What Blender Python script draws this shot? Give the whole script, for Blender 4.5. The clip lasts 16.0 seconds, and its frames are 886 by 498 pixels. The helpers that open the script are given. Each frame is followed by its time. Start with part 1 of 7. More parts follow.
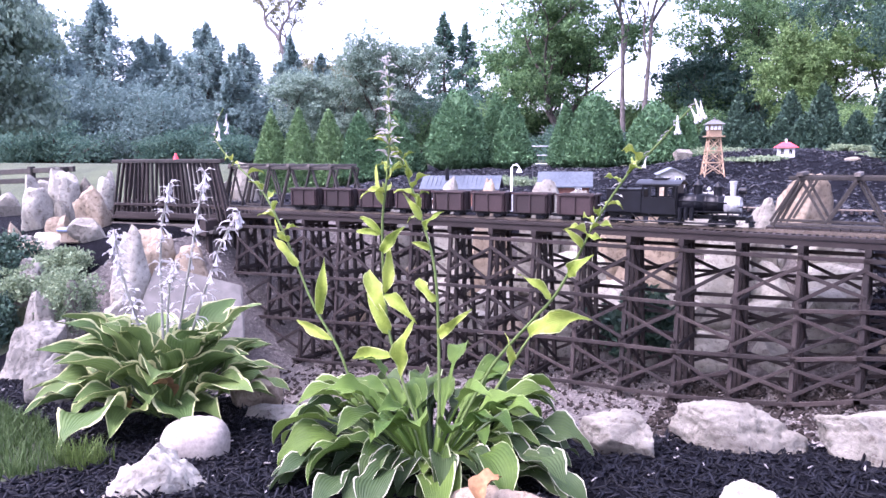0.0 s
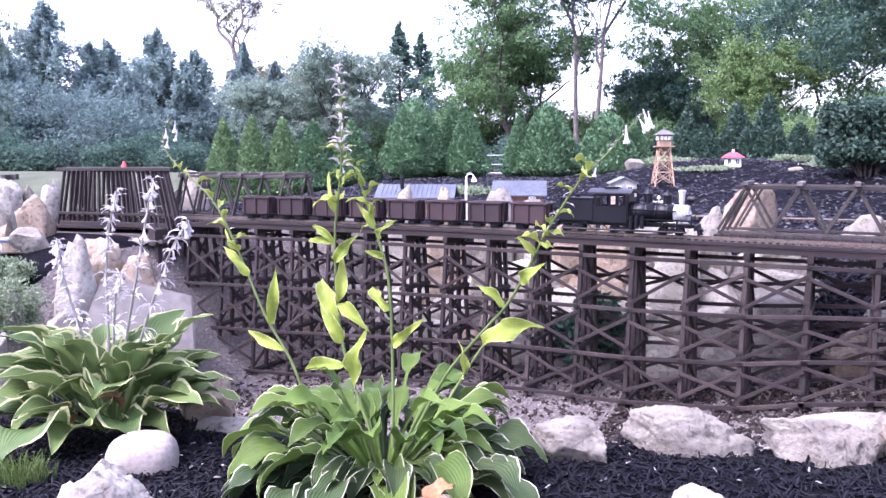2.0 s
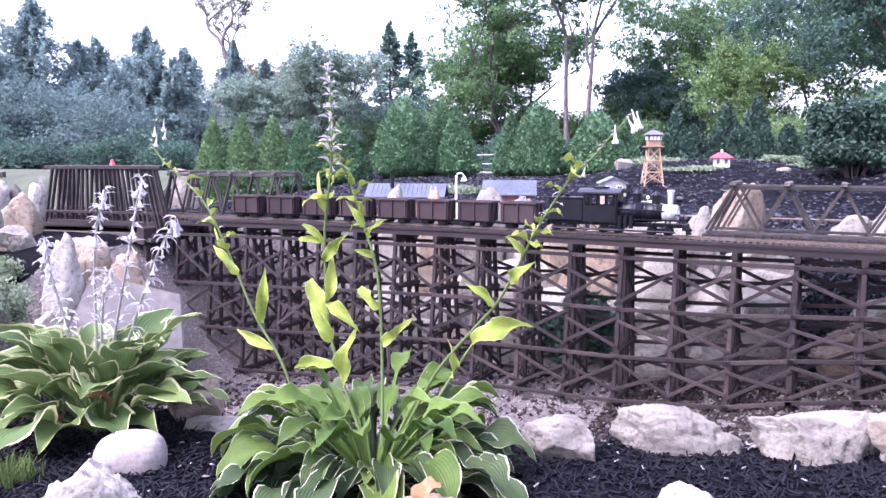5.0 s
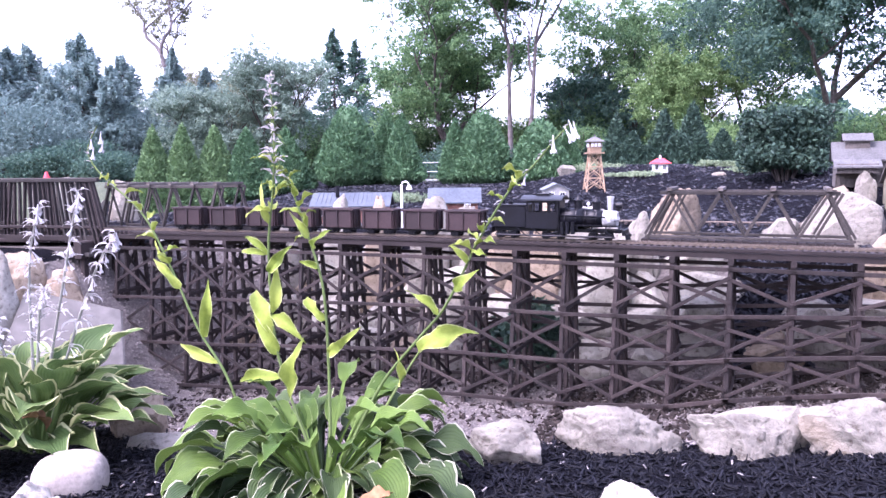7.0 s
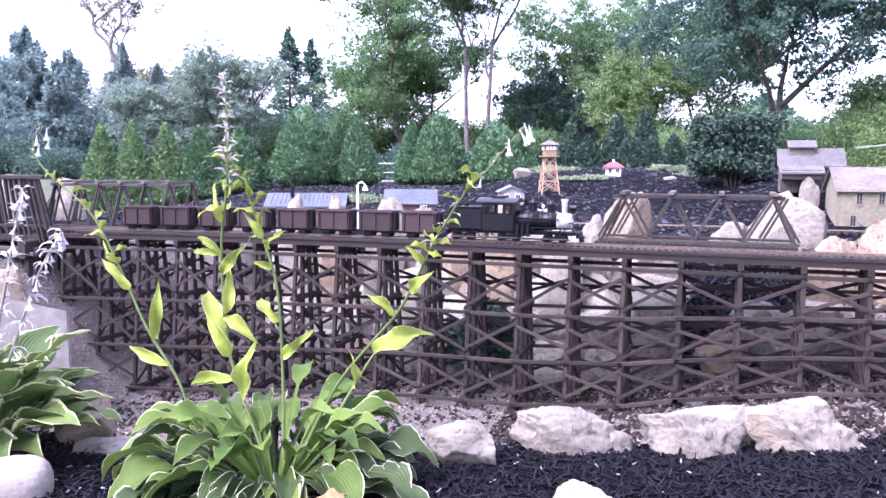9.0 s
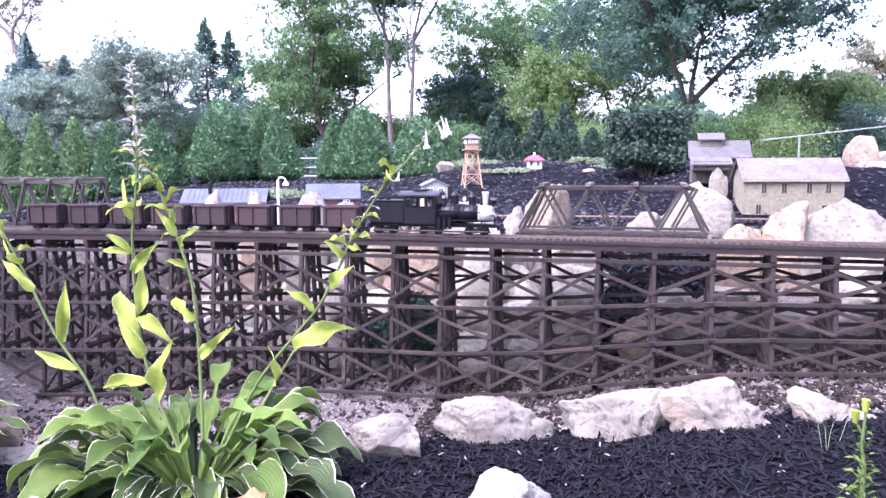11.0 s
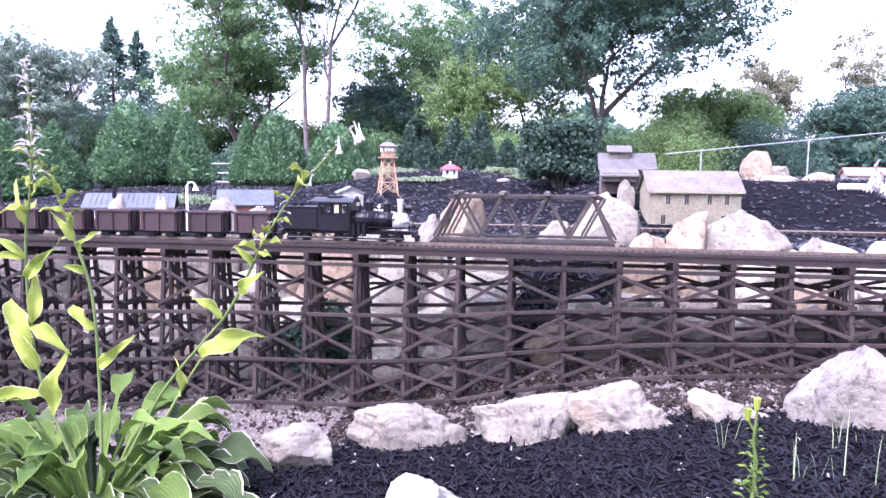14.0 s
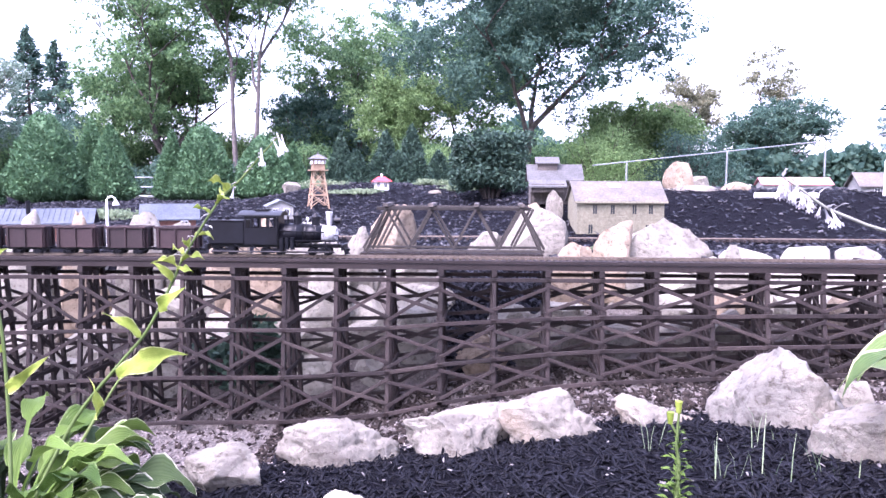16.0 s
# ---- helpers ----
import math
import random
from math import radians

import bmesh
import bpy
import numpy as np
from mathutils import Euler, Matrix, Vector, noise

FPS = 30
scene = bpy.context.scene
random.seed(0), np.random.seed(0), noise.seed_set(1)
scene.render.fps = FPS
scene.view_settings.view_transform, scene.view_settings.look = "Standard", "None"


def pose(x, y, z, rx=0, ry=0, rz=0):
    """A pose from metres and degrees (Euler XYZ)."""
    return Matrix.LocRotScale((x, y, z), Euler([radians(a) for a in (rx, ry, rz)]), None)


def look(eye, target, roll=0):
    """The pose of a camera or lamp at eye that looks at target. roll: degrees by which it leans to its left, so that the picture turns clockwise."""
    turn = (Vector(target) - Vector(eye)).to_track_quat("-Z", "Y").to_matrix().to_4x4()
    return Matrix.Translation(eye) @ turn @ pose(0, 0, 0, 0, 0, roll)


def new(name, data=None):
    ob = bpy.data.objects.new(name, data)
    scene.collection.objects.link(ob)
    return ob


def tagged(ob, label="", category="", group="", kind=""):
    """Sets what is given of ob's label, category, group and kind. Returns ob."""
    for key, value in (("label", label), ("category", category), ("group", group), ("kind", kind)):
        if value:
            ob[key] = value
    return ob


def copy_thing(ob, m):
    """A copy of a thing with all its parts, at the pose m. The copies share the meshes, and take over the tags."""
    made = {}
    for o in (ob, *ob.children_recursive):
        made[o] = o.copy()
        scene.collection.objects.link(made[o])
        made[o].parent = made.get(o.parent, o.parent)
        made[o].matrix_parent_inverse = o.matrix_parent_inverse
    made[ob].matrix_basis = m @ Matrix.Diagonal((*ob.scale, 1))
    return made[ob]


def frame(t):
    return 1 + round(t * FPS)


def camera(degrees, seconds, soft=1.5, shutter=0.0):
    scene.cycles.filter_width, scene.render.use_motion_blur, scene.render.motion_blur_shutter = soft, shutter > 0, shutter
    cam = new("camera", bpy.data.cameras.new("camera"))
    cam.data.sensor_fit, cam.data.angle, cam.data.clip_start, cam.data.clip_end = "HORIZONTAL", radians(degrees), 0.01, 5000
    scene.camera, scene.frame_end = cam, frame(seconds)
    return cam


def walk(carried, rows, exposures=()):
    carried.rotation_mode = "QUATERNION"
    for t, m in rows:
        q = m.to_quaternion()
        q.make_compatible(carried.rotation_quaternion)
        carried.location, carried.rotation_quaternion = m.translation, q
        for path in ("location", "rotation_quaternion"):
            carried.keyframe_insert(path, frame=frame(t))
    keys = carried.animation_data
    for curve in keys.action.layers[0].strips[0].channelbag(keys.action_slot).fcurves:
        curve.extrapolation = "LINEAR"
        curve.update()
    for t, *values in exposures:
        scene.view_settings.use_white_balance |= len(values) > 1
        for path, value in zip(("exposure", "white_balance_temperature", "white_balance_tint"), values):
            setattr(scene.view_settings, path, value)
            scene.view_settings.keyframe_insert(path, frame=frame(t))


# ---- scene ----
cam = camera(61.9, 16.0)
EXPOSURES = [(0.0, 2.86, 5600, 41), (8.0, 2.93, 5600, 41), (12.0, 3.08, 5600, 41), (16.0, 3.05, 5600, 41)]
PATH = [
    (0, (0.109, -0.254, 0.958), (-0.958, 1.417, 0.695), -0.4),
    (0.5, (0.115, -0.263, 0.965), (-0.93, 1.422, 0.704), -0.1),
    (1, (0.116, -0.256, 0.962), (-0.898, 1.449, 0.707), -0.1),
    (1.5, (0.116, -0.255, 0.961), (-0.872, 1.466, 0.713), -0.2),
    (2, (0.114, -0.247, 0.957), (-0.853, 1.487, 0.717), -0.2),
    (2.5, (0.113, -0.243, 0.954), (-0.853, 1.492, 0.715), -0.1),
    (3, (0.113, -0.242, 0.954), (-0.853, 1.491, 0.707), 0.1),
    (5.5, (0.121, -0.256, 0.96), (-0.81, 1.498, 0.719), 0.1),
    (6, (0.132, -0.264, 0.966), (-0.766, 1.506, 0.724), 0.4),
    (6.5, (0.134, -0.259, 0.965), (-0.718, 1.537, 0.735), -0.2),
    (7, (0.133, -0.263, 0.964), (-0.685, 1.549, 0.741), -0.6),
    (7.5, (0.13, -0.259, 0.961), (-0.658, 1.566, 0.744), -0.4),
    (8, (0.128, -0.261, 0.961), (-0.64, 1.573, 0.744), 0.0),
    (8.5, (0.129, -0.26, 0.961), (-0.615, 1.584, 0.745), 0.1),
    (9, (0.134, -0.265, 0.965), (-0.574, 1.593, 0.745), 0.1),
    (9.2, (0.135, -0.265, 0.965), (-0.562, 1.593, 0.743), -0.05),
    (11.3, (0.151, -0.262, 0.962), (-0.335, 1.666, 0.717), 0.05),
    (11.5, (0.152, -0.262, 0.962), (-0.314, 1.666, 0.71), 0.3),
    (12, (0.154, -0.265, 0.961), (-0.263, 1.676, 0.719), -0.1),
    (12.5, (0.152, -0.259, 0.955), (-0.223, 1.692, 0.723), 0.4),
    (13, (0.151, -0.259, 0.955), (-0.196, 1.698, 0.73), 0.1),
    (13.5, (0.153, -0.255, 0.954), (-0.172, 1.706, 0.733), 0.1),
    (14, (0.159, -0.262, 0.956), (-0.139, 1.704, 0.744), 0.6),
    (14.5, (0.164, -0.257, 0.957), (-0.09, 1.717, 0.756), 0.2),
    (15, (0.167, -0.255, 0.955), (-0.035, 1.726, 0.766), 0.5),
    (15.5, (0.171, -0.257, 0.958), (0.012, 1.729, 0.777), 0.3),
    (16, (0.174, -0.254, 0.954), (0.053, 1.734, 0.776), 0.2),
]
walk(cam, [(t, look(eye, target, roll)) for t, eye, target, roll in PATH], EXPOSURES)

# ---- world, sun, exposure ----
world = bpy.data.worlds.new("world")
scene.world = world
world.use_nodes = True
wn = world.node_tree
sky = wn.nodes.new("ShaderNodeTexSky")
sky.sky_type = "NISHITA"
sky.sun_disc = False
sky.sun_elevation = radians(53)
sky.sun_rotation = radians(-150)
sky.air_density, sky.dust_density, sky.ozone_density = 1.0, 4.0, 1.5
wn.nodes["Background"].inputs["Strength"].default_value = 0.15
# thin bright cloud over the whole sky
veil = wn.nodes.new("ShaderNodeMix")
veil.data_type = "RGBA"
veil.inputs[0].default_value = 0.55
veil.inputs[7].default_value = (3.0, 3.0, 3.1, 1)
wn.links.new(sky.outputs["Color"], veil.inputs[6])
wn.links.new(veil.outputs[2], wn.nodes["Background"].inputs["Color"])
sun = new("sun", bpy.data.lights.new("sun", "SUN"))
sun.data.energy, sun.data.angle, sun.data.color = 1.35, radians(40), (1.0, 0.95, 0.88)
sun.matrix_world = look((-4.5, -6.0, 10.0), (0, 0, 0))


# ---- materials ----
def mat(name, rough=0.8, metal=0.0, spec=0.5):
    m = bpy.data.materials.new(name)
    m.use_nodes = True
    b = m.node_tree.nodes["Principled BSDF"]
    b.inputs["Roughness"].default_value, b.inputs["Metallic"].default_value = rough, metal
    b.inputs["Specular IOR Level"].default_value = spec
    return m, m.node_tree, b


def node(nt, kind, **inputs):
    n = nt.nodes.new(kind)
    for k, v in inputs.items():
        n.inputs[k.replace("_", " ")].default_value = v
    return n


def noise_tex(nt, scale, detail=4.0, rough=0.6, coord="Object"):
    c = nt.nodes.new("ShaderNodeTexCoord")
    n = node(nt, "ShaderNodeTexNoise", Scale=scale, Detail=detail, Roughness=rough)
    nt.links.new(c.outputs[coord], n.inputs["Vector"])
    return n


def ramp(nt, src, stops):
    r = nt.nodes.new("ShaderNodeValToRGB")
    while len(r.color_ramp.elements) < len(stops):
        r.color_ramp.elements.new(0.5)
    for e, (p, c) in zip(r.color_ramp.elements, stops):
        e.position, e.color = p, (*c, 1)
    nt.links.new(src, r.inputs["Fac"])
    return r


def mix(nt, fac, a, b, mode="MIX"):
    n = nt.nodes.new("ShaderNodeMix")
    n.data_type, n.blend_type = "RGBA", mode
    for sock, v in ((n.inputs[0], fac), (n.inputs[6], a), (n.inputs[7], b)):
        if isinstance(v, (int, float)):
            sock.default_value = v
        elif isinstance(v, tuple):
            sock.default_value = (*v, 1)
        else:
            nt.links.new(v, sock)
    return n.outputs[2]


def bump(nt, b, height, strength=0.5, dist=0.01):
    n = node(nt, "ShaderNodeBump", Strength=strength, Distance=dist)
    nt.links.new(height, n.inputs["Height"])
    nt.links.new(n.outputs["Normal"], b.inputs["Normal"])


def island(nt):
    return nt.nodes.new("ShaderNodeNewGeometry").outputs["Random Per Island"]


def object_random(nt):
    return nt.nodes.new("ShaderNodeObjectInfo").outputs["Random"]


def grained(name, dark, light, scale=8.0, fine=60.0, rough=0.85, bumps=0.4, dist=0.004, rnd=None, metal=0.0, spec=0.4):
    """Two scales of colour noise and a fine relief."""
    m, nt, b = mat(name, rough, metal, spec)
    n1, n2 = noise_tex(nt, scale), noise_tex(nt, fine, 3.0)
    c1 = ramp(nt, n1.outputs["Fac"], [(0.3, dark), (0.7, light)]).outputs["Color"]
    c2 = ramp(nt, n2.outputs["Fac"], [(0.3, (0.7, 0.7, 0.7)), (0.7, (1.15, 1.15, 1.15))]).outputs["Color"]
    col = mix(nt, 1.0, c1, c2, "MULTIPLY")
    if rnd:
        src = island(nt) if rnd == "island" else object_random(nt)
        c3 = ramp(nt, src, [(0.0, (0.65, 0.65, 0.65)), (1.0, (1.3, 1.3, 1.3))]).outputs["Color"]
        col = mix(nt, 1.0, col, c3, "MULTIPLY")
    nt.links.new(col, b.inputs["Base Color"])
    bump(nt, b, n2.outputs["Fac"], bumps, dist)
    return m


def stone(name, low, mid, high, rust):
    m, nt, b = mat(name, 0.9, 0.0, 0.25)
    c = nt.nodes.new("ShaderNodeTexCoord")
    rnd = object_random(nt)
    add = nt.nodes.new("ShaderNodeVectorMath")
    add.operation = "ADD"
    sc = nt.nodes.new("ShaderNodeVectorMath")
    sc.operation = "SCALE"
    sc.inputs[0].default_value = (13.0, 29.0, 47.0)
    nt.links.new(rnd, sc.inputs["Scale"])
    nt.links.new(c.outputs["Object"], add.inputs[0])
    nt.links.new(sc.outputs[0], add.inputs[1])
    big = node(nt, "ShaderNodeTexNoise", Scale=6.0, Detail=6.0, Roughness=0.65)
    pit = node(nt, "ShaderNodeTexNoise", Scale=45.0, Detail=5.0, Roughness=0.7)
    blot = node(nt, "ShaderNodeTexNoise", Scale=3.0, Detail=3.0, Roughness=0.5)
    for n in (big, pit, blot):
        nt.links.new(add.outputs[0], n.inputs["Vector"])
    col = ramp(nt, big.outputs["Fac"], [(0.25, low), (0.5, mid), (0.75, high)]).outputs["Color"]
    pits = ramp(nt, pit.outputs["Fac"], [(0.32, (0.38, 0.35, 0.33)), (0.46, (0.9, 0.9, 0.9)), (0.75, (1.15, 1.15, 1.15))]).outputs["Color"]
    col = mix(nt, 1.0, col, pits, "MULTIPLY")
    stain = ramp(nt, blot.outputs["Fac"], [(0.6, (0, 0, 0)), (0.75, (0.55, 0.55, 0.55))]).outputs["Color"]
    col = mix(nt, stain, col, rust)
    nt.links.new(col, b.inputs["Base Color"])
    hgt = mix(nt, 0.5, big.outputs["Fac"], pit.outputs["Fac"])
    bump(nt, b, hgt, 0.9, 0.025)
    return m


LIME = stone("white_limestone", (0.0939, 0.0846, 0.0717), (0.1878, 0.1758, 0.1460), (0.2699, 0.2585, 0.2194), (0.2134, 0.1617, 0.1023))
LIME_BRIGHT = stone("bright_limestone", (0.1714, 0.1587, 0.1334), (0.2857, 0.2717, 0.2297), (0.3778, 0.3648, 0.3119), (0.2498, 0.2061, 0.1440))
LIME_GREY = stone("grey_limestone", (0.1028, 0.0970, 0.0856), (0.1794, 0.1710, 0.1488), (0.2813, 0.2700, 0.2334), (0.2047, 0.1760, 0.1348))
LIME_TAN = stone("tan_limestone", (0.1445, 0.1120, 0.0809), (0.2493, 0.2010, 0.1442), (0.3453, 0.2980, 0.2288), (0.2658, 0.1580, 0.0772))
SMOOTH = grained("river_stone", (0.2380, 0.2100, 0.1815), (0.3220, 0.2905, 0.2541), 5, 80, 0.8, 0.15)
TIMBER = grained("creosoted_timber", (0.0114, 0.0074, 0.0068), (0.0223, 0.0156, 0.0144), 14, 120, 0.85, 0.5, 0.002, "object")
TIMBER_WORN = grained("worn_timber", (0.0193, 0.0138, 0.0125), (0.0357, 0.0261, 0.0232), 14, 120, 0.85, 0.5, 0.002, "object")
TIMBER_GREY = grained("grey_timber", (0.0176, 0.0155, 0.0138), (0.0383, 0.0336, 0.0292), 14, 120, 0.85, 0.5, 0.002, "object")
PLANK_TAN = grained("tan_plank", (0.1500, 0.1200, 0.0825), (0.2400, 0.1950, 0.1425), 12, 100, 0.85, 0.4, 0.002, "object")
RAIL = grained("weathered_rail", (0.0720, 0.0540, 0.0405), (0.1215, 0.0990, 0.0765), 30, 120, 0.5, 0.2, 0.001, None, 0.3)
BLACK = grained("black_locomotive_paint", (0.002, 0.002, 0.0035), (0.005, 0.0055, 0.009), 12, 90, 0.4, 0.1, 0.001, None, 0.0, 0.25)
BOXCAR = grained("oxide_red_car_paint", (0.0170, 0.0085, 0.0093), (0.0289, 0.0145, 0.0153), 12, 90, 0.7, 0.2, 0.001, "object")
SILVER = grained("graphite_smokebox", (0.400, 0.400, 0.400), (0.528, 0.528, 0.528), 20, 90, 0.45, 0.1, 0.001, None, 0.5)
ROOFBLACK = grained("black_cab_roof", (0.010, 0.012, 0.016), (0.018, 0.021, 0.027), 12, 90, 0.45, 0.1, 0.001)
ROOFGREY = grained("grey_hut_roof", (0.10, 0.11, 0.12), (0.15, 0.165, 0.18), 12, 90, 0.55, 0.1, 0.001)
CREAM = grained("cream_siding", (0.1753, 0.1644, 0.1154), (0.2241, 0.2110, 0.1479), 6, 60, 0.8, 0.2, 0.002)
ROOFTAN = grained("worn_roof", (0.0816, 0.0748, 0.0666), (0.1360, 0.1238, 0.1122), 8, 60, 0.85, 0.4, 0.003)
TIN = grained("corrugated_tin", (0.0670, 0.0805, 0.0986), (0.1029, 0.1188, 0.1397), 6, 60, 0.5, 0.2, 0.002, None, 0.4)
GREYWOOD = grained("weathered_grey_boards", (0.054, 0.047, 0.041), (0.108, 0.095, 0.083), 10, 90, 0.9, 0.4, 0.002, "object")
GREYROOF = grained("weathered_shingles", (0.0642, 0.0642, 0.0642), (0.1038, 0.1038, 0.1014), 10, 80, 0.9, 0.4, 0.003, "object")
BRICKRED = grained("red_brown_boards", (0.16, 0.07, 0.05), (0.26, 0.12, 0.085), 12, 80, 0.85, 0.3, 0.002)
REDROOF = grained("red_roof_paint", (0.55, 0.04, 0.06), (0.70, 0.08, 0.09), 12, 80, 0.6, 0.1, 0.001)
PINKROOF = grained("faded_red_roof", (0.42, 0.17, 0.18), (0.52, 0.24, 0.24), 10, 80, 0.7, 0.2, 0.002)
WHITE = grained("white_paint", (0.68, 0.68, 0.68), (0.80, 0.80, 0.80), 10, 80, 0.6, 0.1, 0.001)
GREYWALL = grained("pale_grey_siding", (0.224, 0.224, 0.207), (0.291, 0.291, 0.269), 10, 80, 0.8, 0.2, 0.002)
TOWERWOOD = grained("orange_brown_timber", (0.24, 0.16, 0.10), (0.38, 0.27, 0.175), 14, 90, 0.8, 0.3, 0.002, "object")
CONCRETE = grained("smooth_concrete", (0.0758, 0.0713, 0.0646), (0.1106, 0.1048, 0.0950), 4, 18, 0.85, 0.2, 0.003)
BLUEGREY = grained("blue_grey_plastic", (0.16, 0.19, 0.28), (0.22, 0.26, 0.36), 8, 60, 0.6, 0.1, 0.001)
GLASSDARK = grained("dark_window_glass", (0.02, 0.025, 0.03), (0.04, 0.045, 0.05), 8, 60, 0.15, 0.0, 0.001)
GALV = grained("galvanised_steel", (0.20, 0.22, 0.23), (0.30, 0.32, 0.33), 20, 90, 0.5, 0.1, 0.001, None, 0.6)
BARK = grained("tree_bark", (0.045, 0.038, 0.034), (0.10, 0.085, 0.075), 6, 30, 0.95, 0.8, 0.02)
BARK_PALE = grained("pale_tree_bark", (0.075, 0.066, 0.062), (0.15, 0.132, 0.125), 5, 30, 0.95, 0.8, 0.02)
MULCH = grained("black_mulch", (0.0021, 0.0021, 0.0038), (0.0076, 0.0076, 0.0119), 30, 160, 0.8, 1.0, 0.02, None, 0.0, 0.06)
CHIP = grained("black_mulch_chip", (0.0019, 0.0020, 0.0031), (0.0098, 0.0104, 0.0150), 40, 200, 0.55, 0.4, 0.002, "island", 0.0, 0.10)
CHIP_GREY = grained("grey_mulch_chip", (0.0090, 0.0099, 0.0135), (0.0414, 0.0450, 0.0576), 40, 200, 0.7, 0.3, 0.002, "island", 0.0, 0.12)
CHIP_MID = grained("weathered_chip", (0.0396, 0.0396, 0.0440), (0.0880, 0.0880, 0.0946), 40, 200, 0.8, 0.3, 0.002, "island")
CHIP_PALE = grained("bleached_wood_chip", (0.1210, 0.1100, 0.1045), (0.2310, 0.2200, 0.2145), 40, 200, 0.8, 0.3, 0.002, "island")
GRAVEL = grained("grey_gravel", (0.0723, 0.0638, 0.0578), (0.1700, 0.1513, 0.1403), 60, 200, 0.9, 1.0, 0.01)
PEBBLE = grained("gravel_stone", (0.0978, 0.0850, 0.0782), (0.2295, 0.2065, 0.1913), 40, 200, 0.85, 0.3, 0.002, "island")
LITTER = grained("dry_leaf_litter", (0.0118, 0.0095, 0.0085), (0.0357, 0.0279, 0.0240), 40, 200, 0.9, 0.3, 0.002, "island", 0.0, 0.15)
SOIL = grained("lawn_soil", (0.032, 0.042, 0.021), (0.063, 0.077, 0.038), 2, 30, 0.95, 0.8, 0.02)
DEAD = grained("dry_brown_leaf", (0.1540, 0.0675, 0.0240), (0.2530, 0.1440, 0.0680), 20, 90, 0.85, 0.3, 0.002, "object")


def foliage(name, dark, light, trans=0.35, rough=0.55, rnd="island"):
    m, nt, b = mat(name, rough, 0.0, 0.12)
    src = island(nt) if rnd == "island" else object_random(nt)
    big = noise_tex(nt, 0.9, 3.0)
    f = mix(nt, 0.5, src, big.outputs["Fac"])
    col = ramp(nt, f, [(0.25, dark), (0.75, light)]).outputs["Color"]
    nt.links.new(col, b.inputs["Base Color"])
    tr = nt.nodes.new("ShaderNodeBsdfTranslucent")
    nt.links.new(col, tr.inputs["Color"])
    ms = node(nt, "ShaderNodeMixShader", Fac=trans)
    out = nt.nodes["Material Output"]
    nt.links.new(b.outputs[0], ms.inputs[1])
    nt.links.new(tr.outputs[0], ms.inputs[2])
    nt.links.new(ms.outputs[0], out.inputs["Surface"])
    return m


# blue spruce, with distance haze put into the paler, bluer base colour
SPRUCE = foliage("hazy_blue_spruce_needles", (0.1443, 0.2116, 0.2001), (0.2263, 0.3190, 0.2985), 0.4)
SPRUCE_SHRUB = foliage("blue_green_shrub_leaves", (0.0886, 0.1411, 0.1332), (0.1534, 0.2261, 0.2059), 0.4)
SPRUCE_DARK = foliage("dark_conifer_needles", (0.022, 0.045, 0.036), (0.060, 0.105, 0.070), 0.15)
CONE = foliage("dwarf_spruce_needles", (0.050, 0.105, 0.057), (0.121, 0.226, 0.108), 0.2)
LEAF = foliage("green_tree_leaves", (0.055, 0.116, 0.061), (0.182, 0.297, 0.127), 0.5)
LEAF_DARK = foliage("dark_tree_leaves", (0.036, 0.081, 0.067), (0.106, 0.179, 0.129), 0.45)
LEAF_LIGHT = foliage("light_tree_leaves", (0.080, 0.145, 0.060), (0.220, 0.330, 0.130), 0.5)
CONE_BRIGHT = foliage("bright_dwarf_spruce_needles", (0.085, 0.15, 0.07), (0.165, 0.27, 0.115), 0.2)
LEAF_SILVER = foliage("silvery_leaves", (0.1248, 0.1864, 0.1472), (0.2416, 0.3240, 0.2512), 0.35)
LEAF_BROWN = foliage("thin_brownish_leaves", (0.12, 0.13, 0.085), (0.25, 0.25, 0.16), 0.5)
GRASS = foliage("lawn_grass", (0.022, 0.043, 0.013), (0.064, 0.103, 0.035), 0.3)
GRASS_LIGHT = foliage("light_green_weed", (0.0385, 0.0660, 0.0154), (0.0880, 0.1320, 0.0358), 0.3)
GRASS_PALE = foliage("sage_groundcover", (0.12, 0.17, 0.10), (0.24, 0.30, 0.18), 0.3)
STEM = foliage("green_stem", (0.085, 0.125, 0.040), (0.15, 0.20, 0.070), 0.1, rnd="object")
STEM_PALE = foliage("pale_lilac_stem", (0.1800, 0.1798, 0.1566), (0.2520, 0.2604, 0.2204), 0.1, rnd="object")
PETAL = foliage("white_lilac_petal", (0.4988, 0.4816, 0.5074), (0.6708, 0.6622, 0.6708), 0.4, rnd="object")
PETAL_DRY = foliage("faded_lilac_petal", (0.3520, 0.3360, 0.3200), (0.5120, 0.4960, 0.4800), 0.4, rnd="object")


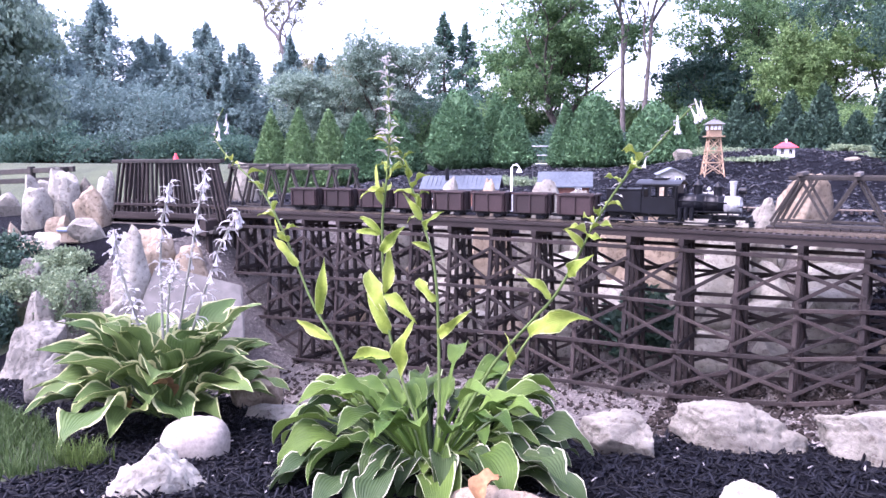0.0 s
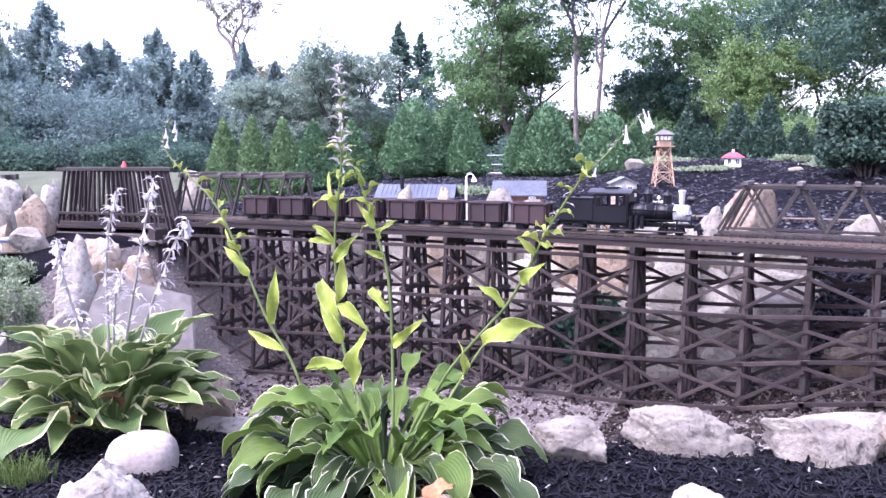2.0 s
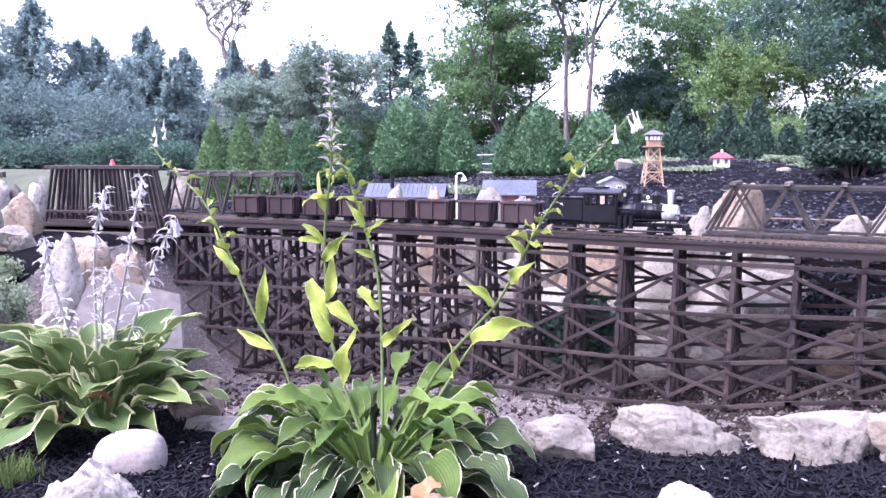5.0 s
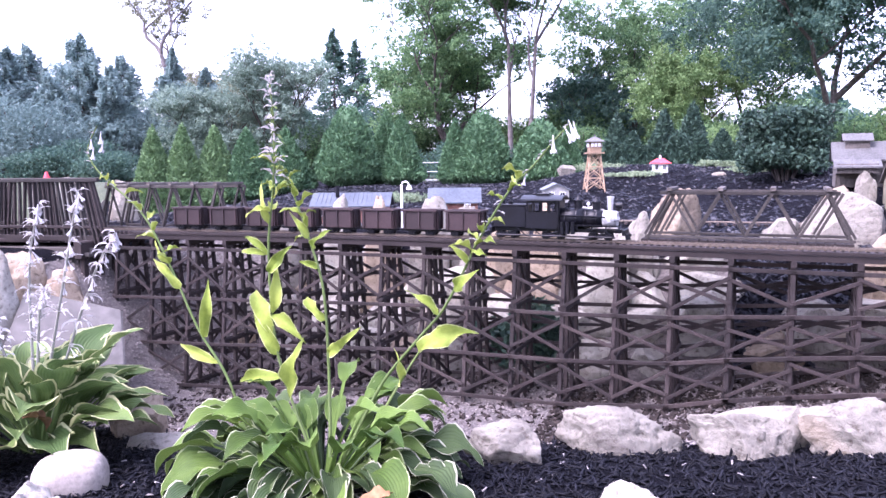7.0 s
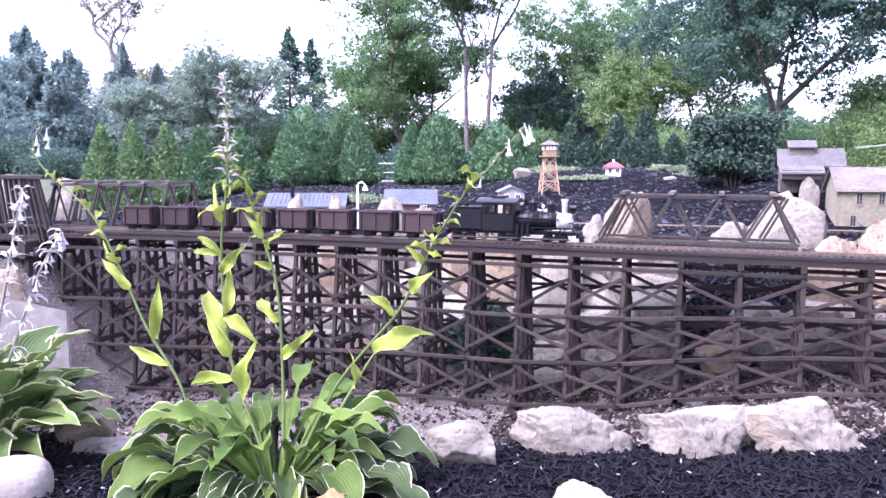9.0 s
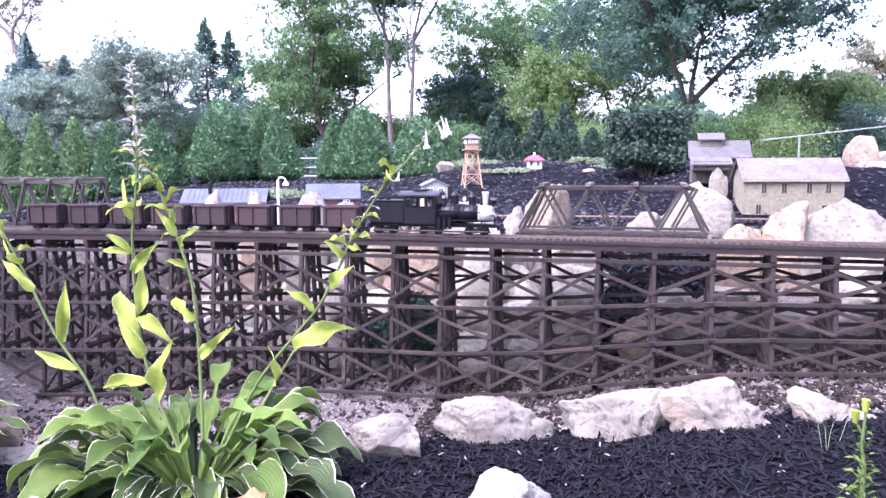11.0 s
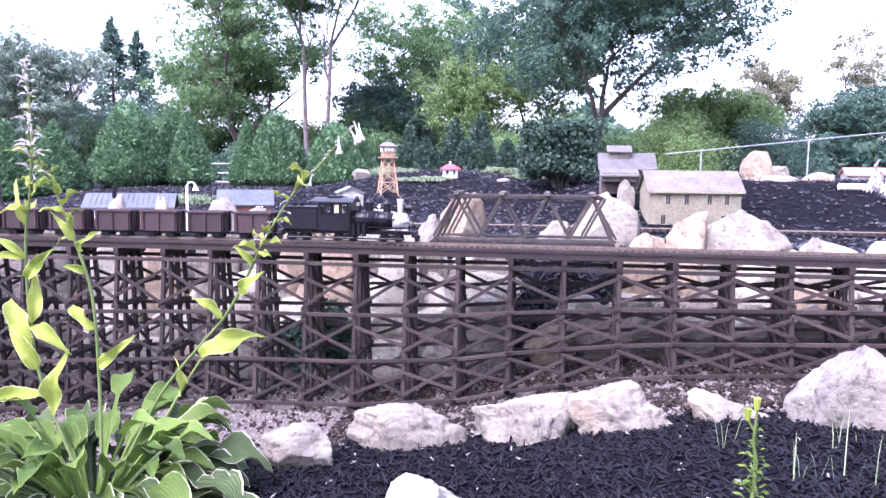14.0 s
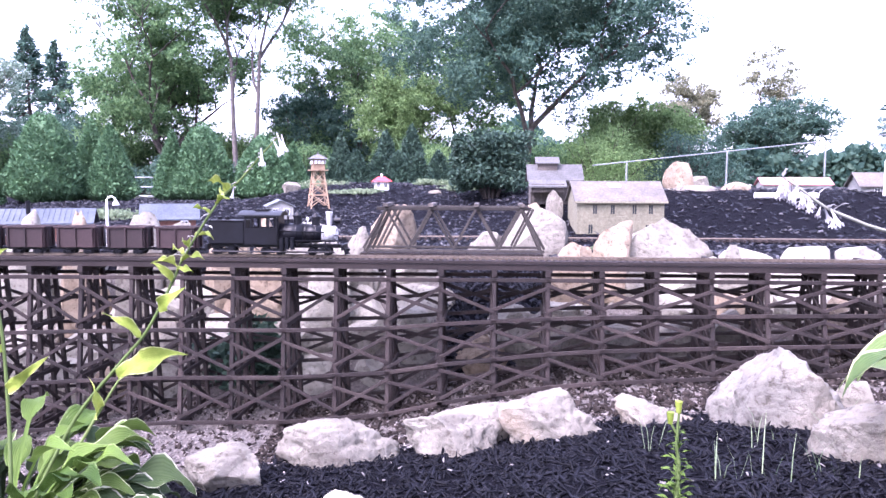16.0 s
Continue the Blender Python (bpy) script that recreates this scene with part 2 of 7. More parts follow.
def hosta_leaf_material(name, dark, light, margin, width):
    """A leaf with a pale margin, veins along it and slight blotches; the map's u runs across, v along."""
    m, nt, b = mat(name, 0.5, 0.0, 0.14)
    uv = nt.nodes.new("ShaderNodeUVMap")
    sep = nt.nodes.new("ShaderNodeSeparateXYZ")
    nt.links.new(uv.outputs[0], sep.inputs[0])
    n1 = noise_tex(nt, 18, 4)
    n2 = noise_tex(nt, 60, 3)
    f = mix(nt, 0.45, n1.outputs["Fac"], object_random(nt))
    col = ramp(nt, f, [(0.25, dark), (0.75, light)]).outputs["Color"]
    vein = nt.nodes.new("ShaderNodeMath")
    vein.operation = "MULTIPLY"
    vein.inputs[1].default_value = 42.0
    nt.links.new(sep.outputs["X"], vein.inputs[0])
    sn = nt.nodes.new("ShaderNodeMath")
    sn.operation = "SINE"
    nt.links.new(vein.outputs[0], sn.inputs[0])
    vr = ramp(nt, sn.outputs[0], [(0.0, (0.94, 0.95, 0.94)), (0.9, (1.03, 1.03, 1.02))]).outputs["Color"]
    col = mix(nt, 1.0, col, vr, "MULTIPLY")
    a = nt.nodes.new("ShaderNodeMath")
    a.operation = "ABSOLUTE"
    nt.links.new(sep.outputs["X"], a.inputs[0])
    w = nt.nodes.new("ShaderNodeMath")
    w.operation = "MULTIPLY_ADD"
    w.inputs[1].default_value, w.inputs[2].default_value = 0.28, -0.14
    nt.links.new(n1.outputs["Fac"], w.inputs[0])
    s = nt.nodes.new("ShaderNodeMath")
    s.operation = "ADD"
    nt.links.new(a.outputs[0], s.inputs[0])
    nt.links.new(w.outputs[0], s.inputs[1])
    edge = ramp(nt, s.outputs[0], [(1.0 - width - 0.03, (0, 0, 0)), (1.0 - width + 0.03, (1, 1, 1))]).outputs["Color"]
    col = mix(nt, edge, col, margin)
    nt.links.new(col, b.inputs["Base Color"])
    hgt = mix(nt, 0.4, sn.outputs[0], n2.outputs["Fac"])
    bump(nt, b, hgt, 0.35, 0.004)
    tr = nt.nodes.new("ShaderNodeBsdfTranslucent")
    nt.links.new(col, tr.inputs["Color"])
    ms = node(nt, "ShaderNodeMixShader", Fac=0.22)
    nt.links.new(b.outputs[0], ms.inputs[1])
    nt.links.new(tr.outputs[0], ms.inputs[2])
    nt.links.new(ms.outputs[0], nt.nodes["Material Output"].inputs["Surface"])
    return m


HOSTA = hosta_leaf_material("hosta_leaf", (0.0352, 0.0680, 0.0144), (0.1000, 0.1560, 0.0320), (0.3520, 0.4000, 0.2160), 0.05)
HOSTA_PLAIN = hosta_leaf_material("plain_hosta_leaf", (0.0440, 0.0880, 0.0160), (0.1120, 0.1800, 0.0360), (0.2400, 0.3040, 0.1280), 0.03)
HOSTA_BLUE = hosta_leaf_material("bluish_hosta_leaf", (0.0272, 0.0496, 0.0192), (0.0688, 0.1040, 0.0368), (0.4480, 0.4480, 0.3360), 0.055)
BRACT = hosta_leaf_material("yellow_green_bract", (0.14, 0.20, 0.028), (0.28, 0.34, 0.065), (0.42, 0.46, 0.20), 0.08)
HOSTA_VAR = hosta_leaf_material("variegated_hosta_leaf", (0.0553, 0.0968, 0.0306), (0.1232, 0.1804, 0.0561), (0.4250, 0.4400, 0.2295), 0.12)


# ---- mesh helpers ----
def mesh_of(name, verts, faces, material=None, smooth=False):
    me = bpy.data.meshes.new(name)
    me.from_pydata([tuple(v) for v in verts], [], [tuple(f) for f in faces])
    if material:
        me.materials.append(material)
    if smooth:
        me.polygons.foreach_set("use_smooth", [True] * len(me.polygons))
    return me


def quads_mesh(name, co, per, material):
    """Many loose polygons of per corners each, from an array of corners."""
    n = len(co) // per
    me = bpy.data.meshes.new(name)
    me.vertices.add(len(co))
    me.vertices.foreach_set("co", np.asarray(co, dtype=np.float32).ravel())
    me.loops.add(len(co))
    me.loops.foreach_set("vertex_index", np.arange(len(co), dtype=np.int32))
    me.polygons.add(n)
    me.polygons.foreach_set("loop_start", np.arange(0, len(co), per, dtype=np.int32))
    me.polygons.foreach_set("loop_total", np.full(n, per, dtype=np.int32))
    me.materials.append(material)
    me.update(calc_edges=True)
    return me


def solids_mesh(name, co, base_faces, per, material):
    """Many copies of one small solid: co holds per corners for each."""
    n = len(co) // per
    faces = (np.asarray(base_faces)[None] + (np.arange(n) * per)[:, None, None]).reshape(-1, len(base_faces[0]))
    k = faces.shape[1]
    me = bpy.data.meshes.new(name)
    me.vertices.add(len(co))
    me.vertices.foreach_set("co", np.asarray(co, dtype=np.float32).ravel())
    me.loops.add(faces.size)
    me.loops.foreach_set("vertex_index", faces.ravel().astype(np.int32))
    me.polygons.add(len(faces))
    me.polygons.foreach_set("loop_start", np.arange(0, faces.size, k, dtype=np.int32))
    me.polygons.foreach_set("loop_total", np.full(len(faces), k, dtype=np.int32))
    me.materials.append(material)
    me.update(calc_edges=True)
    return me


def thing(name, label, category, group="", kind="", at=(0, 0, 0), rz=0):
    ob = new(name)
    ob.empty_display_size = 0.05
    ob.matrix_basis = pose(*at, 0, 0, rz)
    return tagged(ob, label, category, group, kind)


def put(name, me, parent=None, label="", m=None):
    ob = new(name, me)
    if parent:
        ob.parent = parent
    if m is not None:
        ob.matrix_basis = m
    if label:
        tagged(ob, label)
    return ob


def part(name, bm, material, parent, label="", smooth=False):
    me = bpy.data.meshes.new(name)
    bm.to_mesh(me)
    bm.free()
    me.materials.append(material)
    if smooth:
        me.polygons.foreach_set("use_smooth", [True] * len(me.polygons))
    return put(name, me, parent, label)


def add_box(bm, c, s, m=None, bev=0.0):
    r = bmesh.ops.create_cube(bm, size=1.0, matrix=(m or Matrix()) @ Matrix.Translation(c) @ Matrix.Diagonal((*s, 1)))
    if bev:
        es = list({e for v in r["verts"] for e in v.link_edges})
        bmesh.ops.bevel(bm, geom=es, offset=bev, segments=1, affect="EDGES", profile=0.5)


def add_cyl(bm, p0, p1, r0, r1=None, seg=12, caps=True):
    p0, p1 = Vector(p0), Vector(p1)
    d = p1 - p0
    m = Matrix.Translation((p0 + p1) / 2) @ d.to_track_quat("Z", "Y").to_matrix().to_4x4()
    bmesh.ops.create_cone(bm, cap_ends=caps, segments=seg, radius1=r0, radius2=r0 if r1 is None else r1, depth=d.length, matrix=m)


def boxpart(name, c, s, material, parent, label="", bev=0.0):
    bm = bmesh.new()
    add_box(bm, c, s, None, bev)
    return part(name, bm, material, parent, label)


def cylpart(name, p0, p1, r0, material, parent, r1=None, seg=14, label=""):
    bm = bmesh.new()
    add_cyl(bm, p0, p1, r0, r1, seg)
    return part(name, bm, material, parent, label)


BEAMS = {}


def beam(name, p0, p1, w, h, material, parent, label="", up=(0, 0, 1)):
    """A sawn timber from p0 to p1, w wide and h high; alike timbers share a mesh."""
    p0, p1 = Vector(p0), Vector(p1)
    d = p1 - p0
    key = (round(d.length, 3), w, h, material.name)
    if key not in BEAMS:
        L = key[0]
        b = min(w, h) * 0.12
        vs, fs = [], []
        prof = [(-w / 2 + b, -h / 2), (w / 2 - b, -h / 2), (w / 2, -h / 2 + b), (w / 2, h / 2 - b),
                (w / 2 - b, h / 2), (-w / 2 + b, h / 2), (-w / 2, h / 2 - b), (-w / 2, -h / 2 + b)]
        for x in (0, L):
            vs += [(x, a, c) for a, c in prof]
        fs = [(i, (i + 1) % 8, 8 + (i + 1) % 8, 8 + i) for i in range(8)] + [tuple(range(7, -1, -1)), tuple(range(8, 16))]
        BEAMS[key] = mesh_of(name, vs, fs, material)
    x = d.normalized()
    u = Vector(up)
    if abs(x.dot(u)) > 0.95:
        u = Vector((0, 1, 0))
    y = u.cross(x).normalized()
    z = x.cross(y)
    m = Matrix((x, y, z)).transposed().to_4x4()
    return put(name, BEAMS[key], parent, label, Matrix.Translation(p0) @ m)


def tube_verts(points, radii, seg=6):
    vs, fs = [], []
    pts = [Vector(p) for p in points]
    for i, p in enumerate(pts):
        d = (pts[min(i + 1, len(pts) - 1)] - pts[max(i - 1, 0)]).normalized()
        a = d.orthogonal().normalized() if abs(d.z) > 0.9 else d.cross(Vector((0, 0, 1))).normalized()
        b = d.cross(a)
        for k in range(seg):
            t = 2 * math.pi * k / seg
            vs.append(p + (a * math.cos(t) + b * math.sin(t)) * radii[i])
    for i in range(len(pts) - 1):
        for k in range(seg):
            fs.append((i * seg + k, i * seg + (k + 1) % seg, (i + 1) * seg + (k + 1) % seg, (i + 1) * seg + k))
    return vs, fs


def smooth01(t):
    t = min(max(t, 0.0), 1.0)
    return t * t * (3 - 2 * t)


def lerp_table(x, table):
    if x <= table[0][0]:
        return table[0][1]
    for (a, va), (b, vb) in zip(table, table[1:]):
        if x <= b:
            return va + (vb - va) * (x - a) / (b - a)
    return table[-1][1]


# ---- the lie of the land ----
def bed_z(x):
    return lerp_table(x, [(-3.2, -0.22), (-2.4, -0.19), (-1.2, -0.09), (-0.68, -0.075), (-0.24, -0.03), (-0.02, 0.025), (0.19, 0.065), (0.42, 0.105), (0.65, 0.13), (1.3, 0.17), (2.6, 0.23)])


def rim_y(x):
    """Where the mulch bed ends and the gravel begins."""
    return lerp_table(x, [(-3.0, 1.55), (-1.6, 1.55), (-0.9, 1.75), (-0.3, 2.02), (0.4, 2.18), (1.0, 2.15), (2.5, 2.1)])


def mulch_z(x, y):
    base = lerp_table(x, [(-3, 0.02), (-1.8, 0.04), (-0.9, 0.06), (-0.4, 0.068), (0.1, 0.085), (0.5, 0.145), (0.75, 0.18), (1.1, 0.215), (2.5, 0.26)])
    return base + max(0.0, rim_y(x) - y) * 0.14


def plateau_z(x, y):
    left = 0.57 + 0.15 * smooth01((y - 4.5) / 4)
    mid = 0.57 + 0.37 * smooth01((y - 5.6) / 3.6)
    right = 0.56 + 0.34 * smooth01((y - 5.0) / 1.4)
    a = smooth01((x + 3.0) / 1.4)
    b = smooth01((x - 0.0) / 0.9)
    z = left * (1 - a) + mid * a
    z = z * (1 - b) + right * b
    far = smooth01((y - 10) / 8)
    z = z * (1 - far) + 0.3 * far
    west = smooth01((-x - 4.6) / 3.0) * smooth01((9.0 - y) / 3)
    return z * (1 - west) + 0.1 * west


def ground_z(x, y):
    yr = rim_y(x)
    zb = bed_z(x)
    # rockery hill beyond the left end of the trestle
    hill = smooth01((-x - 2.55) / 0.9) * smooth01((y - 0.9) / 0.7)
    if y < yr:
        z = mulch_z(x, y)
    elif y < yr + 0.35:
        z = mulch_z(x, yr) + (zb - mulch_z(x, yr)) * smooth01((y - yr) / 0.35)
    elif y < 3.12:
        z = zb
    elif y < 3.68:
        z = zb + (plateau_z(x, 3.68) - zb) * ((y - 3.12) / 0.56)
    else:
        z = plateau_z(x, y)
    top = plateau_z(x, max(y, 3.68))
    z = z * (1 - hill) + (0.02 + (min(top, 0.55) - 0.02) * smooth01((y - 1.0) / 1.25)) * hill if y < 3.68 else z
    east = smooth01((x - 2.2) / 0.7)
    if 2.0 < y < 3.68:
        z = z * (1 - east) + 0.5 * east
    return z


def uneven(x, y):
    return 0.012 * noise.noise((x * 3.1, y * 3.1, 0.0)) + 0.006 * noise.noise((x * 9.0, y * 9.0, 3.0))


def land(x, y):
    near = 1.0 if abs(x) < 8 and -1 < y < 12 else 0.0
    return ground_z(x, y) + uneven(x, y) * near


def kind_of_ground(x, y):
    wob = 0.05 * noise.noise((x * 5, y * 5, 7.0))
    if y < 0.25 + wob:
        return 0
    if x < -1.70 - 2.8 * max(0.0, y - 0.78) + wob and y < 0.92 + (-1.45 - x) * 0.06 + wob:
        return 0
    if y < rim_y(x) + 0.06 + wob:
        return 1 if x > -3.2 else 0
    if y < (3.14 if -0.05 < x < 0.55 else 3.6) + wob and x < 2.5:
        return 2 if x > -3.3 else 1
    if y < 10.5 and -9 < x < 6:
        return 1
    return 0


def axis(parts):
    out = []
    for a, b, step in parts:
        n = max(1, round((b - a) / step))
        out += [a + (b - a) * i / n for i in range(n)]
    return out + [parts[-1][1]]


xs = axis([(-400, -60, 60), (-60, -12, 4), (-12, -5, 0.5), (-5, 3, 0.05), (3, 8, 0.25), (8, 60, 4), (60, 400, 60)])
ys = axis([(-400, -40, 60), (-40, -4, 4), (-4, 0.4, 0.4), (0.4, 4.0, 0.05), (4.0, 11, 0.12), (11, 20, 1), (20, 60, 4), (60, 400, 60)])
gv = [(x, y, land(x, y)) for y in ys for x in xs]
nx = len(xs)
gf = [(j * nx + i, j * nx + i + 1, (j + 1) * nx + i + 1, (j + 1) * nx + i) for j in range(len(ys) - 1) for i in range(nx - 1)]
gme = mesh_of("ground", gv, gf, SOIL, True)
gme.materials.append(MULCH)
gme.materials.append(GRAVEL)
gme.polygons.foreach_set("material_index", [kind_of_ground((xs[f[0] % nx] + xs[f[1] % nx]) / 2, (ys[f[0] // nx] + ys[f[2] // nx]) / 2) for f in gf])
tagged(new("ground", gme), "ground of lawn, black mulch and grey gravel", "ground", kind="structure")


def scatter(n, x0, x1, y0, y1, want, seed):
    rng = random.Random(seed)
    out = []
    while len(out) < n:
        x, y = rng.uniform(x0, x1), rng.uniform(y0, y1)
        if kind_of_ground(x, y) == want:
            out.append((x, y, land(x, y)))
    return np.array(out)


def random_frames(n, rng, tilt):
    """Random upright frames tipped by up to tilt: three axes for each."""
    a = rng.uniform(0, 2 * np.pi, n)
    x = np.stack([np.cos(a), np.sin(a), rng.normal(0, tilt, n)], 1)
    x /= np.linalg.norm(x, axis=1)[:, None]
    up = np.stack([rng.normal(0, tilt, n), rng.normal(0, tilt, n), np.ones(n)], 1)
    y = np.cross(up, x)
    y /= np.linalg.norm(y, axis=1)[:, None]
    return x, y, np.cross(x, y)


CUBE_F = [(0, 3, 2, 1), (4, 5, 6, 7), (0, 1, 5, 4), (1, 2, 6, 5), (2, 3, 7, 6), (3, 0, 4, 7)]
CUBE_C = np.array([(-1, -1, -1), (1, -1, -1), (1, 1, -1), (-1, 1, -1), (-0.8, -0.7, 1), (0.7, -0.8, 1), (0.8, 0.7, 1), (-0.7, 0.8, 1)]) * 0.5
OCTA_F = [(0, 2, 4), (2, 1, 4), (1, 3, 4), (3, 0, 4), (2, 0, 5), (1, 2, 5), (3, 1, 5), (0, 3, 5)]
OCTA_C = np.array([(-1, 0, 0), (1, 0, 0), (0, -1, 0), (0, 1, 0), (0, 0, 1), (0, 0, -1)]) * 0.5


def strew(name, label, category, pts, size, material, corners, faces, tilt, seed, lift=0.0):
    rng = np.random.default_rng(seed)
    n = len(pts)
    x, y, z = random_frames(n, rng, tilt)
    s = np.stack([rng.uniform(lo, hi, n) for lo, hi in size], 1)
    k = len(corners)
    c = corners[None] * s[:, None, :] * rng.uniform(0.75, 1.25, (n, k, 3))
    co = pts[:, None, :] + c[..., 0:1] * x[:, None] + c[..., 1:2] * y[:, None] + c[..., 2:3] * z[:, None]
    co[..., 2] += lift
    me = solids_mesh(name, co.reshape(-1, 3), faces, k, material)
    return tagged(new(name, me), label, category, kind="stuff")


strew("mulch_chips", "shredded black bark mulch around the plants", "mulch", scatter(24000, -3.0, 2.4, 0.55, 2.3, 1, 1),
      [(0.010, 0.060), (0.002, 0.008), (0.002, 0.005)], CHIP, CUBE_C, CUBE_F, 0.5, 11, 0.005)
# chips behind the track are a paler blue-grey than those in front
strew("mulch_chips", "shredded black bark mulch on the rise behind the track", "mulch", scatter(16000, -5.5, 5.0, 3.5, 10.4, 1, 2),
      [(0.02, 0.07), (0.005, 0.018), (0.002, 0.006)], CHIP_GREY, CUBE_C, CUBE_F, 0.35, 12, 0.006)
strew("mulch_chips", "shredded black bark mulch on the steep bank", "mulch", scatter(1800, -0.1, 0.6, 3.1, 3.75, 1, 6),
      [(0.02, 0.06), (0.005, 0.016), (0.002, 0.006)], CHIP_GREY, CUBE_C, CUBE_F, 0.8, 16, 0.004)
strew("bleached_chips", "scattered bleached wood chips on the mulch", "mulch", scatter(260, -3.0, 2.4, 0.55, 2.2, 1, 3),
      [(0.008, 0.022), (0.003, 0.007), (0.002, 0.004)], CHIP_PALE, CUBE_C, CUBE_F, 0.3, 13, 0.009)
strew("bleached_chips", "scattered pale stones and chips on the rise", "mulch", scatter(2800, -5.0, 5.0, 3.6, 10.0, 1, 4),
      [(0.015, 0.045), (0.008, 0.02), (0.004, 0.010)], CHIP_MID, CUBE_C, CUBE_F, 0.3, 14, 0.009)
strew("gravel_stones", "loose grey gravel in the dry stream bed", "gravel", scatter(28000, -3.3, 2.4, 1.6, 3.6, 2, 5),
      [(0.008, 0.022), (0.007, 0.016), (0.006, 0.012)], PEBBLE, OCTA_C, OCTA_F, 0.5, 15, 0.003)

strew("leaf_litter", "thin dry leaf litter on the gravel bed", "leaf litter", scatter(1500, -2.7, -0.5, 1.9, 3.1, 2, 8),
      [(0.012, 0.04), (0.006, 0.016), (0.002, 0.006)], LITTER, CUBE_C, CUBE_F, 0.6, 18, 0.006)
strew("leaf_litter", "dry brown leaf litter caught at the trestle's feet", "leaf litter", scatter(3600, -0.7, 2.0, 2.25, 3.1, 2, 7),
      [(0.015, 0.05), (0.006, 0.02), (0.002, 0.006)], LITTER, CUBE_C, CUBE_F, 0.6, 17, 0.008)


# ---- boulders ----
def rock_mesh(name, w, d, h, seed, sub, material, cuts=13, rough=1.0):
    """A block knocked to facets, pitted, with a flat foot at z = 0."""
    rng = random.Random(seed)
    bm = bmesh.new()
    bmesh.ops.create_icosphere(bm, subdivisions=sub, radius=1.0)
    planes = []
    for i in range(cuts):
        n = Vector((rng.gauss(0, 1), rng.gauss(0, 1), rng.gauss(0, 0.8))).normalized()
        planes.append((n, rng.uniform(0.5, 0.86)))
    off = Vector((seed * 3.7 % 50, seed * 1.9 % 50, 0))
    for v in bm.verts:
        p = v.co.copy()
        p = Vector([math.copysign(abs(c) ** 0.7, c) for c in p])
        for n, k in planes:
            e = p.dot(n) - k
            if e > 0:
                p -= n * e * 0.96
        nn = p.normalized()
        p += nn * rough * (0.09 * noise.noise(p * 1.6 + off) + 0.045 * noise.noise(p * 4.0 + off))
        if sub > 3:
            ridge = 1 - abs(noise.noise(p * 3.2 + off * 1.3)) * 2
            p += nn * rough * (0.06 * ridge + 0.05 * noise.noise(p * 8.0 + off) + 0.032 * noise.noise(p * 17.0 + off) + 0.02 * noise.noise(p * 36.0 + off))
        v.co = p
    lo = [min(v.co[i] for v in bm.verts) for i in range(3)]
    hi = [max(v.co[i] for v in bm.verts) for i in range(3)]
    for v in bm.verts:
        v.co = Vector(((v.co.x - (lo[0] + hi[0]) / 2) / (hi[0] - lo[0]) * w, (v.co.y - (lo[1] + hi[1]) / 2) / (hi[1] - lo[1]) * d,
                       max(0.0, ((v.co.z - lo[2]) / (hi[2] - lo[2]) * 1.42 - 0.42)) * h))
    me = bpy.data.meshes.new(name)
    bm.to_mesh(me)
    bm.free()
    me.materials.append(material)
    me.polygons.foreach_set("use_smooth", [sub > 3] * len(me.polygons))
    return me


ROCKS = [100]


def boulder(x, y, z, w, d, h, turn, material, label, sub=3, name="boulder", slope=0.0, taper=0.0, lean=0.0):
    """A rock whose foot reaches into the ground."""
    ROCKS[0] += 1
    foot = min(z, min(land(x + a * w * 0.3, y + b * d * 0.3) for a in (-1, 0, 1) for b in (-1, 0, 1)) - 0.01)
    ob = new(name, rock_mesh(name, w, d, h + (z - foot), ROCKS[0], sub, material))
    if slope:
        for v in ob.data.vertices:
            u = v.co.z / h
            v.co.z *= max(0.25, 1.1 - slope * 1.3 * (0.45 - v.co.x / w))
            v.co.x += 0.3 * slope * w * (u - 0.4)
        tall = (h + z - foot) / max(v.co.z for v in ob.data.vertices)
        for v in ob.data.vertices:
            v.co.z *= tall
    if taper:
        # narrower towards a crest that may stand off the middle
        for v in ob.data.vertices:
            u = min(1.0, v.co.z / (h + z - foot))
            v.co.x = v.co.x * (1 - taper * u) + lean * w * u
            v.co.y *= 1 - taper * 0.7 * u
    ob.matrix_basis = pose(x, y, foot, 0, 0, turn)
    return tagged(ob, label, "rock", "limestone rocks")


boulder(-0.584, 1.75, 0.058, 0.245, 0.175, 0.153, 20, LIME, "pitted white limestone rock edging the mulch bed", 5)
boulder(-0.295, 2.00, 0.055, 0.395, 0.180, 0.163, 11, LIME, "long craggy white limestone rock edging the mulch bed", 5)
boulder(0.070, 2.06, 0.088, 0.330, 0.140, 0.134, 1, LIME, "low white limestone rock edging the mulch bed", 5)
boulder(0.125, 2.19, 0.100, 0.300, 0.150, 0.118, 0, LIME, "flat pale limestone slab behind the edging rocks", 3)
boulder(0.397, 2.12, 0.102, 0.360, 0.185, 0.184, -6, LIME, "broad white limestone rock edging the mulch bed", 5)
boulder(0.722, 2.12, 0.146, 0.265, 0.150, 0.122, -14, LIME, "small flat white limestone rock edging the mulch", 5)
boulder(1.056, 2.00, 0.195, 0.40, 0.215, 0.275, -22, LIME_GREY, "large slanting grey-white limestone boulder at the mulch edge", 5, slope=0.3)
boulder(1.37, 2.20, 0.228, 0.146, 0.102, 0.088, -27, LIME, "small pale limestone rock behind the large boulder", 3)
boulder(1.09, 1.55, 0.268, 0.263, 0.158, 0.162, -28, LIME, "smooth cream-white boulder on the mulch", 5)
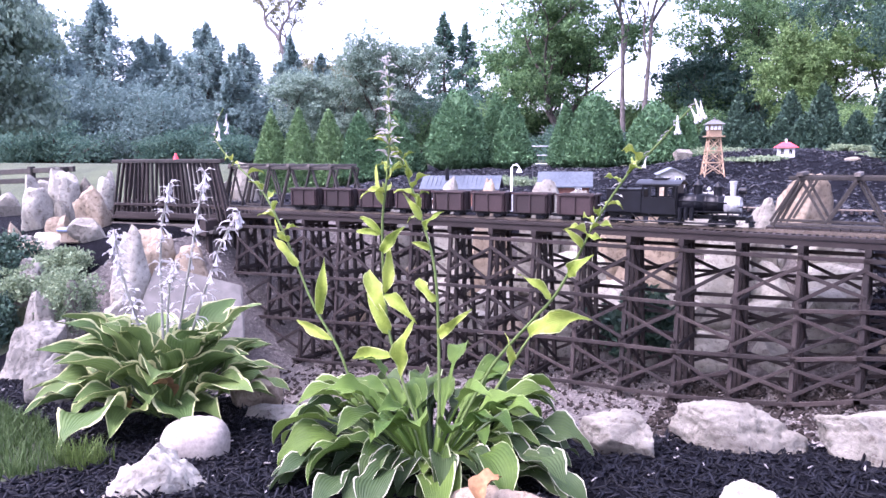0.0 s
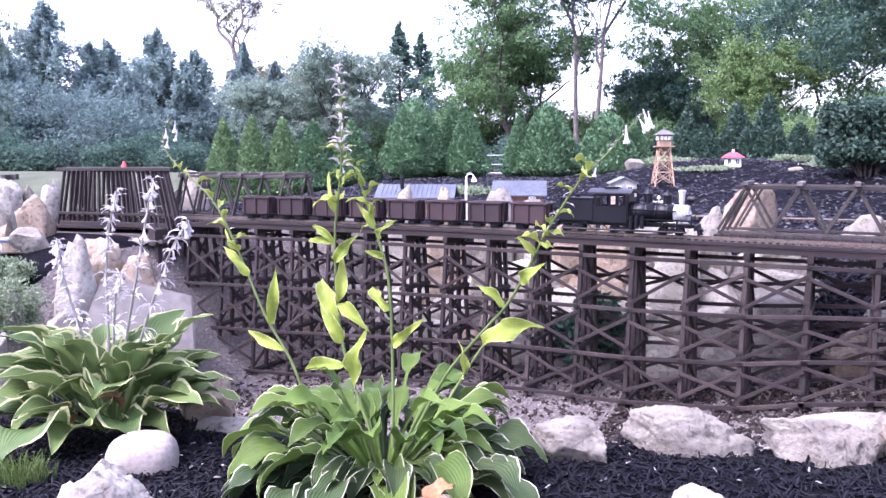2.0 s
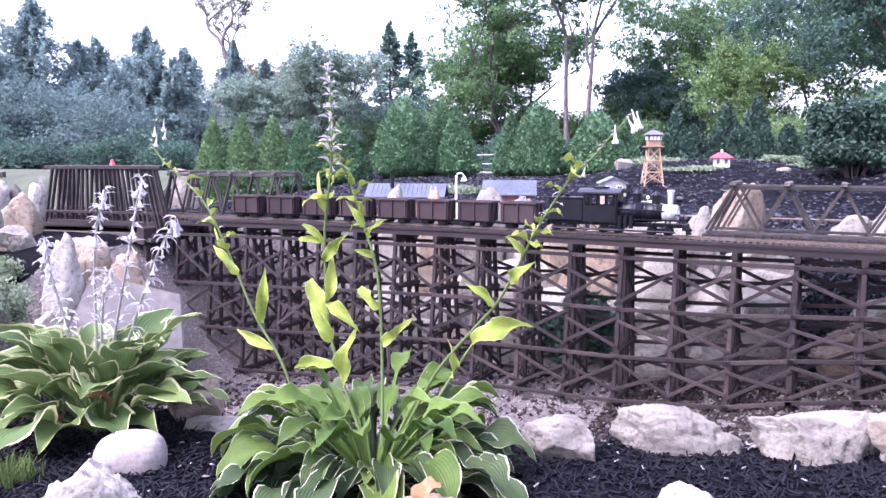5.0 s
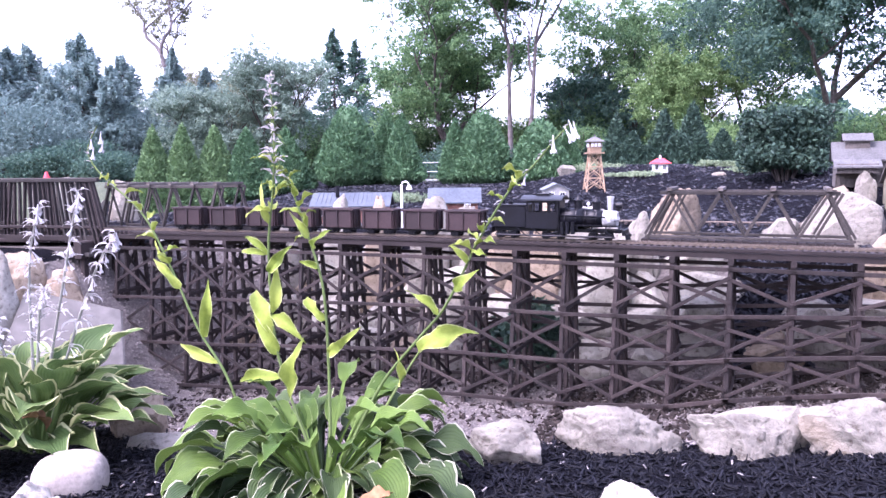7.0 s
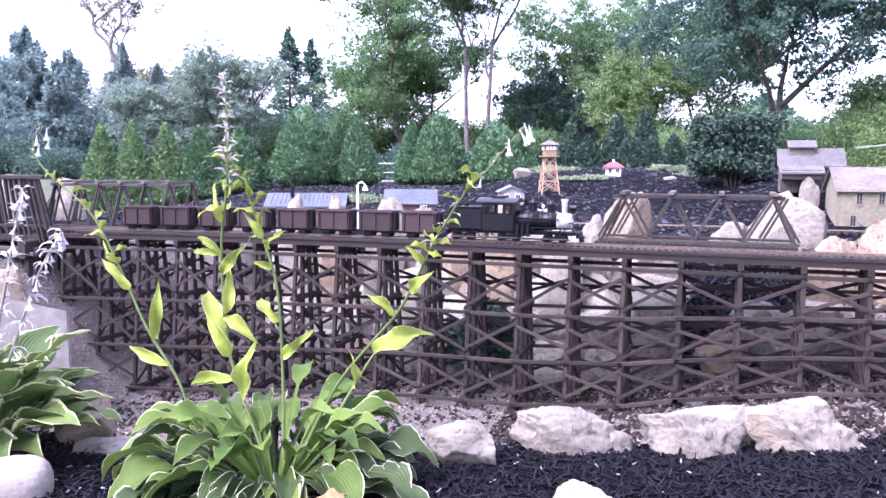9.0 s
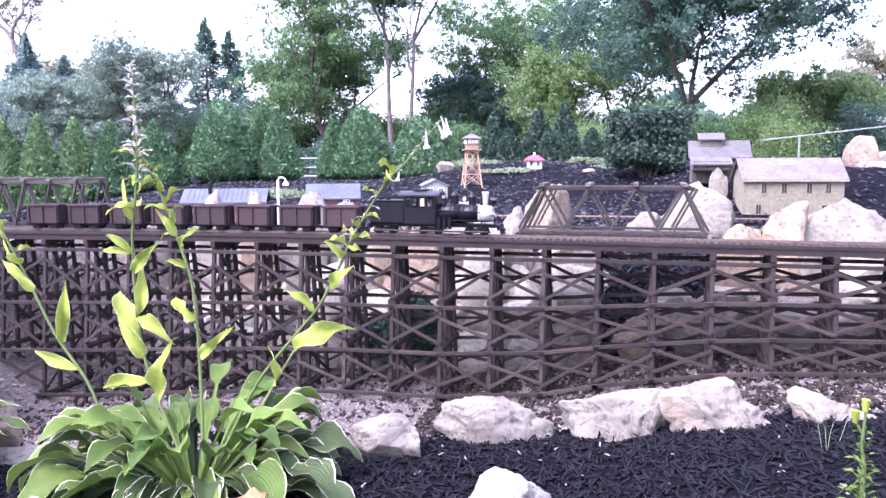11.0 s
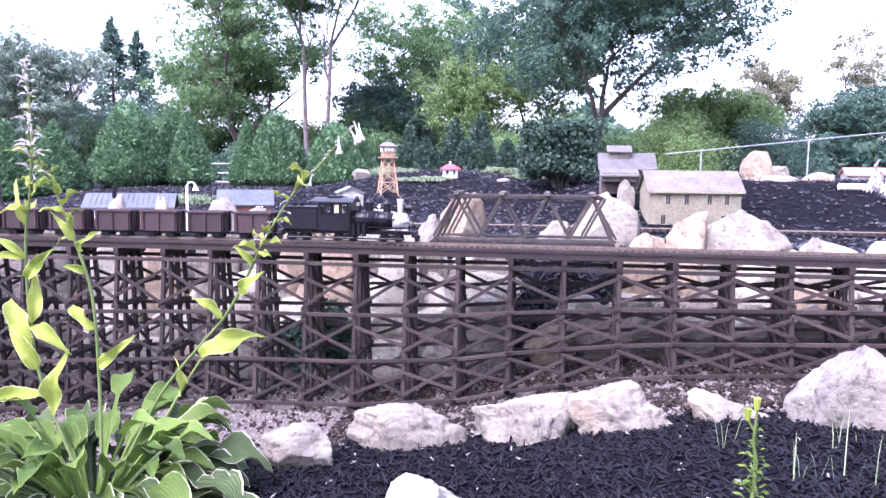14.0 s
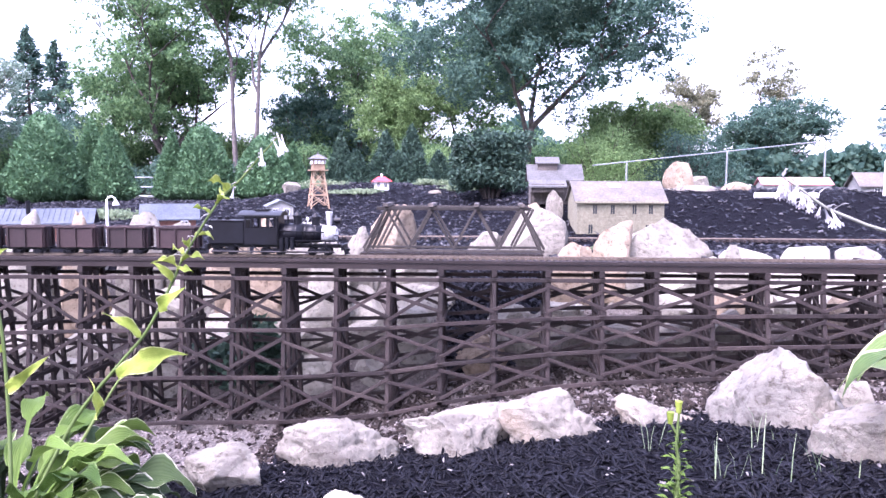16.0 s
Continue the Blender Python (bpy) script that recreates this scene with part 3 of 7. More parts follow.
boulder(-0.104, 1.17, 0.235, 0.205, 0.170, 0.104, 10, LIME_BRIGHT, "rounded white limestone rock sunk in black mulch", 5)
boulder(-0.61, 1.08, 0.147, 0.310, 0.124, 0.085, 29, LIME_TAN, "orange-tinted limestone rock sunk in black mulch", 5)
boulder(-1.37, 0.78, 0.0, 0.37, 0.26, 0.255, 55, LIME_BRIGHT, "bright white limestone rock beside the grass", 5, taper=0.12)
boulder(-1.659, 1.50, 0.012, 0.322, 0.180, 0.084, 45, LIME, "flat pale limestone slab between the two hostas", 3)
boulder(-1.897, 1.60, 0.018, 0.196, 0.150, 0.172, 47, LIME_TAN, "pale limestone rock beside the variegated hosta", 3)
boulder(-4.202, 2.10, 0.570, 0.179, 0.134, 0.198, 61, LIME_BRIGHT, "white limestone block on the rockery pile", 4)
boulder(-4.162, 2.25, 0.671, 0.177, 0.133, 0.205, 60, LIME_BRIGHT, "white limestone block on the rockery pile", 4)
boulder(-3.782, 2.18, 0.579, 0.209, 0.157, 0.204, 58, LIME_TAN, "large tan limestone block on the rockery pile", 4, taper=0.09)
boulder(-4.605, 2.30, 0.715, 0.110, 0.082, 0.115, 62, LIME_BRIGHT, "white limestone block on the rockery pile")
boulder(-3.844, 2.05, 0.556, 0.092, 0.069, 0.150, 60, LIME, "white limestone block on the rockery pile")
boulder(-4.130, 2.38, 0.733, 0.099, 0.074, 0.089, 58, LIME, "white limestone block on the rockery pile")
boulder(-4.022, 2.42, 0.710, 0.112, 0.084, 0.112, 57, LIME_BRIGHT, "white limestone block on the rockery pile")
boulder(-4.648, 2.40, 0.640, 0.130, 0.097, 0.153, 61, LIME_BRIGHT, "white limestone block on the rockery pile")
boulder(-4.206, 2.32, 0.573, 0.123, 0.093, 0.172, 59, LIME, "white limestone block on the rockery pile")
boulder(-3.987, 1.85, 0.382, 0.093, 0.070, 0.217, 63, LIME_TAN, "upright pinkish limestone rock in the rockery", 4, taper=0.18)
boulder(-3.788, 1.95, 0.368, 0.243, 0.182, 0.173, 61, LIME_BRIGHT, "broad white limestone rock in the rockery", 4, taper=0.21, lean=-0.08)
boulder(-3.840, 2.00, 0.505, 0.116, 0.087, 0.112, 60, LIME_TAN, "weathered limestone rock in the rockery")
boulder(-3.589, 2.02, 0.486, 0.190, 0.142, 0.134, 58, LIME, "weathered limestone rock in the rockery")
boulder(-3.418, 1.60, 0.266, 0.161, 0.121, 0.179, 62, LIME_GREY, "grey limestone rock between junipers", 4, taper=0.21, lean=0.1)
boulder(-3.005, 1.45, 0.236, 0.098, 0.073, 0.150, 61, LIME_GREY, "grey limestone rock between junipers", 4, taper=0.12)
boulder(-2.960, 1.55, 0.327, 0.088, 0.066, 0.091, 60, LIME, "small limestone rock in the low shrub")
boulder(-2.849, 1.28, 0.014, 0.296, 0.222, 0.280, 63, LIME_GREY, "large grey limestone boulder beside the lawn", 5, taper=0.21, lean=0.1)
boulder(-2.428, 1.15, 0.056, 0.222, 0.167, 0.216, 61, LIME_GREY, "large grey limestone boulder beside the lawn", 5, taper=0.18)
boulder(-3.469, 1.42, 0.003, 0.177, 0.133, 0.273, 65, LIME_GREY, "grey limestone boulder at the lawn's edge", 4)
boulder(-2.618, 1.52, 0.202, 0.227, 0.170, 0.174, 57, LIME_GREY, "grey limestone boulder behind the variegated hosta", 4, taper=0.18)
boulder(-3.064, 1.92, 0.238, 0.228, 0.171, 0.383, 56, LIME_BRIGHT, "tall white limestone slab beside the concrete spillway", 4, taper=0.15)
boulder(-3.150, 2.10, 0.411, 0.215, 0.161, 0.175, 54, LIME_TAN, "tan limestone rock under the trestle abutment", 4)
boulder(-2.967, 2.20, 0.342, 0.210, 0.158, 0.169, 51, LIME_TAN, "tan limestone rock under the trestle abutment", 4)
boulder(-4.058, 1.75, 0.148, 0.156, 0.117, 0.219, 64, LIME, "limestone rock in the rockery")
boulder(-5.027, 2.35, 0.478, 0.164, 0.123, 0.229, 63, LIME, "limestone rock at the foot of the pile")
boulder(-5.05, 3.70, 0.481, 0.228, 0.160, 0.420, 53, LIME_BRIGHT, "bright white limestone rock behind the fan-braced bridge", 3)
boulder(-4.87, 3.80, 0.481, 0.203, 0.142, 0.428, 51, LIME_BRIGHT, "bright white limestone rock behind the fan-braced bridge", 3)
boulder(-4.42, 3.90, 0.491, 0.240, 0.168, 0.399, 48, LIME, "bright white limestone rock behind the fan-braced bridge", 3)
boulder(-4.61, 3.80, 0.473, 0.192, 0.134, 0.264, 49, LIME, "bright white limestone rock behind the fan-braced bridge", 3)
boulder(-5.14, 3.20, 0.610, 0.092, 0.065, 0.219, 57, LIME_BRIGHT, "bright white limestone rock behind the fan-braced bridge", 3)
boulder(-2.51, 3.40, 0.531, 0.290, 0.203, 0.172, 36, LIME, "white limestone boulder behind the track", 3)
boulder(-2.221, 3.45, 0.555, 0.336, 0.201, 0.258, 32, LIME_BRIGHT, "white limestone boulder behind the track", 4, taper=0.21)
boulder(-1.900, 3.40, 0.551, 0.266, 0.160, 0.256, 29, LIME_TAN, "tan limestone boulder behind the track", 4, taper=0.12)
boulder(-1.597, 3.42, 0.558, 0.290, 0.174, 0.247, 25, LIME, "broad blocky limestone boulder behind the track", 4, taper=0.15, lean=-0.04)
boulder(-1.433, 3.50, 0.559, 0.180, 0.108, 0.192, 22, LIME, "limestone boulder behind the track", 4, taper=0.12)
boulder(-1.167, 3.45, 0.559, 0.231, 0.139, 0.148, 19, LIME_TAN, "low tan limestone rock behind the track", 4, taper=0.12)
boulder(-1.162, 3.62, 0.575, 0.135, 0.081, 0.168, 18, LIME_TAN, "tan limestone rock behind the track", 3, taper=0.12)
boulder(-0.931, 3.40, 0.576, 0.237, 0.142, 0.242, 16, LIME_TAN, "pointed tan limestone boulder behind the track", 4, taper=0.33, lean=-0.12)
boulder(-0.766, 3.62, 0.594, 0.315, 0.189, 0.156, 13, LIME_BRIGHT, "wide white limestone boulder behind the track", 4, taper=0.18)
boulder(-0.640, 3.36, 0.584, 0.316, 0.190, 0.086, 12, LIME_BRIGHT, "low white limestone rock beside the track", 4, taper=0.24)
boulder(-0.498, 3.50, 0.584, 0.187, 0.112, 0.147, 9, LIME, "white limestone boulder behind the track", 4, taper=0.09)
boulder(-0.370, 3.95, 0.55, 0.292, 0.230, 0.285, 7, LIME_TAN, "large cream limestone boulder behind the truss bridge", 4, taper=0.12)
boulder(0.452, 3.80, 0.590, 0.46, 0.250, 0.23, -5, LIME, "white limestone boulder behind the truss bridge", 3, taper=0.33, lean=-0.1)
boulder(0.467, 4.50, 0.755, 0.180, 0.140, 0.078, -4, LIME_TAN, "flat tan limestone rock on the mulch slope", 3)
boulder(0.156, 3.80, 0.610, 0.215, 0.139, 0.085, 0, LIME, "low white limestone rock behind the truss bridge", 3, taper=0.24)
boulder(0.795, 3.50, 0.590, 0.235, 0.20, 0.180, 75, LIME_TAN, "tan rounded limestone boulder before the model house", 4)
boulder(1.076, 3.60, 0.585, 0.50, 0.270, 0.195, -14, LIME, "large cream limestone boulder before the model house", 4)
boulder(0.560, 3.40, 0.584, 0.160, 0.113, 0.083, -6, LIME_TAN, "small grey stone beside the track", 3)
boulder(0.62, 3.45, 0.588, 0.147, 0.117, 0.070, -8, LIME_TAN, "small grey stone beside the track", 3)
boulder(1.369, 3.40, 0.602, 0.18, 0.118, 0.062, -18, LIME, "small white stone beside the track", 3, taper=0.36)
boulder(1.87, 6.50, 0.873, 0.31, 0.238, 0.28, -16, LIME_TAN, "tall orange-tan limestone boulder on the rise", 3, taper=0.27)
boulder(2.10, 6.70, 0.892, 0.199, 0.159, 0.134, -16, LIME, "white limestone rock on the rise", 3)
boulder(1.96, 6.40, 0.840, 0.491, 0.245, 0.104, -15, LIME, "white limestone rock on the rise", 3)
boulder(2.37, 6.50, 0.841, 0.259, 0.207, 0.134, -18, LIME_TAN, "pale limestone boulder on the rise", 3)
boulder(0.68, 5.50, 0.742, 0.144, 0.115, 0.164, -5, LIME, "white limestone rock beside the weathered mill", 3)
boulder(-2.26, 8.80, 0.874, 0.229, 0.183, 0.093, 15, LIME, "white limestone rock on the mound", 3)
boulder(-0.41, 8.00, 0.721, 0.183, 0.146, 0.155, 4, LIME, "white limestone rock beside the dark bush", 3)

# loose stones of the rockery slope
rng = random.Random(31)
for i in range(14):
    w = rng.uniform(0.10, 0.18)
    x, y = rng.uniform(-4.1, -2.75), rng.uniform(1.35, 2.15)
    boulder(x, y, land(x, y) + 0.01, w, w * 0.8, w * rng.uniform(0.6, 0.9), rng.uniform(0, 180), LIME_GREY if rng.random() < 0.6 else LIME_TAN, "limestone rock half sunk in the rockery slope", 3)
# round river stone between the grass and the mulch
rs = new("river_stone", rock_mesh("river_stone", 0.19, 0.15, 0.11, 7, 4, SMOOTH, 0, 0.3))
rs.matrix_basis = pose(-1.57, 1.06, land(-1.57, 1.06) - 0.012, 0, 0, 40)
tagged(rs, "smooth pale oval river stone on the mulch", "rock")

# boulders that hold the bank behind the trestle
rng = random.Random(5)
for row, (yy, zz, size) in enumerate([(3.22, 0.0, 0.30), (3.34, 0.15, 0.28), (3.46, 0.29, 0.26), (3.58, 0.42, 0.24)]):
    x = -2.9 + 0.1 * row
    while x < 2.6:
        w = size * rng.uniform(0.7, 1.45)
        c = x + w / 2
        dark_gap = 0.0 < c < 0.5 and row > 1
        if not dark_gap and rng.random() > 0.06:
            zb = bed_z(c) if row == 0 else bed_z(c) * (1 - zz / 0.55) + zz
            h = size * rng.uniform(0.6, 0.95)
            # mostly bright limestone: brightness put into the colour against the deck's shade
            boulder(c, yy + rng.uniform(-0.04, 0.04), zb - 0.02, w, size * 0.9, h, rng.uniform(-20, 20), (LIME_BRIGHT if rng.random() < 0.8 else LIME) if rng.random() < 0.85 else LIME_TAN,
                    "limestone boulder stacked in the bank under the track", 3)
        x += w * rng.uniform(0.85, 1.1)


# ---- the trestle ----
SPACING = 0.219


def rail_y(x):
    """The centre line of the front track."""
    return 2.86 - 0.0446 * max(0.0, -1.2 - x) ** 2


trestle = thing("trestle_bridge", "long dark-stained timber model railway trestle over gravel", "bridge")
bents = [-0.236 + SPACING * i for i in range(-13, 14)]
rng = random.Random(8)
for bx in bents:
    yc = rail_y(bx)
    zb = bed_z(bx) - 0.01
    cap = beam("cap_beam", (bx, yc - 0.10, 0.585), (bx, yc + 0.10, 0.585), 0.022, 0.026, TIMBER, trestle)
    H = 0.572 - zb
    # posts: two upright, two battered
    for top, foot in ((-0.084, -0.165), (-0.028, -0.055), (0.028, 0.055), (0.084, 0.165)):
        beam("post", (bx, yc + foot, zb - 0.01), (bx, yc + top, 0.572), 0.018, 0.018, TIMBER if rng.random() < 0.7 else TIMBER_WORN, trestle)
    levels = [zb + 0.05, zb + 0.05 + (H - 0.06) * 0.33, zb + 0.05 + (H - 0.06) * 0.66]
    for k, z in enumerate(levels):
        f = (0.572 - z) / H
        half = 0.078 + (0.165 - 0.078) * f + 0.015
        for s in (-0.013, 0.013):
            beam("girt", (bx + s, yc - half, z), (bx + s, yc + half, z), 0.008, 0.018, TIMBER, trestle)
    zs = levels + [0.565]
    for a, b in zip(zs, zs[1:]):
        fa, fb = [0.078 + 0.087 * (0.572 - z) / H for z in (a, b)]
        beam("sway_brace", (bx - 0.013, yc - fa, a), (bx - 0.013, yc + fb, b), 0.006, 0.014, TIMBER, trestle)
        beam("sway_brace", (bx + 0.013, yc + fa, a), (bx + 0.013, yc - fb, b), 0.006, 0.014, TIMBER, trestle)
for i, (a, b) in enumerate(zip(bents, bents[1:])):
    ya, yb = rail_y(a), rail_y(b)
    za, zb = bed_z(a), bed_z(b)
    for side in (-1, 1):
        def at(u, f):
            """A point on the battered face: u along the bay, f from foot to top."""
            x = a + (b - a) * u
            z0 = za + (zb - za) * u
            z = z0 + (0.572 - z0) * f
            return (x, ya + (yb - ya) * u + side * (0.093 + 0.087 * (1 - f)), z)
        o = 0.05
        for f in (0.06, 0.34, 0.64, 0.97):
            beam("longitudinal_girt", at(-o, f), at(1 + o, f), 0.009, 0.016, TIMBER if (i + side) % 3 else TIMBER_WORN, trestle)
        if side > 0:
            for f in (0.2, 0.49, 0.8):
                beam("longitudinal_girt", at(-o, f), at(1 + o, f), 0.008, 0.013, TIMBER, trestle)
        for k, (f0, f1) in enumerate(((0.06, 0.34), (0.34, 0.64), (0.64, 0.97))):
            d = (f1 - f0) * (0.22 if side < 0 else 0.30)
            lo, hi = (f0 + d, f1 - d) if (k + i) % 2 or side > 0 else (f1 - d, f0 + d)
            j1, j2 = rng.uniform(-0.035, 0.035), rng.uniform(-0.035, 0.035)
            beam("diagonal_brace", at(0.0, lo + j1), at(1.0, hi + j2), 0.007, 0.014, TIMBER_WORN if rng.random() < 0.3 else TIMBER, trestle)
            if side > 0 or rng.random() < 0.9:
                beam("diagonal_brace", at(0.0, hi - j2), at(1.0, lo - j1), 0.007, 0.014, TIMBER_WORN if rng.random() < 0.25 else TIMBER, trestle)


def path_strip(name, x0, x1, step, dy, z, w, h, material, parent, label=""):
    """A beam that follows the track from x0 to x1 at an offset."""
    n = max(2, round((x1 - x0) / step))
    vs, fs = [], []
    for i in range(n + 1):
        x = x0 + (x1 - x0) * i / n
        s = (rail_y(x + 0.01) - rail_y(x - 0.01)) / 0.02
        nrm = Vector((-s, 1, 0)).normalized()
        c = Vector((x, rail_y(x), z)) + nrm * dy
        for a, b in ((-w / 2, -h / 2), (w / 2, -h / 2), (w / 2, h / 2), (-w / 2, h / 2)):
            vs.append(c + nrm * a + Vector((0, 0, b)))
    for i in range(n):
        for k in range(4):
            fs.append((i * 4 + k, (i + 1) * 4 + k, (i + 1) * 4 + (k + 1) % 4, i * 4 + (k + 1) % 4))
    fs += [(0, 1, 2, 3), tuple(n * 4 + k for k in (3, 2, 1, 0))]
    return put(name, mesh_of(name, vs, fs, material), parent, label)


for dy in (-0.085, -0.03, 0.03, 0.085):
    path_strip("stringer", -4.6, 2.75, 0.1, dy, 0.609, 0.022, 0.022, TIMBER, trestle)
for dy in (-0.095, 0.095):
    path_strip("guard_timber", -3.0, 2.75, 0.1, dy, 0.631, 0.014, 0.012, TIMBER, trestle)

track = thing("railway_track", "model railway track of brown rails on dark wooden ties", "track")
for dy in (-0.0225, 0.0225):
    path_strip("rail", -4.6, 2.75, 0.05, dy, 0.6405, 0.004, 0.009, RAIL, track)
tie_mesh = None
x = -4.6
while x < 2.75:
    s = (rail_y(x + 0.01) - rail_y(x - 0.01)) / 0.02
    m = Matrix.Translation((x, rail_y(x), 0.628)) @ Matrix.Rotation(math.atan(s), 4, "Z")
    if tie_mesh is None:
        t = boxpart("tie", (0, 0, 0), (0.013, 0.15, 0.014), TIMBER_WORN, track, "", 0.001)
        tie_mesh = t.data
        t.matrix_basis = m
    else:
        put("tie", tie_mesh, track, "", m)
    x += 0.0275


# ---- bridges at the left end and behind ----
fan = thing("fan_bridge", "dark timber model bridge with close-set leaning side posts", "bridge")
for dy, n, west, east in ((-0.13, 24, -3.87, -3.17), (0.15, 20, -4.10, -3.42)):
    for i in range(n):
        u = i / (n - 1)
        x = west + (east - west) * u
        y = rail_y(x) + dy
        lean = 0.14 * (0.5 - u) + 0.012 * math.sin(i * 2.3)
        beam("side_post", (x - lean, y, 0.575), (x + lean * 0.35, y, 0.905), 0.012, 0.016, TIMBER if i % 4 else TIMBER_GREY, fan)
    for z, w in ((0.91, 0.02), (0.66, 0.016), (0.60, 0.03)):
        beam("rail_beam", (west - 0.03, rail_y(west - 0.03) + dy, z), (east + 0.03, rail_y(east + 0.03) + dy, z), 0.02, w, TIMBER_GREY if z > 0.8 else TIMBER, fan)
beam("deck_beam", (-4.6, rail_y(-4.6), 0.585), (-3.4, rail_y(-3.4), 0.585), 0.26, 0.02, TIMBER, fan)


def truss(x0, x1, y0, y1, z0, z1, panels, material, top_material, label, ends=True):
    """A two-sided truss bridge of crossed diagonals, x0 to x1 at the foot."""
    t = thing("truss_bridge", label, "bridge")
    inset = (x1 - x0) / (panels * 2)
    pitch = (x1 - x0 - 2 * inset) / (panels - 1)
    for y in (y0, y1):
        beam("bottom_chord", (x0, y, z0 + 0.01), (x1, y, z0 + 0.01), 0.012, 0.012, material, t)
        beam("top_chord", (x0 + inset * 0.6, y, z1), (x1 - inset * 0.6, y, z1), 0.014, 0.016, top_material, t)
        beam("end_post", (x0 + 0.01, y, z0), (x0 + inset, y, z1), 0.012, 0.013, material, t)
        beam("end_post", (x1 - 0.01, y, z0), (x1 - inset, y, z1), 0.012, 0.013, material, t)
        for i in range(panels):
            xt = x0 + inset + pitch * i
            for s in (-1, 1):
                xb = xt + s * pitch * 0.5
                if x0 <= xb <= x1:
                    beam("diagonal", (xb, y + s * 0.006, z0 + 0.02), (xt, y + s * 0.006, z1), 0.009, 0.011, material, t)
            if i in (0, panels - 1):
                beam("diagonal", (xt - pitch * 0.2, y, z0 + 0.02), (xt + pitch * 0.25, y, z1), 0.009, 0.011, material, t)
    for i in range(panels):
        xt = x0 + inset + pitch * i
        beam("cross_tie", (xt, y0 - 0.02, z1 + 0.016), (xt, y1 + 0.02, z1 + 0.016), 0.022, 0.014, GREYWOOD, t)
    x = x0
    while x < x1:
        beam("deck_plank", (x, y0 - 0.01, z0 - 0.006), (x, y1 + 0.01, z0 - 0.006), 0.032, 0.01, PLANK_TAN if top_material is not TIMBER_GREY else TIMBER, t)
        x += 0.035
    return t


truss(-3.52, -2.55, 2.90, 3.08, 0.62, 0.865, 6, TIMBER_GREY, TIMBER_GREY, "dark grey timber model truss bridge beside the trestle")
truss(-0.395, 0.43, 3.10, 3.30, 0.635, 0.838, 4, TIMBER_GREY, TIMBER_GREY, "weathered timber model truss bridge behind the track")
# plank walk under and beyond the rear truss
walkway = thing("plank_walkway", "tan weathered plank strip beside the track", "walkway")
for i, (a, b) in enumerate([(-0.75, 0.1), (0.104, 0.9), (0.904, 1.7), (1.704, 2.5)]):
    for j, y in enumerate((2.995, 3.05)):
        beam("plank", (a, y, 0.618), (b, y, 0.618), 0.05, 0.014, PLANK_TAN, walkway)
for x in (-0.7, 0.0, 0.5, 1.2, 1.9, 2.4):
    beam("joist", (x, 2.93, 0.603), (x, 3.32, 0.603), 0.02, 0.016, TIMBER, walkway)

# flat stone shelf and spillway left of the trestle
shelf = thing("plank_abutment", "stacked grey planks carrying the track onto the rockery", "abutment")
for i in range(4):
    beam("plank", (-4.0 + 0.05 * i, 2.36 + 0.03 * i, 0.52 + 0.022 * (i % 2)), (-3.16, 2.53 + 0.03 * i, 0.52 + 0.022 * (i % 2)), 0.09, 0.02, GREYWOOD, shelf)
beam("trestle_cap", (-3.2, 2.46, 0.545), (-3.2, 2.76, 0.545), 0.05, 0.09, TIMBER, shelf)
for y in (2.5, 2.6, 2.7):
    beam("post", (-3.22, y, 0.0), (-3.2, y, 0.5), 0.03, 0.03, TIMBER, shelf)


def slab(name, corners, thick, label, material=CONCRETE):
    """A leaning slab from four corners, given its thickness."""
    vs = [Vector(c) for c in corners]
    n = (vs[1] - vs[0]).cross(vs[3] - vs[0]).normalized()
    bm = bmesh.new()
    a = [bm.verts.new(v) for v in vs]
    b = [bm.verts.new(v - n * thick) for v in vs]
    bm.faces.new(a)
    bm.faces.new(b[::-1])
    for i in range(4):
        bm.faces.new((a[i], b[i], b[(i + 1) % 4], a[(i + 1) % 4]))
    bmesh.ops.bevel(bm, geom=list(bm.edges), offset=0.008, segments=2, affect="EDGES")
    bmesh.ops.recalc_face_normals(bm, faces=list(bm.faces))
    me = bpy.data.meshes.new(name)
    bm.to_mesh(me)
    bm.free()
    me.materials.append(material)
    return tagged(new(name, me), label, "spillway")


slab("spillway_slab", [(-2.86, 1.72, 0.10), (-2.50, 2.10, 0.08), (-2.66, 2.24, 0.31), (-3.02, 2.02, 0.42)], 0.25, "smooth grey concrete spillway slab beside the trestle")
tank = thing("blue_box", "small blue-grey plastic box lying on the rockery", "box", at=(-3.66, 1.98, land(-3.66, 1.98)), rz=35)
boxpart("body", (0, 0, 0.03), (0.10, 0.07, 0.06), LIME_TAN, tank, "", 0.006)
boxpart("lid", (0, 0, 0.07), (0.13, 0.08, 0.02), BLUEGREY, tank, "blue-grey lid", 0.006)


# ---- the train ----
def along(x, z=0.645):
    s = (rail_y(x + 0.01) - rail_y(x - 0.01)) / 0.02
    return Matrix.Translation((x, rail_y(x), z)) @ Matrix.Rotation(math.atan(s), 4, "Z")


def wheelset(parent, x, r, width=0.045):
    bm = bmesh.new()
    for s in (-1, 1):
        add_cyl(bm, (x, s * width / 2 - 0.003, r), (x, s * width / 2 + 0.003, r), r, None, 16)
        add_cyl(bm, (x, s * (width / 2 - 0.004) - 0.001, r), (x, s * (width / 2 - 0.004) + 0.001, r), r * 1.15, None, 16)
    add_cyl(bm, (x, -width / 2, r), (x, width / 2, r), 0.003, None, 8)
    return part("wheelset", bm, BLACK, parent, "", False)


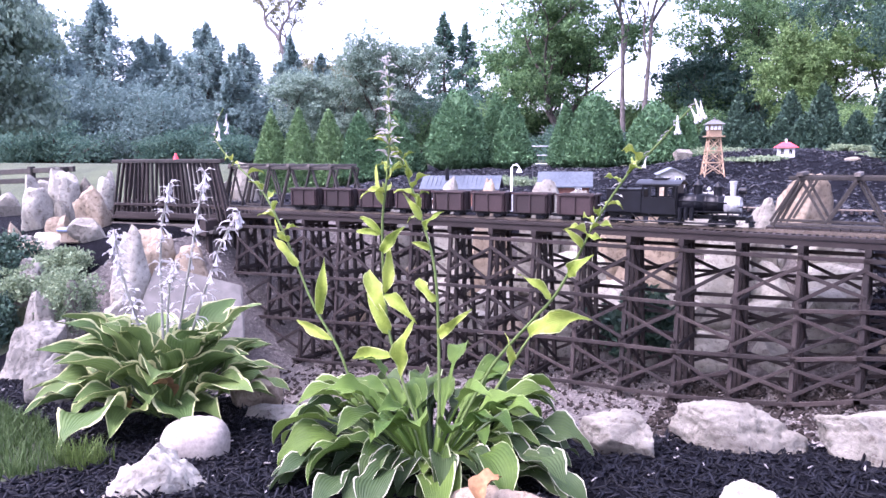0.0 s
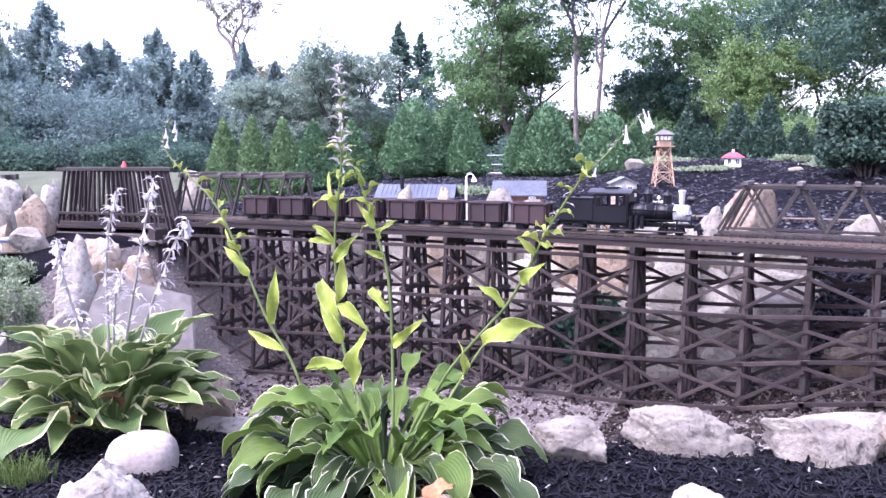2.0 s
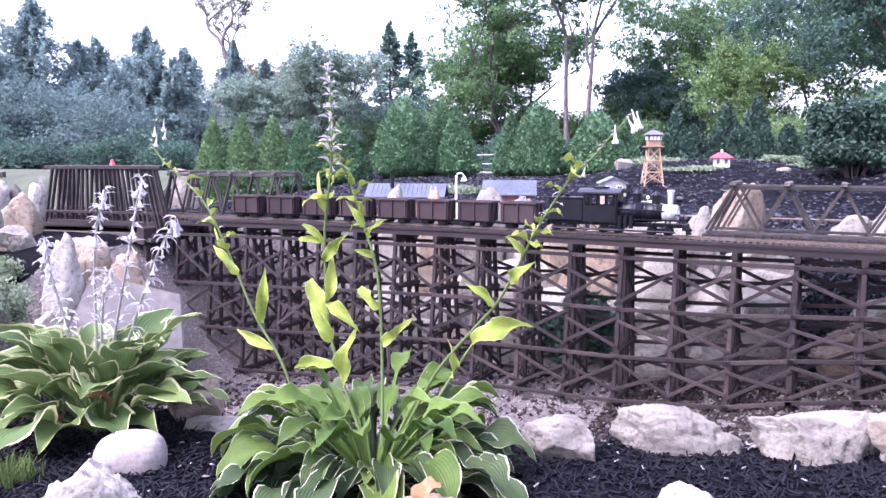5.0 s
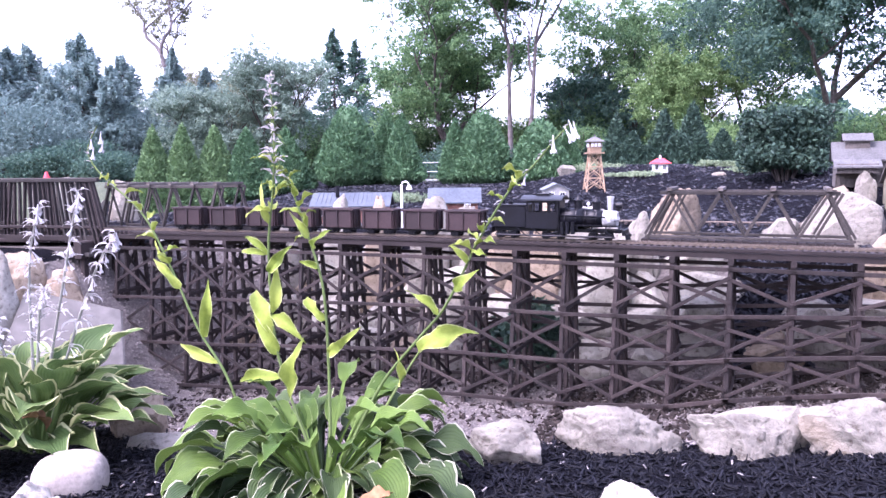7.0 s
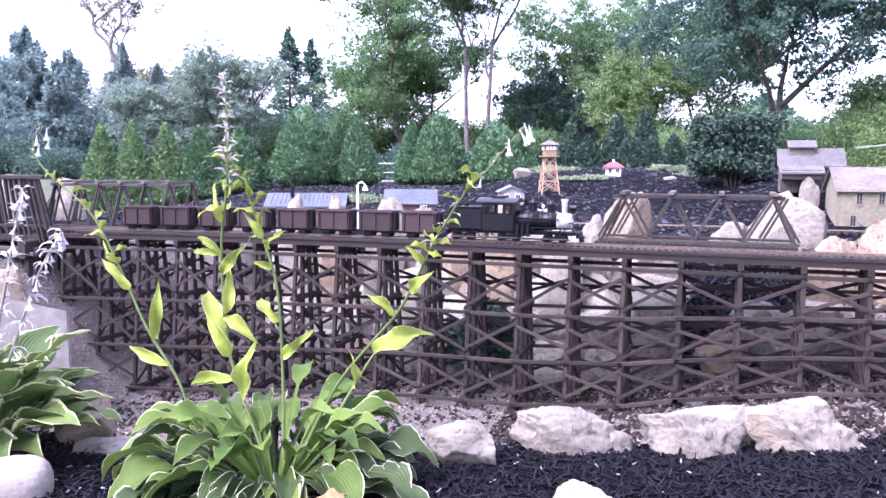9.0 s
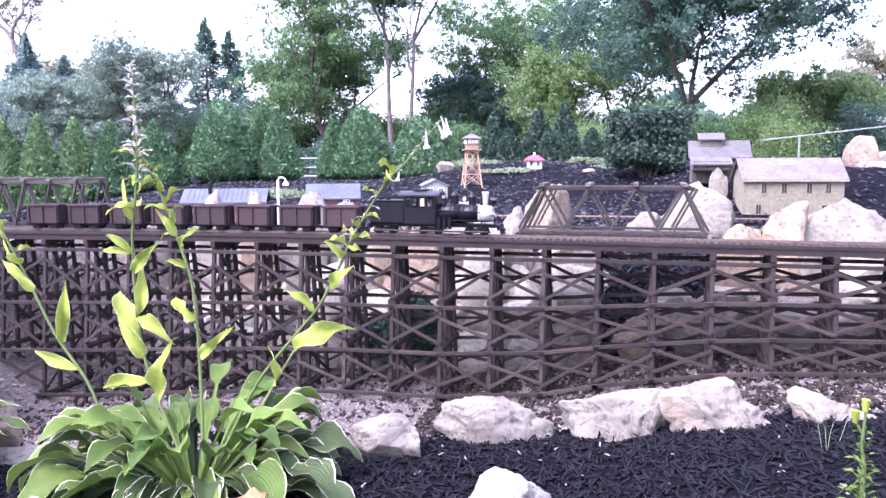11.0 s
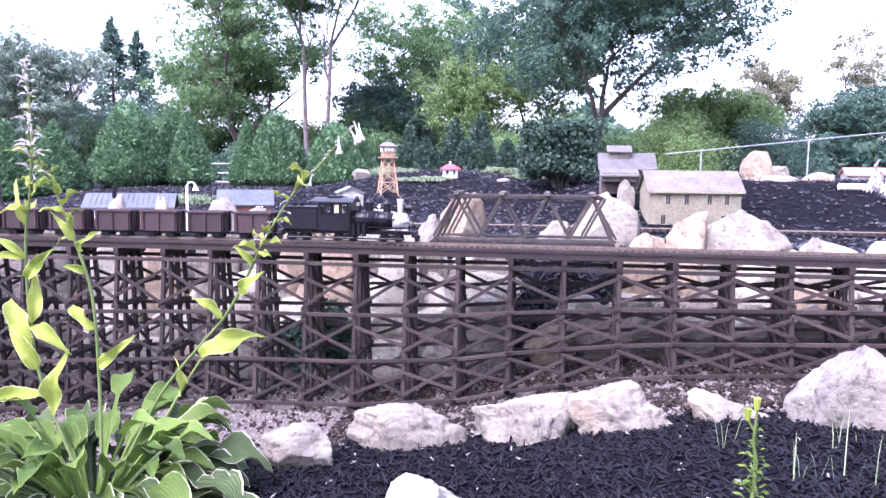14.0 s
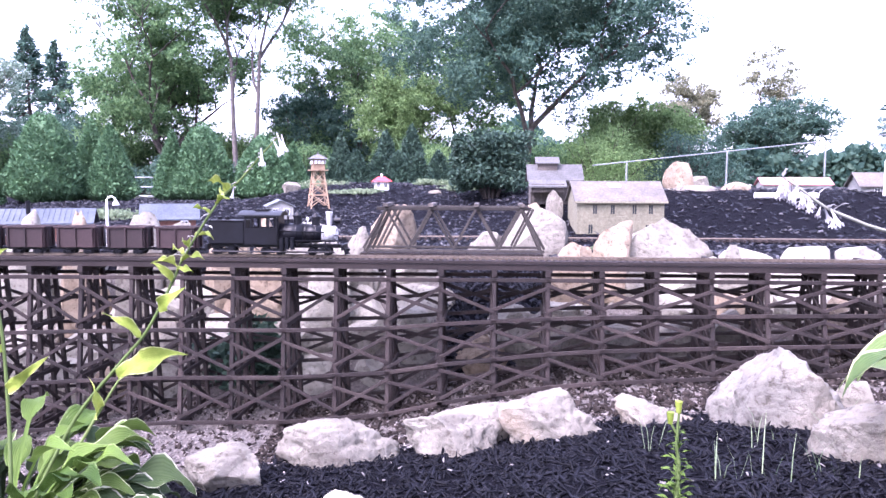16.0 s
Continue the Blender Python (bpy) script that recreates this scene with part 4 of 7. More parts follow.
def truck(parent, x, r, base):
    bm = bmesh.new()
    for s in (-1, 1):
        add_box(bm, (x, s * 0.030, r + 0.004), (base + r * 1.6, 0.005, 0.008), None, 0.001)
        add_box(bm, (x, s * 0.032, r - 0.001), (base * 0.45, 0.006, 0.014), None, 0.001)
        for e in (-1, 1):
            add_box(bm, (x + e * base / 2, s * 0.033, r), (0.011, 0.007, 0.011), None, 0.001)
    add_box(bm, (x, 0, r + 0.006), (0.014, 0.066, 0.01))
    tr = part("truck", bm, BLACK, parent)
    for e in (-1, 1):
        wheelset(tr, x + e * base / 2, r)
    return tr


def ore_car():
    c = thing("ore_car", "empty oxide-red wooden ore car on the trestle track", "train car", "ore cars of the train")
    L, W, z0, z1 = 0.166, 0.088, 0.028, 0.112
    bm = bmesh.new()
    for s in (-1, 1):
        add_box(bm, (0, s * (W / 2 - 0.003), (z0 + z1) / 2), (L, 0.006, z1 - z0))
        add_box(bm, (s * (L / 2 - 0.003), 0, (z0 + z1) / 2), (0.006, W - 0.0125, z1 - z0))
    add_box(bm, (0, 0, z0 + 0.006), (L - 0.0125, W - 0.0125, 0.008))
    part("body", bm, BOXCAR, c)
    bm = bmesh.new()
    for s in (-1, 1):
        add_box(bm, (0, s * W / 2, z1 + 0.003), (L + 0.016, 0.012, 0.009), None, 0.001)
        add_box(bm, (s * L / 2, 0, z1 + 0.003), (0.010, W - 0.0102, 0.008), None, 0.001)
    part("rim", bm, BOXCAR, c)
    for s in (-1, 1):
        for k in (-0.5, 0, 0.5):
            boxpart("rib", (k * (L - 0.02), s * (W / 2 + 0.003), (z0 + z1) / 2), (0.007, 0.006, z1 - z0 - 0.002), BOXCAR, c)
        for k in (-0.5, 0.5):
            boxpart("end_rib", (s * (L / 2 + 0.004), k * 0.05, (z0 + z1) / 2), (0.008, 0.008, z1 - z0 - 0.002), BOXCAR, c)
    boxpart("sill", (0, 0, z0 - 0.006), (L + 0.01, 0.04, 0.011), BLACK, c)
    for s in (-1, 1):
        truck(c, s * 0.045, 0.0095, 0.026)
        bm = bmesh.new()
        add_box(bm, (s * (L / 2 + 0.017), 0, 0.022), (0.032, 0.010, 0.008), None, 0.001)
        add_box(bm, (s * (L / 2 + 0.030), 0, 0.022), (0.010, 0.014, 0.014), None, 0.001)
        part("coupler", bm, BLACK, c)
    return c


def locomotive():
    c = thing("locomotive", "black geared model steam locomotive with silver smokebox", "locomotive")
    boxpart("frame", (0.30, 0, 0.040), (0.56, 0.050, 0.016), BLACK, c, "", 0.002)
    # fuel bunker
    bm = bmesh.new()
    add_box(bm, (0.095, 0, 0.096), (0.155, 0.098, 0.095), None, 0.003)
    add_box(bm, (0.095, 0, 0.146), (0.160, 0.104, 0.006), None, 0.001)
    bunker = part("fuel_bunker", bm, BLACK, c)
    for x in (0.05, 0.085):
        cylpart("hatch", (x, 0.0, 0.148), (x, 0.0, 0.162), 0.011, BLACK, bunker)
    # cab with window openings
    bm = bmesh.new()
    for s in (-1, 1):
        y = s * 0.049
        add_box(bm, (0.245, y, 0.082), (0.140, 0.005, 0.070))
        add_box(bm, (0.245, y, 0.163), (0.140, 0.005, 0.010))
        for x in (0.179, 0.206, 0.243, 0.278, 0.311):
            add_box(bm, (x, y, 0.1375), (0.008, 0.005, 0.041))
    add_box(bm, (0.318, 0, 0.107), (0.005, 0.093, 0.122))
    add_box(bm, (0.173, 0, 0.085), (0.005, 0.093, 0.075))
    part("cab", bm, BLACK, c)
    vs, fs = [], []
    for i in range(9):
        a = -1 + i / 4
        for x in (0.150, 0.335):
            for dz in (0.0, 0.006):
                vs.append((x, a * 0.062, 0.167 + 0.016 * (1 - a * a) + dz))
    for i in range(8):
        o, p = i * 4, i * 4 + 4
        fs += [(o, o + 2, p + 2, p), (o + 1, p + 1, p + 3, o + 3), (o, p, p + 1, o + 1), (o + 2, o + 3, p + 3, p + 2)]
    fs += [(0, 1, 3, 2), (32, 34, 35, 33)]
    put("cab_roof", mesh_of("cab_roof", vs, fs, ROOFBLACK), c, "black arched cab roof")
    boxpart("roof_vent", (0.24, 0, 0.192), (0.06, 0.045, 0.008), BLACK, c, "", 0.001)
    # boiler
    bm = bmesh.new()
    add_cyl(bm, (0.31, 0, 0.092), (0.42, 0, 0.092), 0.043, 0.043, 24)
    add_cyl(bm, (0.42, 0, 0.092), (0.50, 0, 0.090), 0.043, 0.036, 24)
    boiler = part("boiler", bm, BLACK, c, "", True)
    for x in (0.345, 0.39, 0.43, 0.475):
        bm = bmesh.new()
        r = 0.0442 if x < 0.42 else 0.0442 - (x - 0.42) * 0.0875
        add_cyl(bm, (x - 0.002, 0, 0.092), (x + 0.002, 0, 0.092), r, None, 24)
        part("boiler_band", bm, BLACK, boiler)
    for x, r, h in ((0.392, 0.018, 0.188), (0.470, 0.018, 0.182)):
        bm = bmesh.new()
        add_cyl(bm, (x, 0, 0.118), (x, 0, 0.128), r * 1.35, r, 18)
        add_cyl(bm, (x, 0, 0.128), (x, 0, h - 0.024), r, r, 18)
        add_cyl(bm, (x, 0, h - 0.024), (x, 0, h - 0.018), r * 1.22, r * 1.22, 18)
        add_cyl(bm, (x, 0, h - 0.018), (x, 0, h - 0.006), r * 1.1, r * 0.55, 18)
        add_cyl(bm, (x, 0, h - 0.006), (x, 0, h), r * 0.4, r * 0.25, 14)
        part("dome", bm, BLACK, boiler, "", False)
    bm = bmesh.new()
    add_cyl(bm, (0.435, 0, 0.125), (0.435, 0, 0.158), 0.004, None, 8)
    add_cyl(bm, (0.435, 0, 0.150), (0.435, 0, 0.162), 0.009, 0.004, 12)
    part("bell", bm, SILVER, boiler, "small bright bell")
    cylpart("side_pipe", (0.325, -0.046, 0.105), (0.515, -0.040, 0.100), 0.003, BLACK, boiler, None, 6)
    cylpart("whistle", (0.350, 0, 0.125), (0.350, 0, 0.165), 0.005, BLACK, boiler, 0.004)
    bm = bmesh.new()
    add_cyl(bm, (0.50, 0, 0.090), (0.553, 0, 0.090), 0.036, 0.036, 24)
    smokebox = part("smokebox", bm, SILVER, c, "silver-grey smokebox", True)
    bm = bmesh.new()
    add_cyl(bm, (0.553, 0, 0.090), (0.560, 0, 0.090), 0.034, 0.030, 24)
    add_cyl(bm, (0.560, 0, 0.090), (0.566, 0, 0.090), 0.012, 0.008, 14)
    part("smokebox_door", bm, SILVER, smokebox)
    bm = bmesh.new()
    add_cyl(bm, (0.528, 0, 0.120), (0.528, 0, 0.182), 0.0105, 0.0135, 18)
    add_cyl(bm, (0.528, 0, 0.178), (0.528, 0, 0.186), 0.0155, 0.0155, 18)
    part("smokestack", bm, SILVER, c, "bright silver smokestack")
    bm = bmesh.new()
    add_cyl(bm, (0.552, 0, 0.148), (0.578, 0, 0.148), 0.014, 0.014, 16)
    add_box(bm, (0.562, 0, 0.131), (0.014, 0.01, 0.012))
    part("headlight", bm, BLACK, c)
    # running boards, cylinders, steps, trucks
    for s in (-1, 1):
        boxpart("running_board", (0.445, s * 0.045, 0.064), (0.26, 0.018, 0.004), BLACK, c)
        for x in (0.33, 0.40, 0.46, 0.52):
            boxpart("bracket", (x, s * 0.045, 0.053), (0.004, 0.014, 0.020), BLACK, c)
    bm = bmesh.new()
    for x in (0.335, 0.358, 0.381):
        add_cyl(bm, (x, -0.052, 0.026), (x, -0.052, 0.078), 0.0095, 0.0095, 14)
    part("cylinder_block", bm, BLACK, c)
    cylpart("drive_shaft", (0.03, -0.047, 0.016), (0.56, -0.047, 0.016), 0.004, BLACK, c, None, 8)
    for x in (0.13, 0.20, 0.44, 0.51):
        cylpart("brake_rod", (x, -0.05, 0.050), (x + 0.04, -0.05, 0.018), 0.0025, BLACK, c, None, 6)
    for x in (0.075, 0.285, 0.49):
        truck(c, x, 0.0165, 0.066)
    for x, s in ((0.008, -1), (0.592, 1)):
        boxpart("bumper_beam", (x, 0, 0.036), (0.012, 0.10, 0.024), BLACK, c, "", 0.002)
        bm = bmesh.new()
        add_box(bm, (x + s * 0.014, 0, 0.024), (0.022, 0.012, 0.010), None, 0.001)
        part("coupler", bm, BLACK, c)
    pilot = boxpart("pilot", (0.601, 0, 0.030), (0.006, 0.088, 0.006), BLACK, c, "", 0.001)
    for k in range(-4, 5):
        cylpart("pilot_bar", (0.600, k * 0.010, 0.028), (0.615 - abs(k) * 0.003, k * 0.010, 0.006), 0.0025, BLACK, pilot, None, 6)
    bm = bmesh.new()
    add_cyl(bm, (0.575, 0.04, 0.048), (0.575, 0.04, 0.085), 0.002, None, 6)
    add_cyl(bm, (0.575, -0.04, 0.048), (0.575, -0.04, 0.085), 0.002, None, 6)
    add_cyl(bm, (0.575, -0.04, 0.085), (0.545, -0.03, 0.085), 0.002, None, 6)
    part("handrail", bm, BLACK, c)
    return c


loco = locomotive()
LOCO_REAR = -1.03
loco.matrix_basis = along(LOCO_REAR + 0.3) @ Matrix.Translation((-0.3, 0, 0))
car = ore_car()
car.matrix_basis = along(LOCO_REAR - 0.128)
for i in range(1, 8):
    copy_thing(car, along(LOCO_REAR - 0.128 - 0.219 * i))


# ---- model buildings ----
def gable_roof(name, L, D, z, rise, over, thick, material, parent, label="", cx=0, cy=0, ridge=0.5):
    """A pitched roof with its ridge along x."""
    vs, fs = [], []
    y0, y1 = cy - D / 2 - over, cy + D / 2 + over
    ym = cy + (ridge - 0.5) * D
    drop = rise * over / (D / 2)
    for x in (cx - L / 2 - over, cx + L / 2 + over):
        vs += [(x, y0, z - drop), (x, ym, z + rise), (x, y1, z - drop), (x, y0, z - drop + thick), (x, ym, z + rise + thick), (x, y1, z - drop + thick)]
    fs = [(0, 6, 7, 1), (1, 7, 8, 2), (3, 4, 10, 9), (4, 5, 11, 10), (0, 3, 9, 6), (2, 8, 11, 5), (0, 1, 4, 3), (1, 2, 5, 4), (6, 9, 10, 7), (7, 10, 11, 8)]
    return put(name, mesh_of(name, vs, fs, material), parent, label)


def gable_walls(L, D, h, rise, material, parent, label="", cx=0, cy=0, z0=0.0):
    vs = []
    for x in (cx - L / 2, cx + L / 2):
        vs += [(x, cy - D / 2, z0), (x, cy + D / 2, z0), (x, cy + D / 2, z0 + h), (x, cy, z0 + h + rise), (x, cy - D / 2, z0 + h)]
    fs = [(0, 1, 2, 3, 4), (9, 8, 7, 6, 5), (0, 4, 9, 5), (1, 6, 7, 2), (0, 5, 6, 1), (4, 3, 8, 9), (3, 2, 7, 8)]
    return put("wall_shell", mesh_of("wall_shell", vs, fs, material), parent, label)


def window(parent, x, y, z, w, h, axis="y", frame_material=WHITE, pane_material=GLASSDARK):
    """A framed window standing 3 mm proud of a wall that faces -y (axis y) or -x (axis x)."""
    wd = new("window")
    wd.parent = parent
    b = 0.12 * w
    bm = bmesh.new()
    for s in (-1, 1):
        if axis == "y":
            add_box(bm, (x + s * (w / 2 + b / 2), y - 0.004, z), (b, 0.008, h + 2 * b))
            add_box(bm, (x, y - 0.004, z + s * (h / 2 + b / 2)), (w, 0.008, b))
        else:
            add_box(bm, (x - 0.004, y + s * (w / 2 + b / 2), z), (0.008, b, h + 2 * b))
            add_box(bm, (x - 0.004, y, z + s * (h / 2 + b / 2)), (0.008, w, b))
    me = bpy.data.meshes.new("window")
    bm.to_mesh(me)
    bm.free()
    me.materials.append(frame_material)
    bpy.data.objects.remove(wd)
    wd = put("window", me, parent)
    s = (w, 0.004, h) if axis == "y" else (0.004, w, h)
    c = (x, y - 0.002, z) if axis == "y" else (x - 0.002, y, z)
    boxpart("pane", c, s, pane_material, wd)
    m = (w * 0.08, 0.006, h) if axis == "y" else (0.006, w * 0.08, h)
    boxpart("glazing_bar", (c[0] - (0.002 if axis == "x" else 0), c[1] - (0.002 if axis == "y" else 0), c[2]), m, frame_material, wd)
    return wd


# cream two-storey house
hx, hy = 1.13, 5.42
hz = land(hx, hy) - 0.05
house = thing("model_house", "cream two-storey model house with a worn tan roof", "model house", at=(hx, hy, hz), rz=4)
hh = 0.83 - hz
gable_walls(0.64, 0.38, hh, 0.13, CREAM, house)
gable_roof("roof", 0.64, 0.38, hh, 0.13, 0.022, 0.012, ROOFTAN, house, "worn tan roof with a pale patch")
vs = [(-0.06, -0.07, hh + 0.0982), (0.03, -0.07, hh + 0.0982), (0.02, -0.03, hh + 0.1256), (-0.07, -0.03, hh + 0.1256)]
put("roof_patch", mesh_of("roof_patch", vs, [(0, 1, 2, 3)], WHITE), house, "pale bare patch on the roof")
for x in (-0.19, -0.06, 0.10, 0.22):
    window(house, x, -0.19, hh - 0.065, 0.030, 0.066, "y", CREAM)
for x in (-0.22, 0.05, 0.2):
    window(house, x, -0.19, hh - 0.21, 0.030, 0.066, "y", CREAM)
boxpart("door", (-0.08, -0.192, hh - 0.26), (0.05, 0.008, 0.10), BRICKRED, house)
for z in np.arange(0.02, hh - 0.01, 0.018):
    boxpart("clapboard", (0, -0.1915, float(z)), (0.64, 0.004, 0.003), CREAM, house)
boxpart("eave_board", (0, -0.216, hh - 0.012), (0.68, 0.006, 0.014), CREAM, house)

# weathered mill
mx, my = 0.72, 6.0
mz = land(mx, my) - 0.02
mill = thing("model_mill", "weathered grey board mill with shingle roofs and cupola", "model house", at=(mx, my, mz), rz=0)
mh = 0.99 - mz
gable_walls(0.40, 0.30, mh, 0.11, GREYWOOD, mill)
gable_roof("roof", 0.40, 0.30, mh, 0.11, 0.03, 0.012, GREYROOF, mill, "grey shingle roof")
cup = put("cupola", mesh_of("cupola", [(x, y, z) for x in (-0.14, 0.02) for y in (-0.07, 0.07) for z in (mh + 0.04, mh + 0.135)],
          [(0, 1, 3, 2), (4, 6, 7, 5), (0, 4, 5, 1), (2, 3, 7, 6), (1, 5, 7, 3), (0, 2, 6, 4)], GREYWOOD), mill)
gable_roof("cupola_roof", 0.16, 0.14, mh + 0.135, 0.04, 0.02, 0.008, GREYROOF, cup, "", -0.06, 0)
bm = bmesh.new()
add_box(bm, (-0.07, -0.215, mh / 2 + 0.03), (0.26, 0.13, mh - 0.14))
part("lean_to", bm, GREYWOOD, mill)
vs = [(-0.22, -0.31, mh - 0.07), (0.08, -0.31, mh - 0.07), (0.08, -0.14, mh - 0.005), (-0.22, -0.14, mh - 0.005)]
vs += [(a, b, c + 0.012) for a, b, c in vs]
put("lean_to_roof", mesh_of("lean_to_roof", vs, [(3, 2, 1, 0), (4, 5, 6, 7), (0, 1, 5, 4), (1, 2, 6, 5), (2, 3, 7, 6), (3, 0, 4, 7)], GREYROOF), mill)
for i in range(14):
    boxpart("board_batten", (-0.196 + 0.0285 * i, -0.152, mh / 2), (0.004, 0.006, mh - 0.01), GREYWOOD, mill)
for i in range(9):
    boxpart("board_batten", (-0.196 + 0.031 * i, -0.282, mh / 2 + 0.03), (0.004, 0.006, mh - 0.15), GREYWOOD, mill)
window(mill, 0.13, -0.15, mh - 0.07, 0.05, 0.05, "y", GREYWOOD)
window(mill, 0.13, -0.15, mh - 0.17, 0.05, 0.05, "y", GREYWOOD)


def long_shed(x, y, rz, L, D, h, rise, wall, roof, label, eave):
    z = land(x, y) - 0.02
    s = thing("model_shed", label, "model house", at=(x, y, z), rz=rz)
    hh = eave - z
    gable_walls(L, D, hh, rise, wall, s)
    r = gable_roof("roof", L, D, hh, rise, 0.03, 0.01, roof, s)
    n = int(L / 0.03)
    for i in range(n):
        bm = bmesh.new()
        sl = math.atan2(rise, D / 2)
        add_box(bm, (0, 0, 0), (0.004, D / 2 / math.cos(sl), 0.004), Matrix.Translation((-L / 2 + L * (i + 0.5) / n, -D / 4, hh + rise / 2 + 0.012)) @ Matrix.Rotation(sl, 4, "X"))
        part("roof_seam", bm, roof, r)
    return s, hh


shed_a, sh = long_shed(-2.60, 4.25, 22, 0.50, 0.26, 0.1, 0.07, BRICKRED, TIN, "long brown model shed with a pale grey roof", 0.705)
cylpart("chimney", (-0.1, -0.05, sh + 0.03), (-0.1, -0.05, sh + 0.13), 0.014, BLACK, shed_a)
for x in (-0.2, 0.0, 0.2):
    window(shed_a, x, -0.15, sh - 0.05, 0.04, 0.045)
shed_b, sh = long_shed(-2.16, 5.05, 22, 0.355, 0.24, 0.1, 0.085, BRICKRED, TIN, "red-brown model shed with a blue-grey tin roof", 0.70)
for x in (-0.1, 0.1):
    window(shed_b, x, -0.14, sh - 0.05, 0.04, 0.045)

hut = thing("model_hut", "small pale grey model hut with two white-framed windows", "model house", at=(-1.76, 6.5, land(-1.76, 6.5) - 0.01), rz=112)
gable_walls(0.30, 0.22, 0.12, 0.05, GREYWALL, hut)
gable_roof("roof", 0.30, 0.22, 0.12, 0.05, 0.02, 0.008, ROOFGREY, hut, "grey roof")
for y in (-0.05, 0.05):
    window(hut, -0.15, y, 0.07, 0.042, 0.045, "x")

# water and lookout tower
tz = land(-1.52, 7.05)
tower = thing("lookout_tower", "orange-brown timber lookout tower with a windowed cabin", "tower", at=(-1.52, 7.05, tz - 0.005), rz=25)
th = 1.075 - tz
for sx in (-1, 1):
    for sy in (-1, 1):
        beam("leg", (sx * 0.09, sy * 0.09, 0), (sx * 0.048, sy * 0.048, th), 0.012, 0.012, TOWERWOOD, tower)
for a, b in ((0.06, 0.36), (0.36, 0.66), (0.66, 0.97)):
    ra, rb = [0.09 - 0.042 * f for f in (a, b)]
    for k in range(4):
        m = Matrix.Rotation(k * math.pi / 2, 4, "Z")
        beam("brace", m @ Vector((-ra, -ra, th * a)), m @ Vector((rb, -rb, th * b)), 0.006, 0.009, TOWERWOOD, tower)
        beam("brace", m @ Vector((ra, -ra - 0.007, th * a)), m @ Vector((-rb, -rb - 0.007, th * b)), 0.006, 0.009, TOWERWOOD, tower)
        beam("girt", m @ Vector((-rb, -rb, th * b)), m @ Vector((rb, -rb, th * b)), 0.008, 0.010, TOWERWOOD, tower)
boxpart("platform", (0, 0, th + 0.006), (0.17, 0.17, 0.012), TOWERWOOD, tower)
cabin = boxpart("cabin", (0, 0, th + 0.065), (0.115, 0.115, 0.104), TOWERWOOD, tower, "tan board cabin")
for k in range(4):
    m = Matrix.Rotation(k * math.pi / 2, 4, "Z")
    for x in (-0.034, 0.0, 0.034):
        p = boxpart("window", (0, 0, 0), (0.024, 0.006, 0.034), WHITE, cabin)
        p.matrix_basis = m @ Matrix.Translation((x, -0.0645, th + 0.085))
bm = bmesh.new()
bmesh.ops.create_cone(bm, cap_ends=True, segments=4, radius1=0.125, radius2=0.03, depth=0.045, matrix=Matrix.Translation((0, 0, th + 0.139)) @ Matrix.Rotation(math.pi / 4, 4, "Z"))
add_cyl(bm, (0, 0, th + 0.16), (0, 0, th + 0.185), 0.012, 0.006, 8)
part("roof", bm, GREYROOF, tower, "grey pyramid roof")

kiosk = thing("model_kiosk", "tiny white kiosk with a bright red roof", "model house", at=(-1.05, 8.2, land(-1.05, 8.2) - 0.005), rz=12)
boxpart("wall_block", (0, 0, 0.05), (0.16, 0.16, 0.10), WHITE, kiosk, "", 0.003)
for x in (-0.04, 0.04):
    window(kiosk, x, -0.08, 0.06, 0.03, 0.05)
bm = bmesh.new()
bmesh.ops.create_cone(bm, cap_ends=True, segments=4, radius1=0.165, radius2=0.05, depth=0.055, matrix=Matrix.Translation((0, 0, 0.128)) @ Matrix.Rotation(math.pi / 4, 4, "Z"))
part("roof", bm, REDROOF, kiosk, "bright red roof")
boxpart("finial", (0, 0, 0.17), (0.02, 0.02, 0.04), WHITE, kiosk)

red_marker = thing("red_ornament", "small bright red post ornament behind the bridge", "ornament", at=(-4.03, 2.95, 0.55))
cylpart("post", (0, 0, 0), (0, 0, 0.36), 0.012, REDROOF, red_marker, 0.010)
cylpart("head", (0, 0, 0.36), (0, 0, 0.405), 0.022, REDROOF, red_marker, 0.006)

lamp = thing("model_street_lamp", "white model street lamp with a curved gooseneck", "lamp", at=(-2.04, 3.92, land(-2.04, 3.92) - 0.005))
pts = [(0, 0, 0), (0, 0, 0.15), (0, 0, 0.29), (0.008, 0, 0.305), (0.03, 0, 0.312), (0.05, 0, 0.302), (0.055, 0, 0.288)]
v, f = tube_verts(pts, [0.010, 0.009, 0.007, 0.006, 0.005, 0.004, 0.004], 8)
put("post", mesh_of("post", v, f, WHITE, True), lamp)
cylpart("shade", (0.055, 0, 0.29), (0.055, 0, 0.262), 0.008, WHITE, lamp, 0.02)

# things on the rise at the right
trough = thing("model_long_hall", "long low model hall with a faded red roof", "model house", at=(3.15, 7.2, land(3.15, 7.2) - 0.01), rz=-6)
gable_walls(0.62, 0.26, 0.06, 0.06, GREYWALL, trough)
gable_roof("roof", 0.62, 0.26, 0.06, 0.06, 0.02, 0.008, PINKROOF, trough, "faded red roof")
station = thing("model_station", "pale grey model station with a tan roof", "model house", at=(3.75, 6.4, land(3.75, 6.4) - 0.10), rz=-8)
gable_walls(0.75, 0.34, 0.15, 0.10, GREYWALL, station)
gable_roof("roof", 0.75, 0.34, 0.15, 0.10, 0.03, 0.01, ROOFTAN, station, "tan roof")
for x in (-0.25, -0.1, 0.1, 0.25):
    window(station, x, -0.17, 0.09, 0.04, 0.06)
